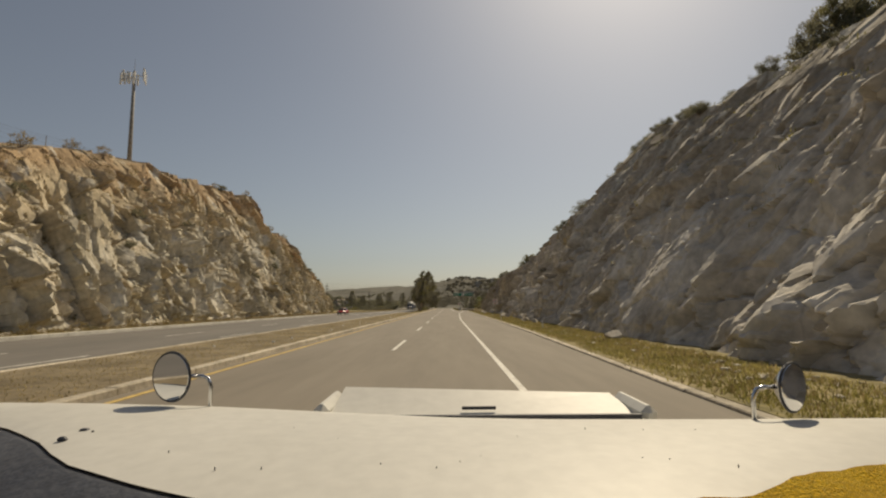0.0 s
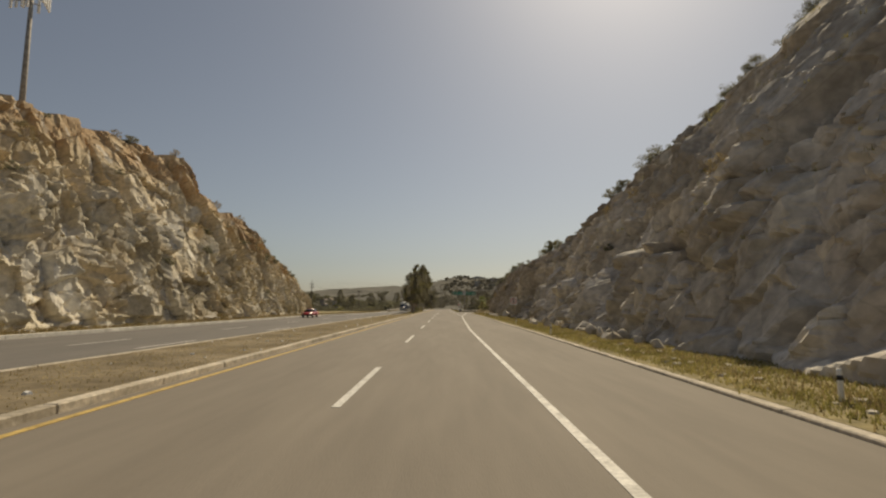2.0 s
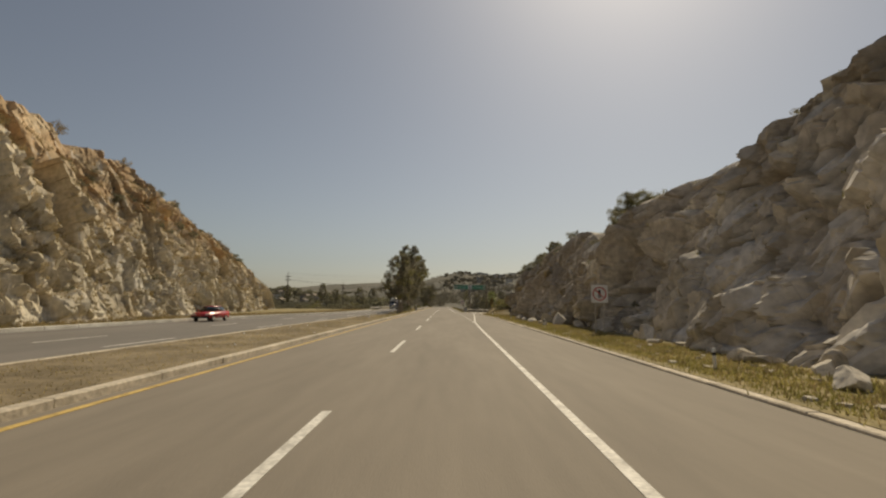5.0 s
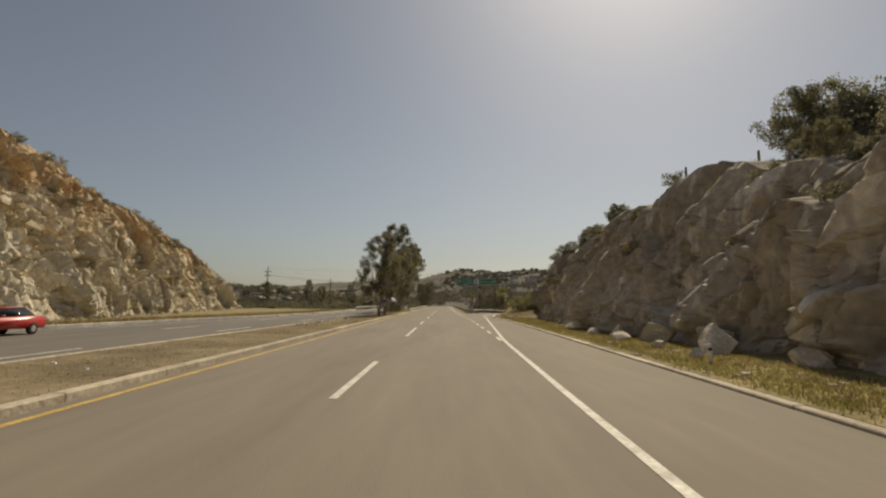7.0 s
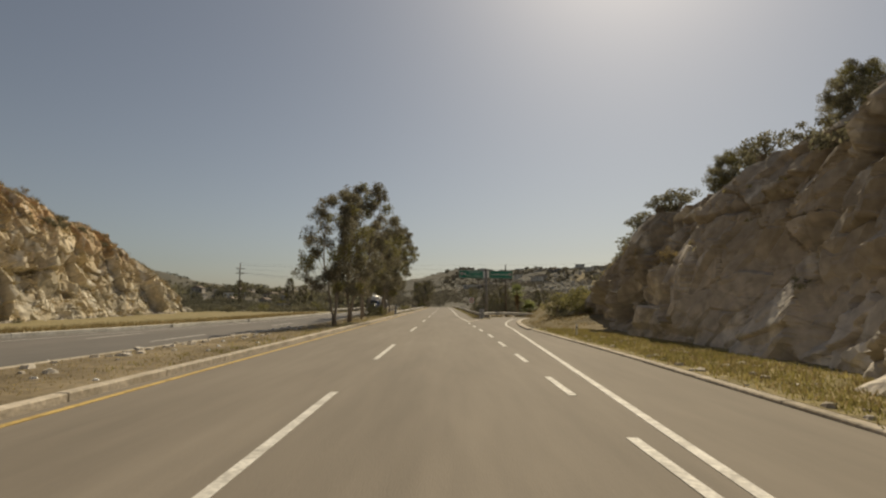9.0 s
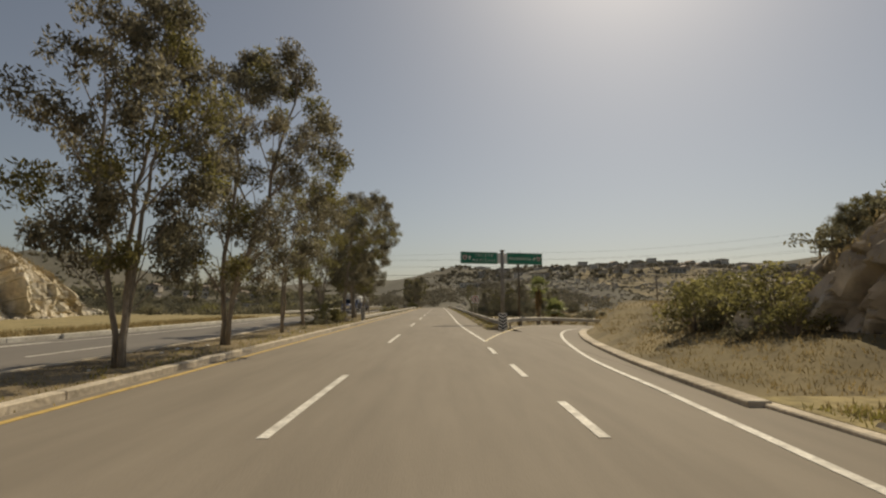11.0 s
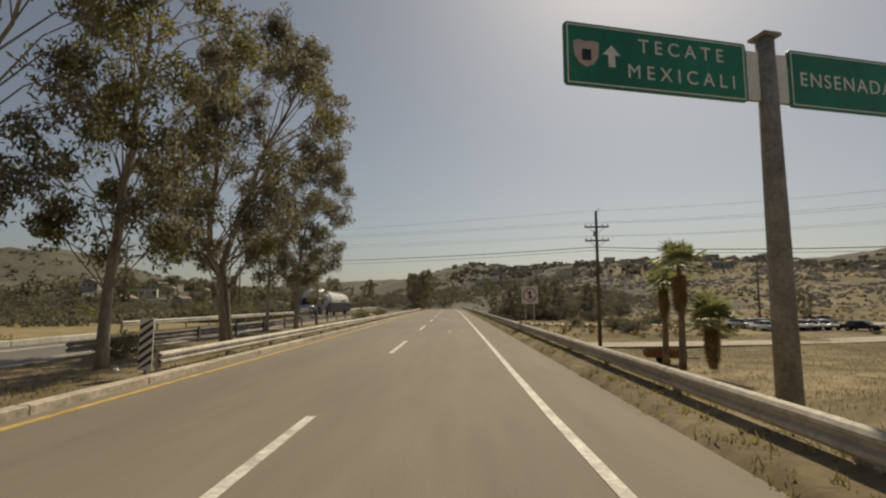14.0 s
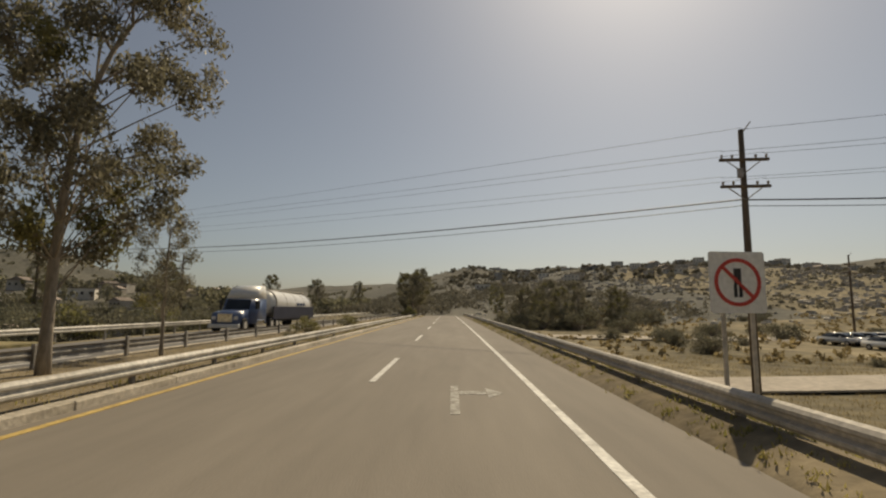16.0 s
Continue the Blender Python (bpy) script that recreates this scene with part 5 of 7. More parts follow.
p0 = utility_pole(pose(11.9, 207.1, -2.2, 0, 0, -6))
POLES = [(-40, 262, -1.5, 30), (44.6, 191, -1.2, -30), (52, 254, -2.2, 10)]
for x, y, z, turn in POLES:
    copy_thing(p0, pose(x, y, z, 0, 0, turn))


def wire(p, q, sag, r=0.012):
    p, q = Vector(p), Vector(q)
    pts = [p.lerp(q, k / 18) - Vector((0, 0, sag * 4 * (k / 18) * (1 - k / 18))) for k in range(19)]
    v, f = tube(pts, [r] * 19, 5, False)
    return tagged(mesh_object("power_line", v, f, M["wire"]), "thin dark overhead wire between power poles", "wire", "overhead wires")


copy_thing(p0, pose(-62, 262, -1.0, 0, 0, 30)).scale = (1.3, 1.3, 1.3)
for dx, z, far, sag, r in ((-0.85, 8.1, 13.0, 0.3, 0.008), (0.0, 9.05, 13.4, 0.3, 0.008), (0.85, 8.05, 12.9, 0.4, 0.008), (-0.85, 7.0, 11.8, 0.3, 0.007), (0.85, 6.98, 11.6, 0.5, 0.007), (0.1, 6.1, 10.8, 1.2, 0.03), (0.1, 5.85, 10.4, 1.3, 0.015)):
    wire((11.9 + dx, 207.0, z), (-62 + dx, 262.0, far), sag, r)
    wire((11.9 + dx, 207.2, z), (44.6 + dx, 191.0, z + 1.0 if z > 6.5 else z - 0.4), 0.7, r)


# ---- vegetation ----
def shrub(name, seed, radius, height, mat, label, group, clumps=16, per=70, leaf=0.13):
    rng = np.random.default_rng(seed)
    s = thing(name, label, "shrub", group)
    tips, wood = [], []
    for k in range(clumps):
        a, e = rng.random() * 6.28, rng.random() ** 0.6
        tip = Vector((math.cos(a) * radius * e, math.sin(a) * radius * e, height * (0.14 + 0.74 * rng.random()) * (1.1 - 0.4 * e)))
        wood.append(tube([(0, 0, -0.05), tip * 0.5 + Vector((0, 0, 0.1)), tip], [0.03 * radius + 0.01, 0.02 * radius, 0.006], 4, False))
        tips.append(tuple(tip))
    mesh_object("stem", *joined(wood), M["bark"], s)
    leaves("foliage", tips, per, (radius * 0.34, radius * 0.34, height * 0.2), leaf, leaf * 0.5, mat, rng, s)
    return s


SHRUBS = [shrub("shrub", 21, 1.0, 1.2, M["shrub_leaf"], "dark round chaparral shrub clinging to the rock", "shrubs on the rock"),
          shrub("shrub", 22, 0.8, 0.9, M["shrub_leaf"], "small grey-green chaparral shrub on the rock", "shrubs on the rock", 11, 60, 0.11),
          shrub("shrub", 23, 0.9, 1.5, M["dry_grass"], "dry straw-coloured brush on the rock", "shrubs on the rock", 12, 55, 0.12),
          shrub("shrub", 24, 1.1, 1.6, M["leaf_yellow_green"], "yellow-green leafy bush beside the road", "bushes by the road", 22, 90, 0.11),
          shrub("shrub", 25, 1.0, 1.25, M["shrub_leaf"], "large dense dark evergreen bush", "large bushes", 34, 130, 0.075),
          shrub("shrub", 26, 1.0, 1.2, M["sage"], "round grey-green bush on the valley floor", "valley bushes", 30, 90, 0.09)]
placed = set()


def put_shrub(k, x, y, z, size, turn=0):
    k = 5 if y > 215 and x > 5 else 4 if k == 0 and size > 1.3 else k
    m = pose(x, y, z, 0, 0, turn) @ Matrix.Diagonal((size, size, size, 1))
    if k in placed:
        ob = copy_thing(SHRUBS[k], m)
        ob.scale = (size, size, size)
    else:
        SHRUBS[k].matrix_basis = m
        placed.add(k)


rr = random.Random(5)


TREES_BELOW = [BVHTree.FromPolygons([v.co for v in ob.data.vertices], [p.vertices for p in ob.data.polygons]) for ob in (ground, rock_left, rock_right, verge_right, verge_left, median)]


def drop(x, y):
    """The height of the ground or rock that lies at x, y."""
    hits = [t.ray_cast(Vector((x, y, 90.0)), Vector((0, 0, -1)))[0] for t in TREES_BELOW]
    return max([h.z for h in hits if h is not None], default=0.0)


def crest_x(y, side):
    h = lerp(y, RIGHT_CREST if side > 0 else LEFT_CREST)
    return (right_base(y) + right_lean(y) * h + 1.8) if side > 0 else (left_base(y) - 0.42 * h - 1.8)


SPOTS = []
for k in range(34):                                                  # brush along the right crest
    y = 8 + k * 4.1 + rr.uniform(-1.5, 1.5)
    SPOTS.append((rr.choice((0, 1, 1, 1, 0)), crest_x(y, 1) + rr.uniform(-1.9, 0.3), y, rr.uniform(0.6, 1.2)))
for y, dx, size in ((23.5, 3.0, 2.0), (26, 3.6, 1.6), (19, 3.4, 1.8), (72, 0.8, 1.6), (101.2, 1.2, 0.7), (103.2, 4.6, 1.9), (104.8, 1.4, 0.6), (106.4, 5.2, 2.7), (107.6, 6.6, 3.2), (105.8, 7.0, 3.0), (107.6, 8.4, 3.2), (112.5, 0.2, 0.9), (128.5, 0.3, 1.1), (131, 0.4, 1.0), (136, 0.4, 1.2), (139, 0.0, 1.1), (142, 0.2, 1.3)):
    SPOTS.append((0, crest_x(y, 1) + dx - 1.0, y, size))
for k in range(26):                                                  # brush on the right face's ledges
    y, f = rr.uniform(10, 140), rr.uniform(0.1, 0.9)
    SPOTS.append((rr.choice((1, 1, 2)), right_base(y) + right_lean(y) * f * lerp(y, RIGHT_CREST), y, rr.uniform(0.35, 0.7)))
for k in range(30):                                                  # brush along the left crest
    y = 22 + k * 5.4 + rr.uniform(-2, 2)
    SPOTS.append((rr.choice((0, 1, 2, 2)), crest_x(y, -1) - rr.uniform(-1.6, 1.2), y, rr.uniform(0.5, 1.1)))
for k in range(92):                                                  # brush on the left face's ledges
    y, f = (rr.uniform(25, 170) if k < 46 else rr.uniform(88, 182)), rr.random() ** 0.7
    SPOTS.append((rr.choice((0, 1, 1, 2)), left_base(y) - 0.42 * f * lerp(y, LEFT_CREST) - 0.5, y, rr.uniform(0.4, 1.0)))
for k in range(40):                                                  # dry brush at the foot of the left cut
    y = rr.uniform(20, 180)
    SPOTS.append((rr.choice((2, 2, 1)), left_base(y) + rr.uniform(0.2, 2.0), y, rr.uniform(0.35, 0.75)))
for x, y, size in ((9.2, 152.0, 1.5), (9.8, 150.8, 1.8), (10.5, 149.6, 1.9), (11.2, 148.4, 2.0), (11.0, 151.4, 1.9), (12.0, 150.0, 2.1), (12.6, 152.6, 1.9), (13.4, 148.6, 2.0), (12.5, 155.0, 1.7), (13.6, 157.5, 1.6), (15.0, 160.0, 1.5), (17.5, 161.8, 1.4), (10.4, 146.4, 1.1), (9.6, 147.6, 1.2), (15.5, 156, 2.0), (23, 164, 1.4), (27, 165.5, 1.2)):
    SPOTS.append((3 if rr.random() < 0.75 else 1, x, y, size * 0.72))
for x, y, size in ((-8.3, 171.2, 1.0), (-8.9, 172.8, 1.2), (-8.0, 173.6, 0.8), (-9.2, 170.2, 1.1), (-7.9, 177.0, 0.75), (-8.2, 164.6, 0.45), (-9.3, 181.4, 0.6), (-8.6, 215.0, 0.7), (-9.0, 219.0, 0.8), (-8.2, 226.0, 0.7), (-8.8, 231.0, 0.8), (-8.0, 284.0, 1.3), (-8.4, 290.5, 1.4)):
    SPOTS.append((3 if rr.random() < 0.45 else 1, x, y, size))
for k in range(34):                                                  # valley floor bushes
    x, y = rr.uniform(9, 70), rr.uniform(222, 300)
    SPOTS.append((rr.choice((0, 0, 3, 1)), x, y, rr.uniform(0.5, 1.6) if rr.random() < 0.7 else rr.uniform(1.6, 2.2)))
for k in range(46):                                                  # brush of the left valley
    x, y = rr.uniform(-70, -26), rr.uniform(198, 290)
    SPOTS.append((rr.choice((0, 0, 0, 3, 1)), x - 2, y, rr.uniform(1.2, 3.0)))
for x, y, size in ((13, 282, 3.2), (18, 288, 4.2), (24, 285, 3.8), (29, 292, 4.4), (35, 288, 3.6), (21, 298, 4.6), (42, 296, 3.0), (12, 296, 3.4), (30, 276, 2.4), (38, 262, 2.2), (45, 258, 2.4), (28, 255, 1.9)):
    SPOTS.append((0, x, y, size))
for k in range(24):                                                  # a close row of brush where the right crest climbs
    y = 27 + k * 1.5
    SPOTS.append((4, crest_x(y, 1) + rr.uniform(-0.5, 0.5), y, rr.uniform(0.5, 0.95)))
SPOTS = [p for n, p in enumerate(SPOTS) if n % 5 or p[3] > 1.1]
SPOTS += [(0, 13.4, 145.6, 1.1), (0, 14.8, 147.2, 1.3), (1, 12.8, 146.2, 0.7)]
for k, x, y, size in SPOTS:
    put_shrub(k, x, y, drop(x, y) - 0.06, size, rr.uniform(0, 360))


thicket = crown_tree("bush", 61, 5, [(0.5, 0.0, 2.1), (1.6, 0.0, 2.7), (2.9, 0.2, 2.2), (4.0, 0.1, 1.0)], 46, "dense dark green evergreen bush on the rock's crest", "bush", "large bushes", 8, 60, 0.15, ("shrub_leaf", "leaf_yellow_green"), 0.15, fork=0.0, lobe=0.6)
THICKETS = [(18.4, 108.8, 0.92, 0), (20.4, 110.2, 0.72, 130), (20.8, 24.6, 0.75, 60), (22.6, 23.0, 0.9, 200), (24.6, 24.5, 0.85, 310), (18.3, 75.6, 0.4, 20), (13.6, 147.6, 0.32, 80), (14.6, 149.0, 0.36, 150), (15.6, 146.5, 0.42, 270), (13.4, 144.5, 0.3, 10),
            (13.8, 124.3, 0.42, 45), (14.8, 125.6, 0.4, 170), (13.8, 131.2, 0.5, 220), (14.6, 103.4, 0.36, 95)]
for k, (x, y, size, turn) in enumerate(THICKETS):
    m = pose(x, y, drop(x, y) - 0.25 * size, 0, 0, turn)
    (copy_thing(thicket, m) if k else thicket).scale = (size, size, size)
    if not k:
        thicket.matrix_basis = m @ Matrix.Diagonal((size, size, size, 1))


for x, y, high in ((20.0, 107.0, 1.1), (15.5, 109.0, 0.9), (13.6, 112.5, 0.9)):       # old fence posts on the crest
    post = thing("fence_post", "weathered timber fence post on the rock's crest", "fence post", "crest fence posts", pose(x, y, drop(x, y), 3, -4, 20))
    v, f = tube([(0, 0, -0.3), (0, 0, high * 0.6), (0, 0, high)], [0.07, 0.065, 0.055], 8)
    mesh_object("post", v, f, M["pole_wood"], post, "", True)


def blades(name, spots, per, spread, high, mat, label, seed):
    """Tufts of upright blades, each a thin triangle."""
    rng = np.random.default_rng(seed)
    c = np.repeat(np.array(spots), per, 0)
    n = len(c)
    c[:, :2] += rng.normal(size=(n, 2)) * spread
    h = high * (0.4 + 0.9 * rng.random(n))
    a = rng.random(n) * 6.28
    tip = c + np.stack([rng.normal(size=n) * 0.35 * h, rng.normal(size=n) * 0.35 * h, h], 1)
    wd = np.stack([np.cos(a), np.sin(a), 0 * a], 1) * (0.014 + 0.03 * high)
    verts = np.stack([c - wd, c + wd, tip], 1).reshape(-1, 3)
    me = bpy.data.meshes.new(name)
    me.vertices.add(3 * n)
    me.vertices.foreach_set("co", verts.ravel())
    me.loops.add(3 * n)
    me.loops.foreach_set("vertex_index", np.arange(3 * n))
    me.polygons.add(n)
    me.polygons.foreach_set("loop_start", np.arange(0, 3 * n, 3))
    me.update(calc_edges=True)
    me.materials.append(mat)
    return tagged(new(name, me), label, "grass", kind="stuff")


g = random.Random(9)
blades("verge_grass", [(kerb_right(y) + 0.5 + g.random() ** 1.2 * 3.0, y, 0.06) for y in (g.uniform(2, 140) for _ in range(9500))], 9, 0.16, 0.1, M["green_grass"], "yellow-green grass on the verge below the rock", 31)
blades("verge_grass", [(kerb_right(y) + 0.4 + g.random() ** 0.8 * 3.0, y, 0.06) for y in (g.uniform(2, 140) for _ in range(3600))], 8, 0.16, 0.13, M["dry_grass"], "dry grass on the verge below the rock", 32)
blades("median_grass", [(-6.3 + (left_near(y) + 6.6) * g.random(), y, 0.02) for y in (g.uniform(0, 330) for _ in range(9000))], 8, 0.3, 0.055, M["straw"], "sparse dry grass on the median", 33)
blades("median_grass", [(-6.4 - g.random() ** 1.5 * 1.5, y, 0.02) for y in (g.uniform(120, 330) for _ in range(900))], 7, 0.12, 0.13, M["green_grass"], "green weeds along the median kerb", 34)
blades("left_verge_grass", [(left_far(y) - 0.5 - g.random() * 3.4, y, -0.02) for y in (g.uniform(5, 190) for _ in range(3600))], 8, 0.2, 0.3, M["dry_grass"], "dry grass below the left cut", 35)
blades("ramp_grass", [(x, y, drop(x, y) - 0.02) for x, y in ((g.uniform(6, 34), g.uniform(141, 172)) for _ in range(6500)) if x > 7.0 + max(0, y - 147) * 0.15 + max(0, y - 160) * 0.3 + max(0, y - 165) * 1.2], 13, 0.26, 0.12, M["dry_grass"], "dry yellowish grass on the bank inside the exit ramp", 36)
blades("valley_grass", [(x, y, drop(x, y) - 0.02) for x, y in ((g.uniform(4.6, 40), g.uniform(172, 232)) for _ in range(4200)) if y > 171 + x * 0.5], 8, 0.4, 0.18, M["dry_grass"], "dry grass on the bank and valley floor beside the rail", 37)


blades("rail_weeds", [(3.3 + bend(y) + d, y, lerp(d, [(0, -0.04), (0.15, 0.08), (0.7, 0.22), (1.2, 0.08), (1.9, -0.4)])) for d, y in ((g.uniform(0.05, 1.5), g.uniform(163.5, 260)) for _ in range(1600))], 10, 0.06, 0.08, M["green_grass"], "weeds on the bank under the guard rail", 38)


def ledges(tree, side, n, y0, y1, seed):
    """Spots on the flatter shelves of a rock face."""
    q = random.Random(seed)
    out = []
    for _ in range(n):
        y, z = q.uniform(y0, y1), q.uniform(0.5, 20.0)
        hit, normal, _, _ = tree.ray_cast(Vector((0.0, y, z + 6.0)), Vector((side, 0.0, -0.25)).normalized())
        if hit is not None and normal is not None and abs(normal.z) > 0.62:
            out.append((hit.x, hit.y, hit.z - 0.02))
    return out


blades("ledge_grass", ledges(TREES_BELOW[1], -1, 7000, 25, 190, 3), 14, 0.14, 0.32, M["dry_grass"], "dry golden grass on the ledges of the left cut", 41)
blades("ledge_grass", ledges(TREES_BELOW[1], -1, 15000, 88, 196, 13), 12, 0.2, 0.36, M["dry_grass"], "dry golden grass over the lower end of the left cut", 43)
blades("ledge_grass", ledges(TREES_BELOW[2], 1, 3000, 15, 140, 4), 10, 0.1, 0.18, M["green_grass"], "tufts of grass on the ledges of the right cut", 42)


# ---- palms ----
def fan_palm(at, trunk_h, crown_r, label, seed, skirt=1.0, fronds=24, low=-22):
    rng = np.random.default_rng(seed)
    s = thing("fan_palm", label, "palm tree", "fan palms", at)
    pts = [(0.04 * math.sin(3 * t), 0.05 * math.cos(2 * t), trunk_h * t) for t in np.linspace(0, 1, 9)]
    v, f = tube(pts, [0.19 - 0.07 * t for t in np.linspace(0, 1, 9)], 10)
    mesh_object("trunk", v, f, M["palm_trunk"], s, "", True)

    def frond(a, e, ln, droop, stalk=0.55):
        d = Vector((math.cos(a) * math.cos(e), math.sin(a) * math.cos(e), math.sin(e)))
        side = Vector((-math.sin(a), math.cos(a), 0))
        top = Vector((0, 0, trunk_h - 0.25 * rng.random()))
        hub = top + d * ln * stalk
        verts, faces = [tuple(top - side * 0.018), tuple(top + side * 0.018), tuple(hub + side * 0.01), tuple(hub - side * 0.01)], [(0, 1, 2, 3)]
        for k in range(15):
            w = (k - 7) / 7 * 1.9
            out = d * math.cos(w) + side * math.sin(w)
            reach = ln * (0.62 - 0.1 * abs(k - 7) / 7) * (0.85 + 0.25 * rng.random())
            mid, tip = hub + out * reach * 0.5, hub + out * reach - Vector((0, 0, droop * (0.1 + 0.25 * rng.random()) * ln))
            q = (side * math.cos(w) - d * math.sin(w)) * 0.044 * ln
            o = len(verts)
            verts += [tuple(hub), tuple(mid + q), tuple(tip), tuple(mid - q)]
            faces.append((o, o + 1, o + 2, o + 3))
        return verts, faces

    for k in range(fronds):
        e = radians(low + (82 - low) * ((k + rng.random()) / fronds) ** 0.9)
        v, f = frond(2.4 * k + rng.random(), e, crown_r * (0.8 + 0.35 * rng.random()), 0.5)
        mesh_object("frond", v, f, M["palm_leaf"], s)
    if skirt:
        dead = []
        for k in range(46):                                           # dead fronds hang down along the upper trunk
            v, f = frond(rng.random() * 6.28, radians(-86 + 16 * rng.random()), crown_r * (0.62 + 0.36 * rng.random()), 0.3, 0.4)
            low = skirt * rng.random()
            dead.append(([(x * (0.75 - 0.2 * low / skirt), y * (0.75 - 0.2 * low / skirt), z + 0.25 - low) for x, y, z in v], f))
        v, f = joined(dead)
        mesh_object("dead_skirt", v, f, M["palm_dead"], s, "brown skirt of dead fronds")
    return s


fan_palm(pose(12.1, 193.0, -1.75), 5.3, 1.5, "tall fan palm with a brown skirt of dead fronds", 41, 1.5)
fan_palm(pose(12.55, 196.2, -1.8), 4.5, 1.25, "fan palm beside a taller one, skirt of dead fronds", 42, 1.3)
fan_palm(pose(14.3, 194.4, -1.85), 2.6, 1.55, "squat fan palm with green fronds over a full brown skirt", 43, 1.5, 34, -30)


# ---- boulders ----
def boulder(seed, sx, sy, sz):
    bm = bmesh.new()
    bmesh.ops.create_icosphere(bm, subdivisions=4, radius=1.0)
    rng = random.Random(seed)
    planes = [(Vector((rng.gauss(0, 1), rng.gauss(0, 1), rng.gauss(0, 1))).normalized(), rng.uniform(0.38, 0.7)) for _ in range(9)]
    for v in bm.verts:
        for nrm, d in planes:
            k = v.co.dot(nrm) - d
            if k > 0:
                v.co -= nrm * k
        v.co += v.co.normalized() * 0.035 * noise.noise(v.co * 3.3 + Vector((seed, 0, 0)))
        v.co = Vector((v.co.x * sx, v.co.y * sy, v.co.z * sz))
    ob = part("boulder", bm, M["boulder"])
    return tagged(ob, "pale angular granite boulder fallen at the foot of the cut", "boulder", "fallen boulders")


M["boulder"] = material("boulder", [(0.35, (0.44, 0.385, 0.31)), (0.6, (0.62, 0.57, 0.49))], scale=0.9, rough=0.95, bump=0.6, bump_scale=6, fine=0.2, random_tone=0.15)
slab = random.Random(77)
BOULDERS = [(right_base(y) - slab.uniform(0.0, 0.9), y, slab.uniform(0.2, 0.55), slab.uniform(0.2, 0.6), slab.uniform(0.2, 0.5)) for y in (slab.uniform(46, 86) for _ in range(30))]
BOULDERS += [(9.3, 101.5, 1.0, 0.8, 0.8), (10.4, 103.8, 1.1, 0.9, 0.8), (9.2, 106.6, 1.0, 0.8, 0.75), (8.7, 109.6, 0.8, 0.7, 0.6), (9.9, 98.4, 0.75, 0.6, 0.55), (10.2, 108.2, 0.9, 0.8, 0.9), (8.1, 103.6, 0.35, 0.3, 0.3), (7.7, 100.0, 0.3, 0.3, 0.25), (8.0, 107.4, 0.4, 0.5, 0.35),
            (7.9, 111.6, 0.5, 0.6, 0.3), (9.9, 92.0, 0.5, 0.6, 0.5), (8.4, 117.6, 0.6, 0.7, 0.4), (9.4, 84.6, 0.7, 0.6, 0.6), (8.9, 57.5, 0.7, 0.9, 0.6), (8.0, 71.0, 0.4, 0.5, 0.4), (8.2, 53.0, 0.5, 0.6, 0.5), (7.9, 64.0, 0.4, 0.4, 0.4), (8.1, 23.2, 0.8, 0.6, 0.5),
            (10.6, 148.4, 0.7, 0.8, 0.7), (11.4, 149.2, 1.0, 0.8, 0.8), (-27.2, 62.0, 0.8, 1.0, 0.6), (-27.0, 84.0, 0.7, 0.9, 0.6), (-28.4, 110.0, 0.8, 0.8, 0.6), (8.0, 44.0, 0.35, 0.4, 0.3), (7.6, 67.8, 0.28, 0.3, 0.24)]
for k, (x, y, sx, sy, sz) in enumerate(BOULDERS):
    b = boulder(240 + k, sx, sy, sz)
    b.matrix_basis = pose(x, y, 0.05 + 0.3 * sz if y < 140 else drop(x, y) + sz * 0.25, 17 * math.sin(k * 2.3), 15 * math.cos(k * 1.7), 37 * k)


# ---- antenna mast behind the left crest ----
mast = thing("cell_tower", "slim grey cell mast with a cluster of panel antennas", "antenna mast", at=pose(-63.2, 98.0, drop(-63.2, 98.0) - 0.2))
MH = 49.6 - mast.matrix_basis.translation.z
v, f = tube([(0, 0, 0), (0, 0, MH * 0.5), (0, 0, MH)], [0.5, 0.38, 0.26], 10)
mesh_object("mast", v, f, M["post_steel"], mast, "", True)
for k in range(3):
    z = MH - 0.8 - 1.5 * (k == 2)
    a = 2.1 * k + 0.4
    bm = bmesh.new()
    m = pose(0, 0, z, 0, 0, math.degrees(a))
    box(bm, 0, 1.7, -0.06, 0.06, -0.06, 0.06, m=m), box(bm, 1.62, 1.74, -1.6, 1.6, -0.06, 0.06, m=m)
    part("antenna_arm", bm, M["post_steel"], mast)
    for w in (-1.4, -0.5, 0.5, 1.4):
        part("panel_antenna", box_bm(1.75, 2.0, w - 0.18, w + 0.18, -1.2, 1.2, bevel=0.04, m=m), M["sign_white"], mast, "pale panel antenna")
v, f = tube([(0, 0, MH), (0, 0, MH + 2.6)], [0.05, 0.02], 6)
mesh_object("lightning_rod", v, f, M["post_steel"], mast)
fence = thing("mesh_fence", "thin wire fence with slim posts round the mast", "fence")
fp = [(-46.5 - 0.2 * k, 44.0 + 3.4 * k) for k in range(15)]
for (x, y), (x2, y2) in zip(fp, fp[1:]):
    z, z2 = drop(x, y), drop(x2, y2)
    v, f = tube([(x, y, z - 0.1), (x, y, z + 2.4)], [0.04, 0.04], 6)
    mesh_object("post", v, f, M["post_steel"], fence)
    v, f = joined([tube([(x, y, z + h), (x2, y2, z2 + h)], [0.012, 0.012], 4, False) for h in (0.5, 1.0, 1.5, 2.0, 2.35)])
    mesh_object("strand", v, f, M["wire"], fence)


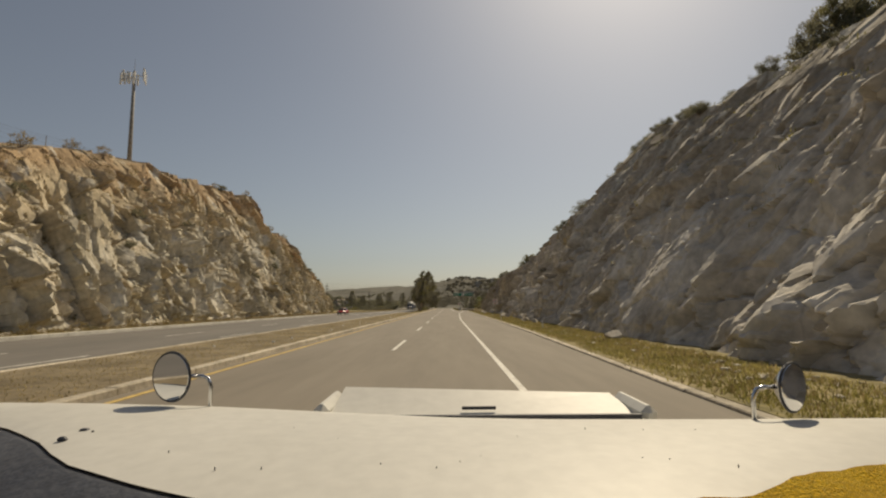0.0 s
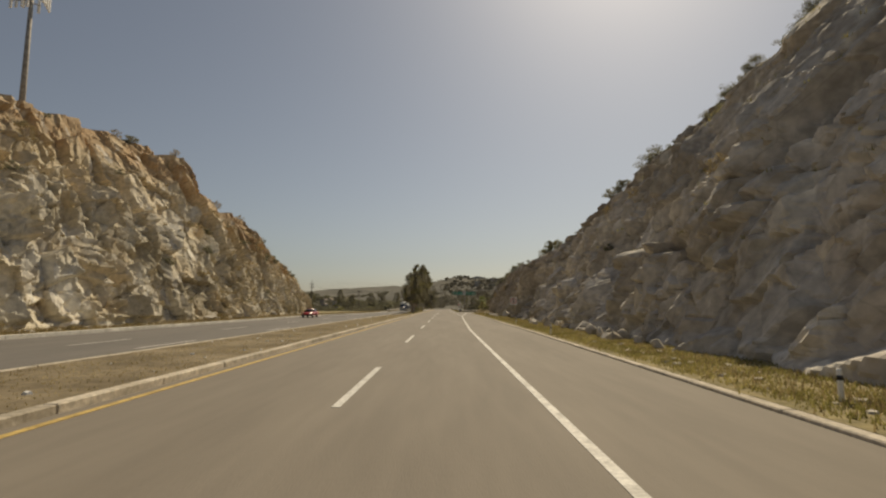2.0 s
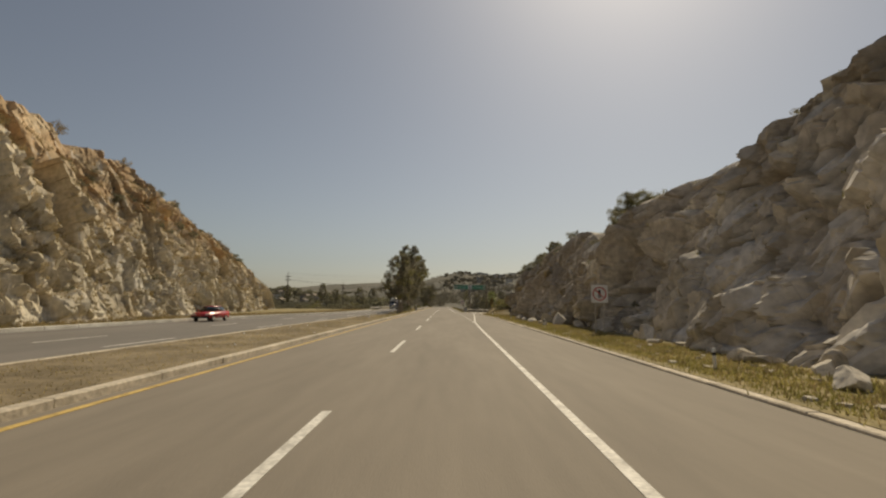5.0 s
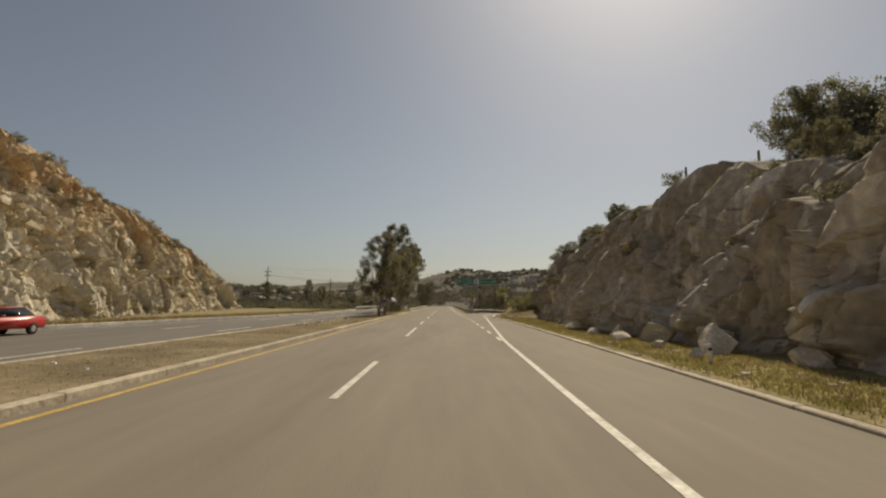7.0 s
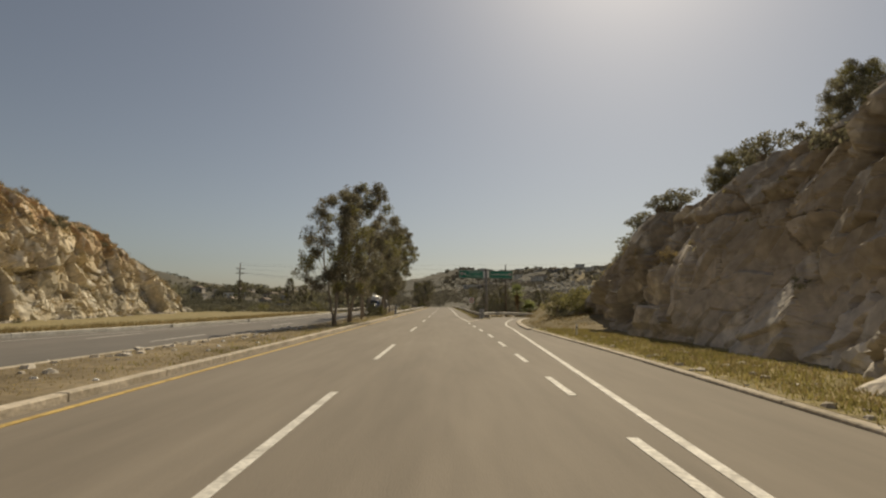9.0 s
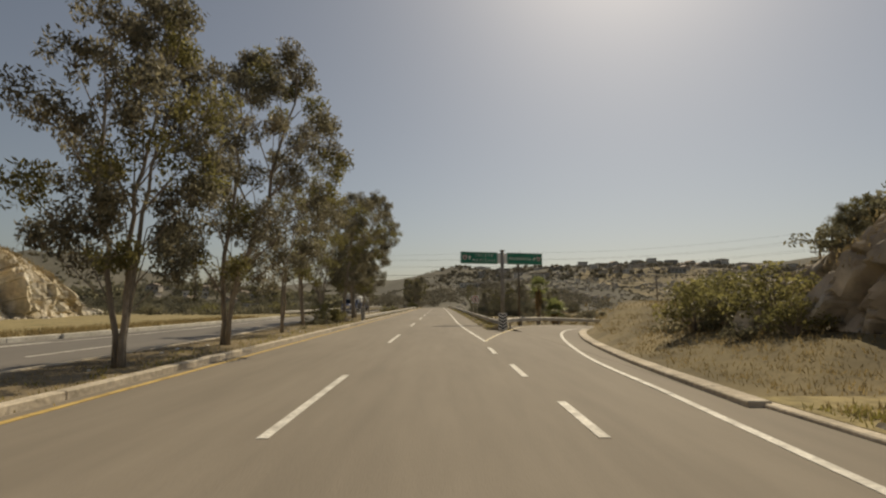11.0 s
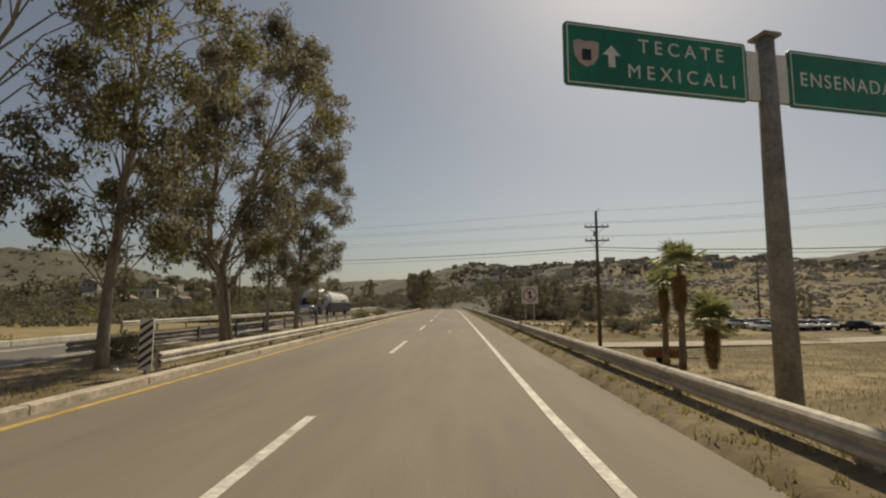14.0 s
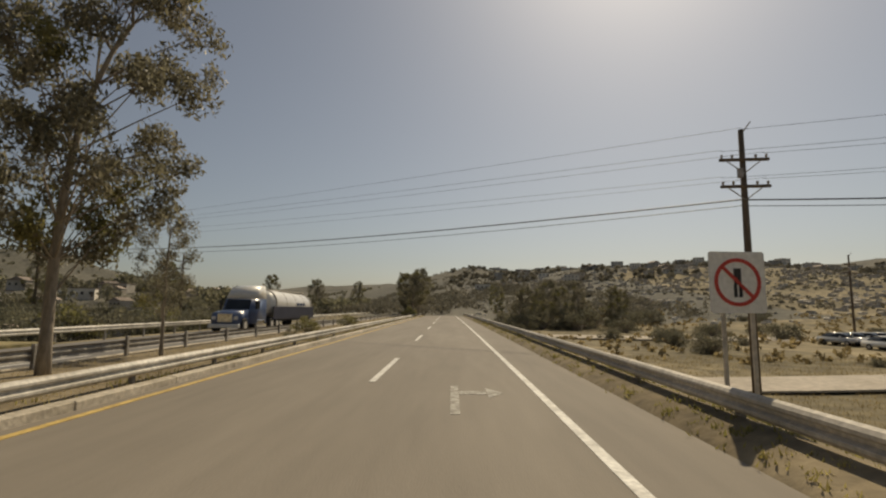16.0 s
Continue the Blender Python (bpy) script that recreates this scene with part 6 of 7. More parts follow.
# ---- houses of the valley and the hills ----
def house(seed, w, d, h, roof):
    rng = random.Random(seed)
    s = thing("house", "small plastered hillside house with dark windows and a %s roof" % roof, "house", "hillside houses")
    part("wall", box_bm(-w / 2, w / 2, -d / 2, d / 2, -1.5, h), M["plaster"], s)
    if roof == "flat":
        bm = box_bm(-w / 2 - 0.25, w / 2 + 0.25, -d / 2 - 0.25, d / 2 + 0.25, h, h + 0.22)
    else:
        bm = plate(bmesh.new(), [(-w / 2 - 0.4, h), (w / 2 + 0.4, h), (0, h + 0.22 * w)], -d / 2 - 0.4, d / 2 + 0.4)
    part("roof", bm, M["roofing"], s)
    cols = max(2, int(w // 2.6))
    for fl in range(max(1, int(h // 2.7))):
        for k in range(cols):
            x = -w / 2 + (k + 0.5) * w / cols
            win = part("window", box_bm(x - 0.5, x + 0.5, -d / 2 - 0.03, -d / 2 + 0.05, 0.9 + 2.7 * fl, 2.0 + 2.7 * fl), M["dark_glass"], s)
            part("sill", box_bm(x - 0.6, x + 0.6, -d / 2 - 0.1, -d / 2 + 0.02, 0.8 + 2.7 * fl, 0.89 + 2.7 * fl), M["plaster"], win)
    part("door", box_bm(w / 2 - 1.3, w / 2 - 0.4, -d / 2 - 0.04, -d / 2 + 0.03, 0, 2.05), M["pole_wood"], s)
    return s


HOUSES = [house(1, 9, 7, 3.0, "flat"), house(2, 11, 8, 5.6, "flat"), house(3, 8, 7, 3.0, "pitched"), house(4, 14, 8, 3.2, "flat")]
hr = random.Random(12)
spots = [(x, y) for x, y in ((hr.uniform(-5, 330), hr.uniform(400, 600)) for _ in range(190)) if x > 10 + (y - 400) * 0.05 and hr.random() < (y - 380) / 160] + [(hr.uniform(-170, -60), hr.uniform(255, 420)) for _ in range(30)] + [(hr.uniform(-46, -34), hr.uniform(230, 300)) for _ in range(4)] + [(hr.uniform(-108, -58), hr.uniform(285, 375)) for _ in range(20)]
spots += [(-52, 272), (-60, 279), (-67, 270), (-73, 285), (-81, 276), (-88, 290), (-96, 281), (-104, 294), (-64, 296), (-78, 302), (-112, 286), (-56, 292), (-92, 306), (-120, 300), (-46, 286)]
for k, (x, y) in enumerate(spots):
    kind_no = 2 if x < 0 and k % 4 == 1 else k % 4        # no two-storey house in the left valley
    size = hr.uniform(0.42, 0.72) if y > 320 else hr.uniform(0.32, 0.5)
    m = pose(x, y, hill(x, y) - 0.2, 0, 0, hr.uniform(-35, 35)) @ Matrix.Diagonal((size, size, size, 1))
    if k < 4:
        HOUSES[k].matrix_basis = m
    else:
        copy_thing(HOUSES[kind_no], m).scale = (size, size, size)


# ---- warehouse beyond the exit ramp ----
def warehouse(x0, x1, y0, y1, eave, ridge):
    z = min(hill(x, y) for x in (x0, x1) for y in (y0, y1)) - 0.4
    mid = (x0 + x1) / 2
    s = thing("warehouse", "grey sheet-metal warehouse with a pale gabled roof", "warehouse")
    part("wall", plate(bmesh.new(), [(x0, z), (x1, z), (x1, eave), (mid, ridge), (x0, eave)], y0, y1), M["sheet_wall"], s)
    for side in (-1, 1):
        edge = mid + side * ((x1 - x0) / 2 + 0.5)
        low = eave - 0.5 * (ridge - eave) / (mid - x0)
        part("roof", plate(bmesh.new(), [(mid, ridge + 0.04), (edge, low + 0.04), (edge, low + 0.3), (mid, ridge + 0.3)][::side], y0 - 0.6, y1 + 0.6), M["sheet_roof"], s, "pale sheet-metal roof slope")
    part("gate", box_bm(mid - 2.0, mid + 2.0, y0 - 0.06, y0 + 0.05, z, z + 4.0), M["post_steel"], s, "wide steel gate")
    for k in range(int((x1 - x0) / 1.6) + 1):              # standing ribs of the wall's sheets
        x = x0 + 0.1 + k * 1.6
        if abs(x - mid) > 2.1:
            part("rib", box_bm(x - 0.04, x + 0.04, y0 - 0.05, y0 + 0.02, z, eave + (ridge - eave) * (1 - abs(x - mid) / (mid - x0 + 0.01)) - 0.1), M["sheet_wall"], s)
    return s


M["sheet_wall"] = material("sheet_wall", [(0.35, (0.2, 0.2, 0.2)), (0.7, (0.3, 0.3, 0.3))], scale=0.5, rough=0.6, bump=0.1, fine=0.15, stretch=(1, 1, 0.2))
M["sheet_roof"] = material("sheet_roof", [(0.35, (0.18, 0.176, 0.165)), (0.7, (0.26, 0.253, 0.24))], scale=0.4, rough=0.85, bump=0.1, fine=0.15)
warehouse(70.5, 94.5, 233, 240, 4.2, 6.8)


# ---- scrub and stones of the hills, far off ----
def scatter(name, spots, radius, mat, label, seed, per=10, leaf=1.0):
    rng = np.random.default_rng(seed)
    ob = leaves(name, spots, per, (radius, radius, radius * 0.7), radius * leaf, radius * leaf * 0.7, mat, rng)
    return tagged(ob, label, "scrub", kind="stuff")


def hill_spots(n, x0, x1, y0, y1, seed, up):
    q = random.Random(seed)
    out = []
    while len(out) < n:
        x, y = q.uniform(x0, x1), q.uniform(y0, y1)
        if noise.noise(Vector((x * 0.03, y * 0.03, seed))) > -0.12:
            out.append((x, y, hill(x, y) + up))
    return out


scatter("hill_scrub", hill_spots(5200, -20, 420, 310, 620, 1, 0.2), 0.8, M["hill_brush"], "dark scrub scattered over the hillside", 51, 9)
scatter("hill_scrub", hill_spots(700, 0, 420, 430, 620, 7, 1.0), 1.7, M["hill_brush"], "dark trees scattered over the hillside", 54, 26)
scatter("valley_scrub", hill_spots(900, 12, 150, 225, 340, 2, 0.15), 0.5, M["dry_grass"], "dry low scrub on the valley floor", 52)
scatter("left_scrub", hill_spots(420, -95, -27, 203, 268, 9, 1.0), 1.7, M["sage"], "dense dark brush beyond the far guard rail", 56, 170, 0.2)
scatter("left_scrub", hill_spots(260, -170, -40, 262, 400, 8, 0.8), 2.4, M["sage"], "dark trees and brush of the left valley", 55, 110, 0.28)
scatter("left_trees", hill_spots(130, -200, -26, 258, 420, 18, 1.6), 3.2, M["shrub_leaf"], "dark trees between the houses of the left valley", 58, 170, 0.3)
scatter("left_scrub", hill_spots(700, -420, -60, 330, 640, 3, 0.3), 1.8, M["sage"], "dark scrub on the far left slopes", 53)


def stones(name, spots, size, mat, label, seed):
    q = random.Random(seed)
    verts, faces = [], []
    for x, y, z in spots:
        s, o = size * q.uniform(0.4, 1.5), len(verts)
        a = q.uniform(0, 6.28)
        for k in range(5):
            verts.append((x + s * math.cos(a + 1.257 * k) * q.uniform(0.8, 1.2), y + s * math.sin(a + 1.257 * k) * q.uniform(0.8, 1.2), z - 0.3 * s))
        for k in range(5):
            verts.append((x + 0.6 * s * math.cos(a + 1.257 * k + 0.3), y + 0.6 * s * math.sin(a + 1.257 * k + 0.3), z + s * q.uniform(0.25, 0.5)))
        for k in range(5):
            faces.append((o + k, o + (k + 1) % 5, o + 5 + (k + 1) % 5, o + 5 + k))
        faces.append((o + 5, o + 6, o + 7, o + 8, o + 9))
    return tagged(mesh_object(name, verts, faces, mat), label, "stones", kind="stuff")


scatter("slope_brush", hill_spots(900, -90, 60, 306, 430, 21, 0.7), 1.7, M["hill_brush"], "dense brush and low trees beyond the end of the road", 59, 60, 0.3)
stones("hill_stones", hill_spots(4600, 5, 420, 290, 600, 4, -0.1), 0.8, M["boulder"], "pale granite boulders strewn over the hillside", 61)
stones("hill_stones", hill_spots(1500, 20, 330, 300, 470, 14, -0.1), 1.5, M["pale_track"], "pale bare patches and rubble on the lower slope", 66)
stones("verge_stones", [(g.uniform(6.2, 8.6), y, 0.06) for y in (g.uniform(5, 140) for _ in range(420))], 0.13, M["boulder"], "small pale stones on the verge", 62)
stones("left_foot_stones", [(left_base(y) + g.uniform(-0.3, 1.6), y, 0.0) for y in (g.uniform(10, 190) for _ in range(420))], 0.3, M["boulder"], "rubble at the foot of the left cut", 63)
stones("median_rubble", [(-9.4 + g.uniform(-0.8, 0.8), y, 0.03) for y in (g.uniform(120, 143) for _ in range(60))], 0.16, M["boulder"], "broken kerb rubble on the median", 64)
stones("median_litter", [(-8.6 + g.uniform(-2.0, 2.0), y, 0.04) for y in (g.uniform(20, 180) for _ in range(70))], 0.07, M["sign_white"], "scraps of pale litter on the median", 65)
tagged(ribbon("valley_road", [(9, 213.5, -2.25), (22, 215.5, -2.3), (40, 220, -2.3), (70, 232, -2.3)], 5.0, 0.14, M["pale_track"], 0.1), "pale concrete road on the valley floor", "road", kind="structure")
tagged(ribbon("valley_track", [(12, 262, -2.3), (40, 258, -2.3), (75, 262, -2.3), (120, 275, -2.0)], 9.0, 0.14, M["pale_track"], 0.1), "bare pale track across the valley floor", "road", kind="structure")


# ---- vehicles ----
M["navy_paint"] = material("navy_paint", [(0.3, (0.012, 0.014, 0.03)), (0.7, (0.03, 0.032, 0.06))], scale=1, rough=0.4, bump=0, fine=0.08)


def wheel(parent, x, y, r, w):
    v, f = tube([(x - w / 2, y, r), (x - w / 2 + 0.03, y, r), (x + w / 2 - 0.03, y, r), (x + w / 2, y, r)], [r * 0.9, r, r, r * 0.9], 20)
    wh = mesh_object("wheel", v, f, M["tyre"], parent)
    sgn = 1 if x > 0 else -1
    v, f = tube([(x + sgn * (w / 2 - 0.02), y, r), (x + sgn * (w / 2 + 0.015), y, r)], [r * 0.6, r * 0.5], 16)
    mesh_object("rim", v, f, M["galvanized"], wh, "grey steel rim")


def extrude_side(outline, w, inset=0.0, z_in=1.0):
    """A body from its side outline (y, z), w wide, narrowing by inset above z_in."""
    bm = bmesh.new()
    rows = []
    for s in (-1, 1):
        rows.append([bm.verts.new((s * (w / 2 - inset * max(0, z - z_in)), y, z)) for y, z in outline])
    bm.faces.new(rows[0]), bm.faces.new(rows[1][::-1])
    for i in range(len(outline)):
        j = (i + 1) % len(outline)
        bm.faces.new((rows[0][j], rows[0][i], rows[1][i], rows[1][j]))
    bmesh.ops.recalc_face_normals(bm, faces=bm.faces)
    bmesh.ops.bevel(bm, geom=bm.edges[:], offset=0.05, segments=2, affect="EDGES", clamp_overlap=True)
    return bm


def sedan(label, paint, group):
    """A saloon car facing -y."""
    s = thing("car", label, "car", group)
    part("body", extrude_side([(-2.15, 0.35), (-2.2, 0.6), (-2.05, 0.78), (-1.0, 0.92), (1.35, 0.98), (2.1, 0.95), (2.2, 0.7), (2.15, 0.32)], 1.72, 0.06, 0.6), paint, s, "", True)
    part("cabin", extrude_side([(-1.05, 0.9), (-0.35, 1.38), (0.7, 1.43), (1.2, 1.32), (1.7, 0.95)], 1.5, 0.28, 0.9), M["dark_glass"], s, "dark windows", True)
    part("roof", extrude_side([(-0.32, 1.36), (-0.25, 1.42), (0.7, 1.46), (1.15, 1.36), (0.7, 1.4)], 1.2, 0.0), paint, s, "", True)
    for y in (-1.35, 1.32):
        for x in (-0.78, 0.78):
            wheel(s, x, y, 0.31, 0.2)
    for x in (-0.62, 0.62):
        part("headlight", box_bm(x - 0.18, x + 0.18, -2.2, -2.1, 0.62, 0.74, bevel=0.02), M["lamp_lens"], s, "clear headlight")
        part("tail_light", box_bm(x - 0.16, x + 0.16, 2.1, 2.2, 0.68, 0.84, bevel=0.02), M["sign_red"], s, "red tail light")
        part("side_mirror", box_bm(x * 1.52 - 0.09, x * 1.52 + 0.09, -0.75, -0.62, 0.95, 1.08, bevel=0.03), paint, s)
    part("bumper", box_bm(-0.84, 0.84, -2.24, -2.14, 0.34, 0.52, bevel=0.03), M["sign_black"], s, "dark grille and bumper")
    return s


red = sedan("shiny red saloon car on the opposite carriageway", M["red_paint"], "")
red.matrix_basis = pose(-22.4, 110.4, -0.2, 0, 0, 0)
parked = sedan("parked car in the valley lot, sun glinting on it", M["car_paint"], "parked cars in the lot")
parked.matrix_basis = pose(44.5, 240, hill(44.5, 240) - 0.1, 0, 0, 15)
for k in range(1, 12):
    x = 44.5 + (k % 6) * 1.95
    y = 240 + 0.45 * (k % 6) + (6.5 if k > 5 else 0)
    copy_thing(parked, pose(x, y, hill(x, y) - 0.1, 0, 0, 12 + hr.uniform(-9, 9)))
for x, y in ((52.0, 222.0), (66, 262), (70, 264)):
    copy_thing(parked, pose(x, y, hill(x, y) - 0.1, 0, 0, 60 + hr.uniform(-8, 8)))


M["rust_paint"] = material("rust_paint", [(0.35, (0.16, 0.06, 0.03)), (0.7, (0.3, 0.13, 0.06))], scale=2.0, rough=0.85, bump=0.3, fine=0.3)
cart = thing("trailer", "low rust-brown flat trailer beside the valley road", "trailer", at=pose(14.0, 200.0, drop(14.0, 200.0), 0, 0, 78))
part("bed", box_bm(-0.75, 0.75, -1.2, 1.2, 0.5, 0.62, bevel=0.02), M["rust_paint"], cart)
for x in (-0.72, 0.72):
    part("side_board", box_bm(x - 0.03, x + 0.03, -1.2, 1.2, 0.62, 0.95, bevel=0.01), M["rust_paint"], cart)
    wheel(cart, x * 1.15, 0.1, 0.3, 0.16)
part("tailboard", box_bm(-0.69, 0.69, 1.14, 1.2, 0.62, 0.95, bevel=0.01), M["rust_paint"], cart)
part("drawbar", box_bm(-0.05, 0.05, -2.1, -1.2, 0.42, 0.52, bevel=0.01), M["post_steel"], cart, "dark steel drawbar")
dark_car = sedan("dark car standing near the rows of parked cars", M["navy_paint"], "")
dark_car.matrix_basis = pose(42.0, 211.5, drop(42.0, 211.5) - 0.03, 0, 0, 75)
for x, y, turn in ((56.5, 238.5, 40), (58.8, 241.0, 25)):
    copy_thing(dark_car, pose(x, y, hill(x, y) - 0.1, 0, 0, turn))


def tanker(at):
    """A tractor with a long tank trailer, facing -y."""
    s = thing("tanker_truck", "blue and white tractor with a white tank trailer striped dark blue", "truck", at=at)
    part("hood", extrude_side([(-1.95, 0.6), (-2.0, 1.0), (-1.9, 1.45), (-0.1, 1.72), (0.0, 0.6)], 2.1, 0.1, 1.0), M["blue_paint"], s, "blue bonnet", True)
    part("cab", extrude_side([(0.0, 0.6), (0.0, 1.75), (0.5, 2.55), (3.0, 2.7), (3.0, 0.6)], 2.35, 0.05, 1.7), M["blue_paint"], s, "blue cab", True)
    part("sleeper_top", extrude_side([(0.45, 2.5), (1.3, 3.45), (2.9, 3.65), (3.0, 3.6), (3.0, 2.5)], 2.3, 0.12, 2.6), M["white_body"], s, "white roof fairing", True)
    part("windscreen", plate(bmesh.new(), [(-0.98, 0), (0.98, 0), (0.92, 0.86), (-0.92, 0.86)], -0.02, 0.02), M["dark_glass"], s, "dark windscreen").matrix_basis = pose(0, -0.02, 1.72, -32, 0, 0)
    for x in (-1, 1):
        part("side_window", box_bm(x * 1.17 - 0.02, x * 1.17 + 0.02, 0.65, 1.5, 1.75, 2.35, bevel=0.01), M["dark_glass"], s)
        part("headlight", box_bm(x * 0.82 - 0.16, x * 0.82 + 0.16, -2.02, -1.9, 0.95, 1.2, bevel=0.03), M["lamp_lens"], s, "clear headlight")
        part("mirror", box_bm(x * 1.42 - 0.1, x * 1.42 + 0.1, 0.25, 0.35, 1.7, 2.4, bevel=0.03), M["sign_black"], s)
        v, f = tube([(x * 0.85, 3.15, 0.8), (x * 0.85, 3.15, 3.3)], [0.08, 0.08], 10)
        mesh_object("exhaust_stack", v, f, M["chrome"], s, "chrome exhaust", True)
        part("fuel_tank", box_bm(x * 1.0 - 0.22, x * 1.0 + 0.22, 1.0, 2.6, 0.45, 0.98, bevel=0.12), M["chrome"], s, "polished fuel tank")
    grille = part("grille", box_bm(-0.55, 0.55, -2.03, -1.92, 0.75, 1.4, bevel=0.03), M["chrome"], s, "chrome grille")
    for k in range(7):
        part("slat", box_bm(-0.5, 0.5, -2.045, -2.03, 0.8 + 0.085 * k, 0.84 + 0.085 * k), M["sign_black"], grille)
    part("bumper", box_bm(-1.15, 1.15, -2.2, -1.95, 0.35, 0.65, bevel=0.05), M["white_body"], s)
    part("chassis", box_bm(-0.45, 0.45, -1.5, 17.2, 0.62, 0.9), M["sign_black"], s, "dark chassis rails")
    ys = np.linspace(4.0, 16.6, 9)
    v, f = tube([(0, y, 2.25 - 0.25 * (k / 8)) for k, y in enumerate(ys)], [0.95, 1.2, 1.22, 1.22, 1.22, 1.22, 1.22, 1.2, 0.95], 24)
    mesh_object("tank", v, f, M["white_body"], s, "white cylindrical tank", True)
    for k in range(5):
        y = 5.2 + 2.6 * k
        v, f = tube([(0, y, 2.25 - 0.25 * (y - 4) / 12.6), (0, y + 0.08, 2.25 - 0.25 * (y - 4) / 12.6)], [1.24, 1.24], 24)
        mesh_object("tank_band", v, f, M["galvanized"], s, "", True)
    for x in (-1, 1):
        part("side_skirt", box_bm(x * 1.23 - 0.02, x * 1.23 + 0.02, 4.4, 16.2, 0.85, 1.95, bevel=0.01), M["navy_paint"], s, "dark navy side skirt")
        for k in range(3):
            part("letter_bar", box_bm(x * 1.24 - 0.01, x * 1.24 + 0.01, 10.6 + 0.9 * k, 11.3 + 0.9 * k, 2.05, 2.3), M["blue_paint"], s, "blue bar of lettering")
    part("walkway", box_bm(-0.35, 0.35, 5.5, 15.5, 3.36, 3.44), M["galvanized"], s, "", False)
    for y, r in ((-1.1, 0.52), (4.3, 0.5), (5.5, 0.5), (13.9, 0.5), (15.1, 0.5)):
        for x in (-1.02, 1.02):
            wheel(s, x, y, r, 0.34)
    return s


tanker(pose(-16.4, 226.0, -0.2, 0, 0, -1))


# ---- the white van that the drive starts in, without its windscreen ----
van = thing("camper_van", "old white van with round mirrors on its flat bonnet", "van", at=pose(0.41, -0.81, 0, 0, 0, 0.5))
HZ = 1.325
M["van_white"] = material("van_white", [(0.3, (0.6, 0.59, 0.548)), (0.7, (0.68, 0.67, 0.63))], scale=0.8, rough=0.5, bump=0.02, fine=0.05, fine_scale=25)
M["van_white"].node_tree.nodes["Principled BSDF"].inputs["Specular IOR Level"].default_value = 0.3
M["cowl_dark"] = material("cowl_dark", [(0.3, (0.035, 0.04, 0.055)), (0.7, (0.07, 0.075, 0.09))], scale=3, rough=0.6, bump=0.2, fine=0.2)
M["towel"] = material("towel", [(0.3, (0.72, 0.42, 0.0)), (0.7, (0.88, 0.56, 0.005))], scale=30, rough=0.95, bump=1.0, bump_scale=160, fine=0.3, fine_scale=220)
M["mirror_glass"] = material("mirror_glass", [(0.3, (0.85, 0.86, 0.88)), (0.7, (0.9, 0.9, 0.9))], scale=1, rough=0.02, metal=1.0, bump=0, fine=0.0)
# bonnet: a gently crowned sheet between its rear and front edges
REAR = [(-1.7, 1.6), (-1.25, 1.48), (-1.01, 1.31), (-0.82, 1.13), (-0.56, 0.98), (-0.32, 0.87), (0.05, 0.82), (0.45, 0.86), (0.6, 0.92), (0.86, 1.03), (1.2, 1.2), (1.5, 1.3)]
FRONT = [(-1.7, 1.85), (-1.2, 1.81), (-0.76, 1.74), (-0.32, 1.63), (0.0, 1.55), (0.3, 1.515), (0.8, 1.5), (1.5, 1.5)]
hv, hf = [], []
NC, NR = 28, 14
for r in range(NR + 4):
    for c in range(NC + 1):
        x = -1.5 + 2.85 * c / NC
        a, b = lerp(x, REAR), lerp(x, FRONT)
        f = min(1.0, r / NR)
        over = max(0, r - NR)
        hv.append((x, a + (b - a) * f + 0.012 * over, HZ + 0.012 * math.sin(f * 3.1) - (0.0, 0.006, 0.04, 0.16, 0.5)[over] - 0.02 * max(0, f - 0.8) - 0.02 * max(0, 0.12 - f)))
for r in range(NR + 3):
    for c in range(NC):
        a = r * (NC + 1) + c
        hf.append((a, a + 1, a + NC + 2, a + NC + 1))
bonnet = mesh_object("bonnet", hv, hf, M["van_white"], van, "cream-white bonnet with small chips", True)
chips = random.Random(4)
for k in range(16):
    x, y = chips.uniform(-0.7, 0.75), chips.uniform(1.0, 1.4)
    part("paint_chip", box_bm(x - 0.001, x + 0.001, y - 0.0008, y + 0.0008, HZ, HZ + 0.0123), M["cowl_dark"], bonnet)
for x, y, w in ((-0.935, 1.37, 0.013), (-0.93, 1.285, 0.011), (-0.9, 1.35, 0.006)):
    part("rust_spot", box_bm(x - w, x + w, y - w * 0.8, y + w * 0.8, HZ, HZ + 0.0128, bevel=0.005), M["cowl_dark"], bonnet, "dark rubbed spot")
cv, cf = [], []
for c in range(25):
    x = -1.5 + 2.85 * c / 24
    b = lerp(x, REAR)
    cv += [(x, b + 0.02, HZ - 0.012), (x, b - 0.03, HZ - 0.004), (x, b - 0.16, HZ - 0.05), (x, 0.25, HZ - 0.1), (x, 0.25, HZ - 0.5)]
for c in range(24):
    for k in range(4):
        a = c * 5 + k
        cf.append((a, a + 1, a + 6, a + 5))
mesh_object("cowl", cv, cf, M["cowl_dark"], van, "dark cowl below the windscreen", True)
scoop = new("air_scoop")
scoop.parent = van
tagged(scoop, "raised white air scoop ahead of the bonnet")
bm = bmesh.new()
vs = [bm.verts.new(q) for q in ((-0.37, 1.66, HZ - 0.03), (0.62, 1.6, HZ - 0.035), (0.59, 1.86, HZ + 0.012), (-0.36, 1.92, HZ + 0.03), (-0.36, 1.98, HZ - 0.3), (0.59, 1.92, HZ - 0.3))]
bm.faces.new((vs[0], vs[1], vs[2], vs[3])), bm.faces.new((vs[3], vs[2], vs[5], vs[4])), bm.faces.new((vs[1], vs[0], vs[4], vs[5]))
part("scoop_cover", bm, M["van_white"], scoop)
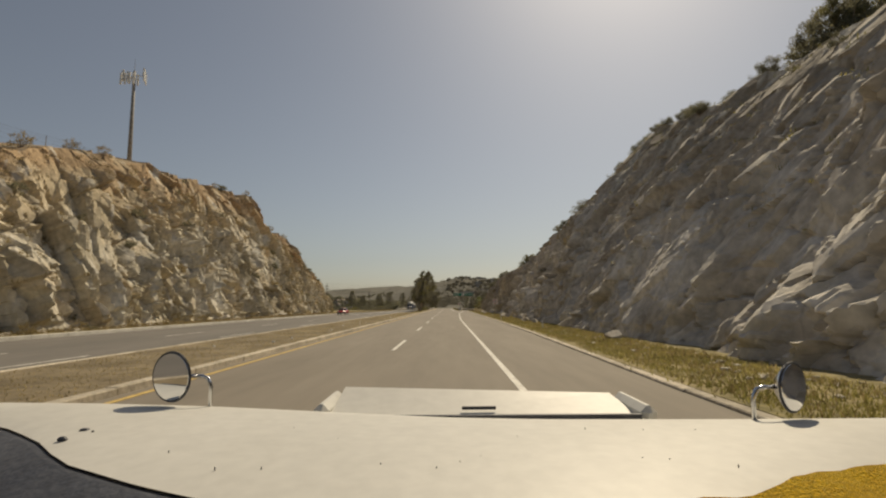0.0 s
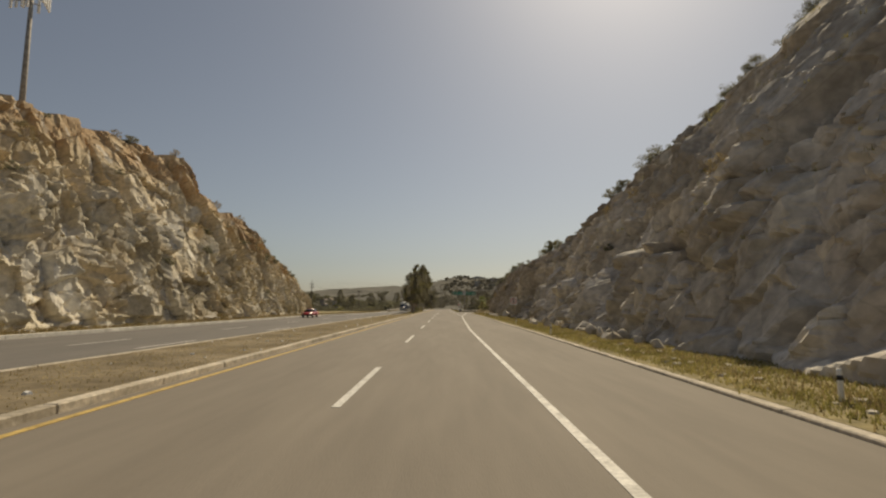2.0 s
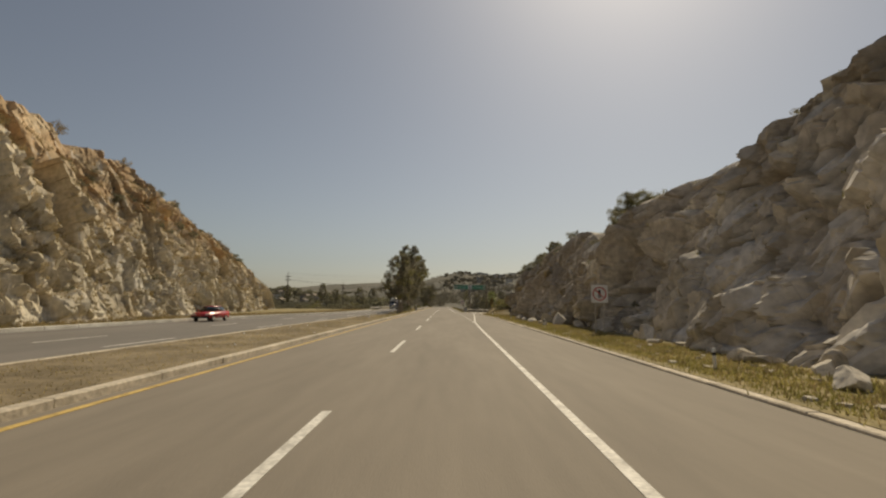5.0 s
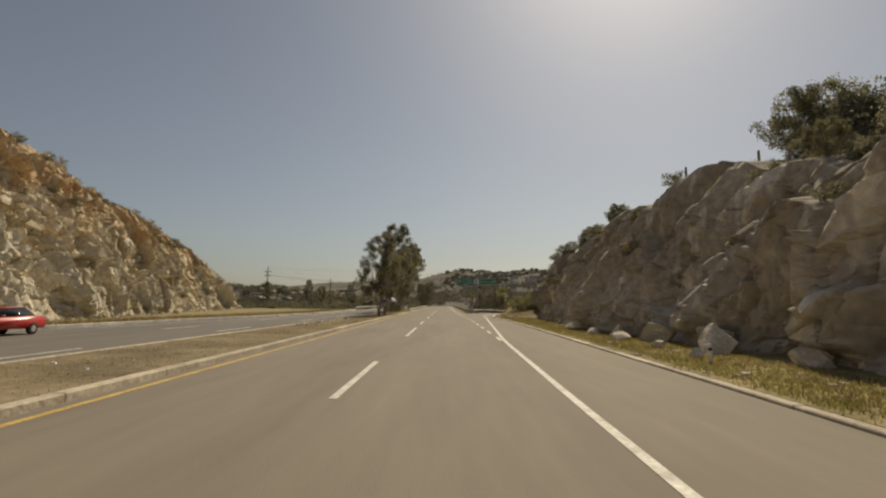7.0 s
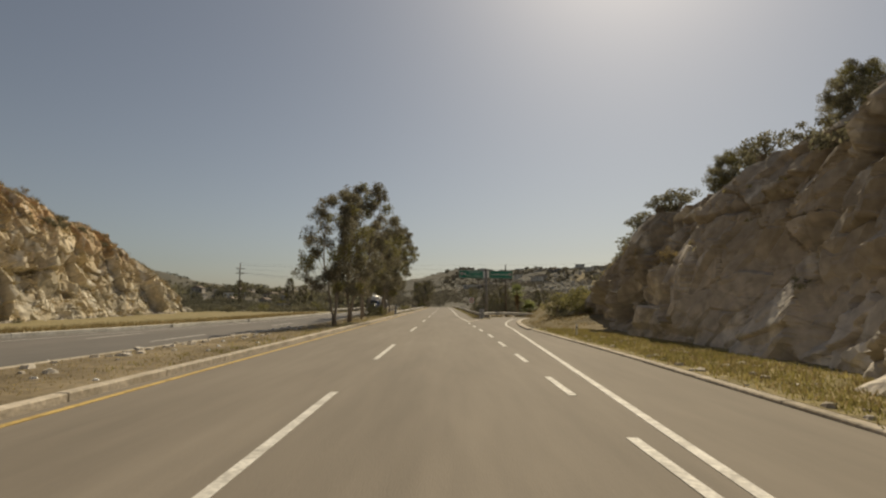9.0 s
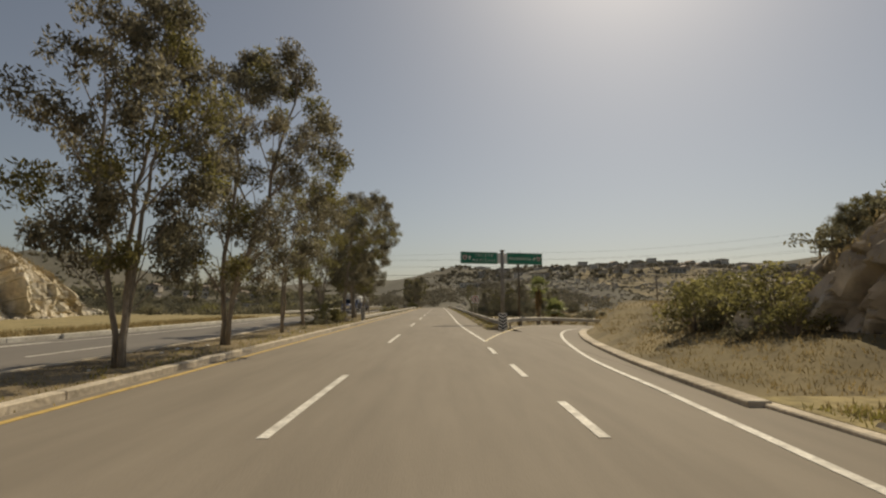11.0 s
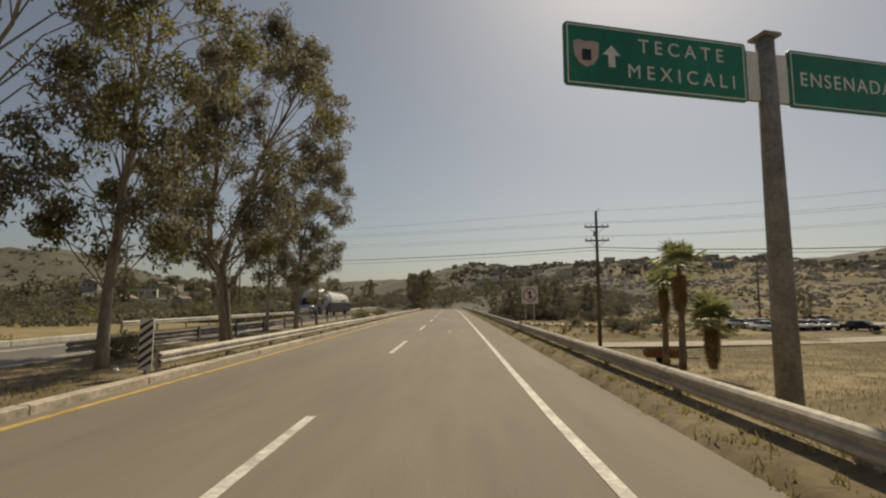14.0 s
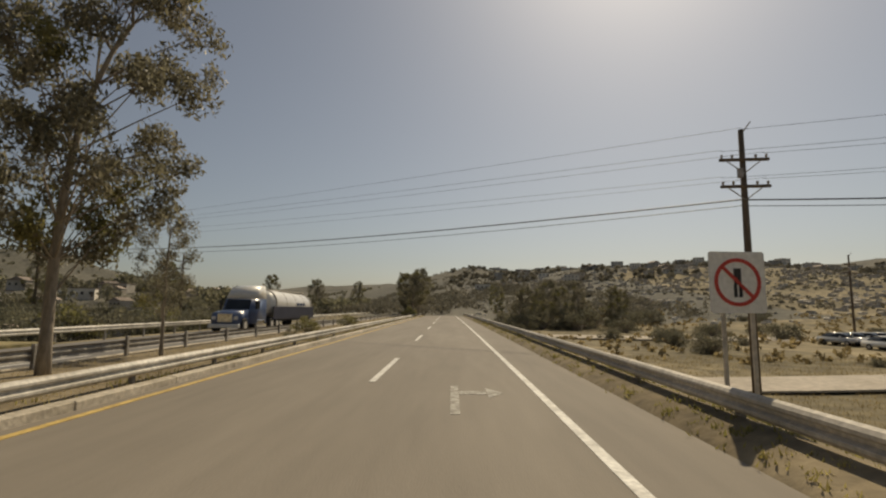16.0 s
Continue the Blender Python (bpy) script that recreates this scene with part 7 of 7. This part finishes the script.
part("scoop_slot", box_bm(0.06, 0.17, 1.7, 1.705, HZ - 0.012, HZ - 0.002), M["cowl_dark"], scoop)
part("scoop_seam", box_bm(-0.34, 0.6, 1.585, 1.6, HZ - 0.05, HZ - 0.006), M["cowl_dark"], scoop)
for x, y in ((-0.39, 1.74), (0.63, 1.68)):
    part("scoop_end", box_bm(x - 0.025, x + 0.025, y - 0.09, y + 0.2, HZ - 0.2, HZ + 0.015, bevel=0.02), M["van_white"], scoop)
for sx, tilt, cx, cy, cz, r in ((-1, 20, -0.905, 1.74, 1.42, 0.083), (1, -30, 0.985, 1.48, 1.413, 0.07)):
    bx = cx - sx * r * 1.55
    mesh_object("mirror_arm", *tube([(bx, cy, HZ - 0.03), (bx, cy, cz - 0.03), (bx + sx * 0.012, cy, cz - 0.005), (bx + sx * 0.03, cy, cz), (cx - sx * r * 0.5, cy + 0.012, cz)], [0.007] * 5, 8), M["chrome"], van, "thin chrome mirror arm", True)
    head = new("mirror_head")
    head.parent, head.matrix_basis = van, pose(cx, cy, cz, 0, 0, -tilt)
    tagged(head, "round mirror with a dark rim")
    v, f = tube([(0, 0.03, 0), (0, 0.0, 0), (0, -0.004, 0)], [r * 0.45, r * 0.97, r], 28)
    mesh_object("shell", v, f, M["chrome"], head, "chrome back shell", True)
    mesh_object("rim", *tube([(0, -0.004, 0), (0, -0.008, 0)], [r * 1.02, r], 28), M["cowl_dark"], head)
    mesh_object("glass", *tube([(0, -0.0085, 0), (0, -0.010, 0)], [r * 0.93, r * 0.92], 28), M["mirror_glass"], head, "mirror glass")
# towel on the dashboard edge
tv, tf = [], []
for i in range(31):
    for k in range(21):
        x = 0.3 + 0.95 * i / 30
        top = 0.828 + (x - 0.41) * 0.47 + 0.005 * math.sin(x * 21)
        y = 0.5 + (top - 0.5) * k / 20
        lift = 0.012 * noise.noise(Vector((x * 9, y * 9, 1.0))) + 0.006 * noise.noise(Vector((x * 70, y * 70, 3.0)))
        tv.append((x, y, HZ + 0.03 + lift - (0.03 if k == 20 or i == 0 else 0.0)))
for i in range(30):
    for k in range(20):
        a = i * 21 + k
        tf.append((a, a + 21, a + 22, a + 1))
tagged(mesh_object("yellow_towel", tv, tf, M["towel"], None, "", True), "bright yellow terry towel lying on the dashboard", "towel").matrix_basis = pose(0.41, -0.81, 0, 0, 0, 0.5)
# the rest of the van: nose, flanks, floor, roof and back, open where the windscreen would be
part("nose", box_bm(-1.3, 1.3, 1.3, 1.52, 0.35, 0.9, bevel=0.06), M["van_white"], van)
part("bumper", box_bm(-1.32, 1.32, 1.54, 1.68, 0.4, 0.62, bevel=0.04), M["galvanized"], van, "grey steel bumper")
for x in (-0.95, 0.95):
    v, f = tube([(x, 1.5, 0.82), (x, 1.57, 0.82), (x, 1.59, 0.82)], [0.13, 0.13, 0.1], 20)
    mesh_object("headlight", v, f, M["lamp_lens"], van, "round headlight", True)
for s in (-1, 1):
    bm = box_bm(s * 1.36 - 0.03, s * 1.36 + 0.03, -5.2, 1.4, 0.4, 1.2, bevel=0.02)
    box(bm, s * 1.36 - 0.03, s * 1.36 + 0.03, -5.2, -0.5, 1.2, 2.5, bevel=0.02)
    part("flank", bm, M["van_white"], van, "")
    for y in (-1.9, -3.4):
        part("side_window", box_bm(s * 1.395 - 0.006, s * 1.395 + 0.006, y - 0.55, y + 0.55, 1.45, 2.1, bevel=0.004), M["dark_glass"], van)
    for y in (0.75, -3.6):
        wheel(van, s * 1.2, y, 0.38, 0.24)
part("roof", box_bm(-1.38, 1.38, -5.2, -0.3, 2.48, 2.56, bevel=0.03), M["van_white"], van)
part("rear_panel", box_bm(-1.36, 1.36, -5.25, -5.18, 0.4, 2.5, bevel=0.02), M["van_white"], van)
part("cabin_floor", box_bm(-1.34, 1.34, -5.2, 0.4, 0.5, 0.56), M["cowl_dark"], van)
part("dashboard", box_bm(-1.3, 1.3, 0.0, 0.3, 0.56, 1.18, bevel=0.04), M["cowl_dark"], van, "dark dashboard")
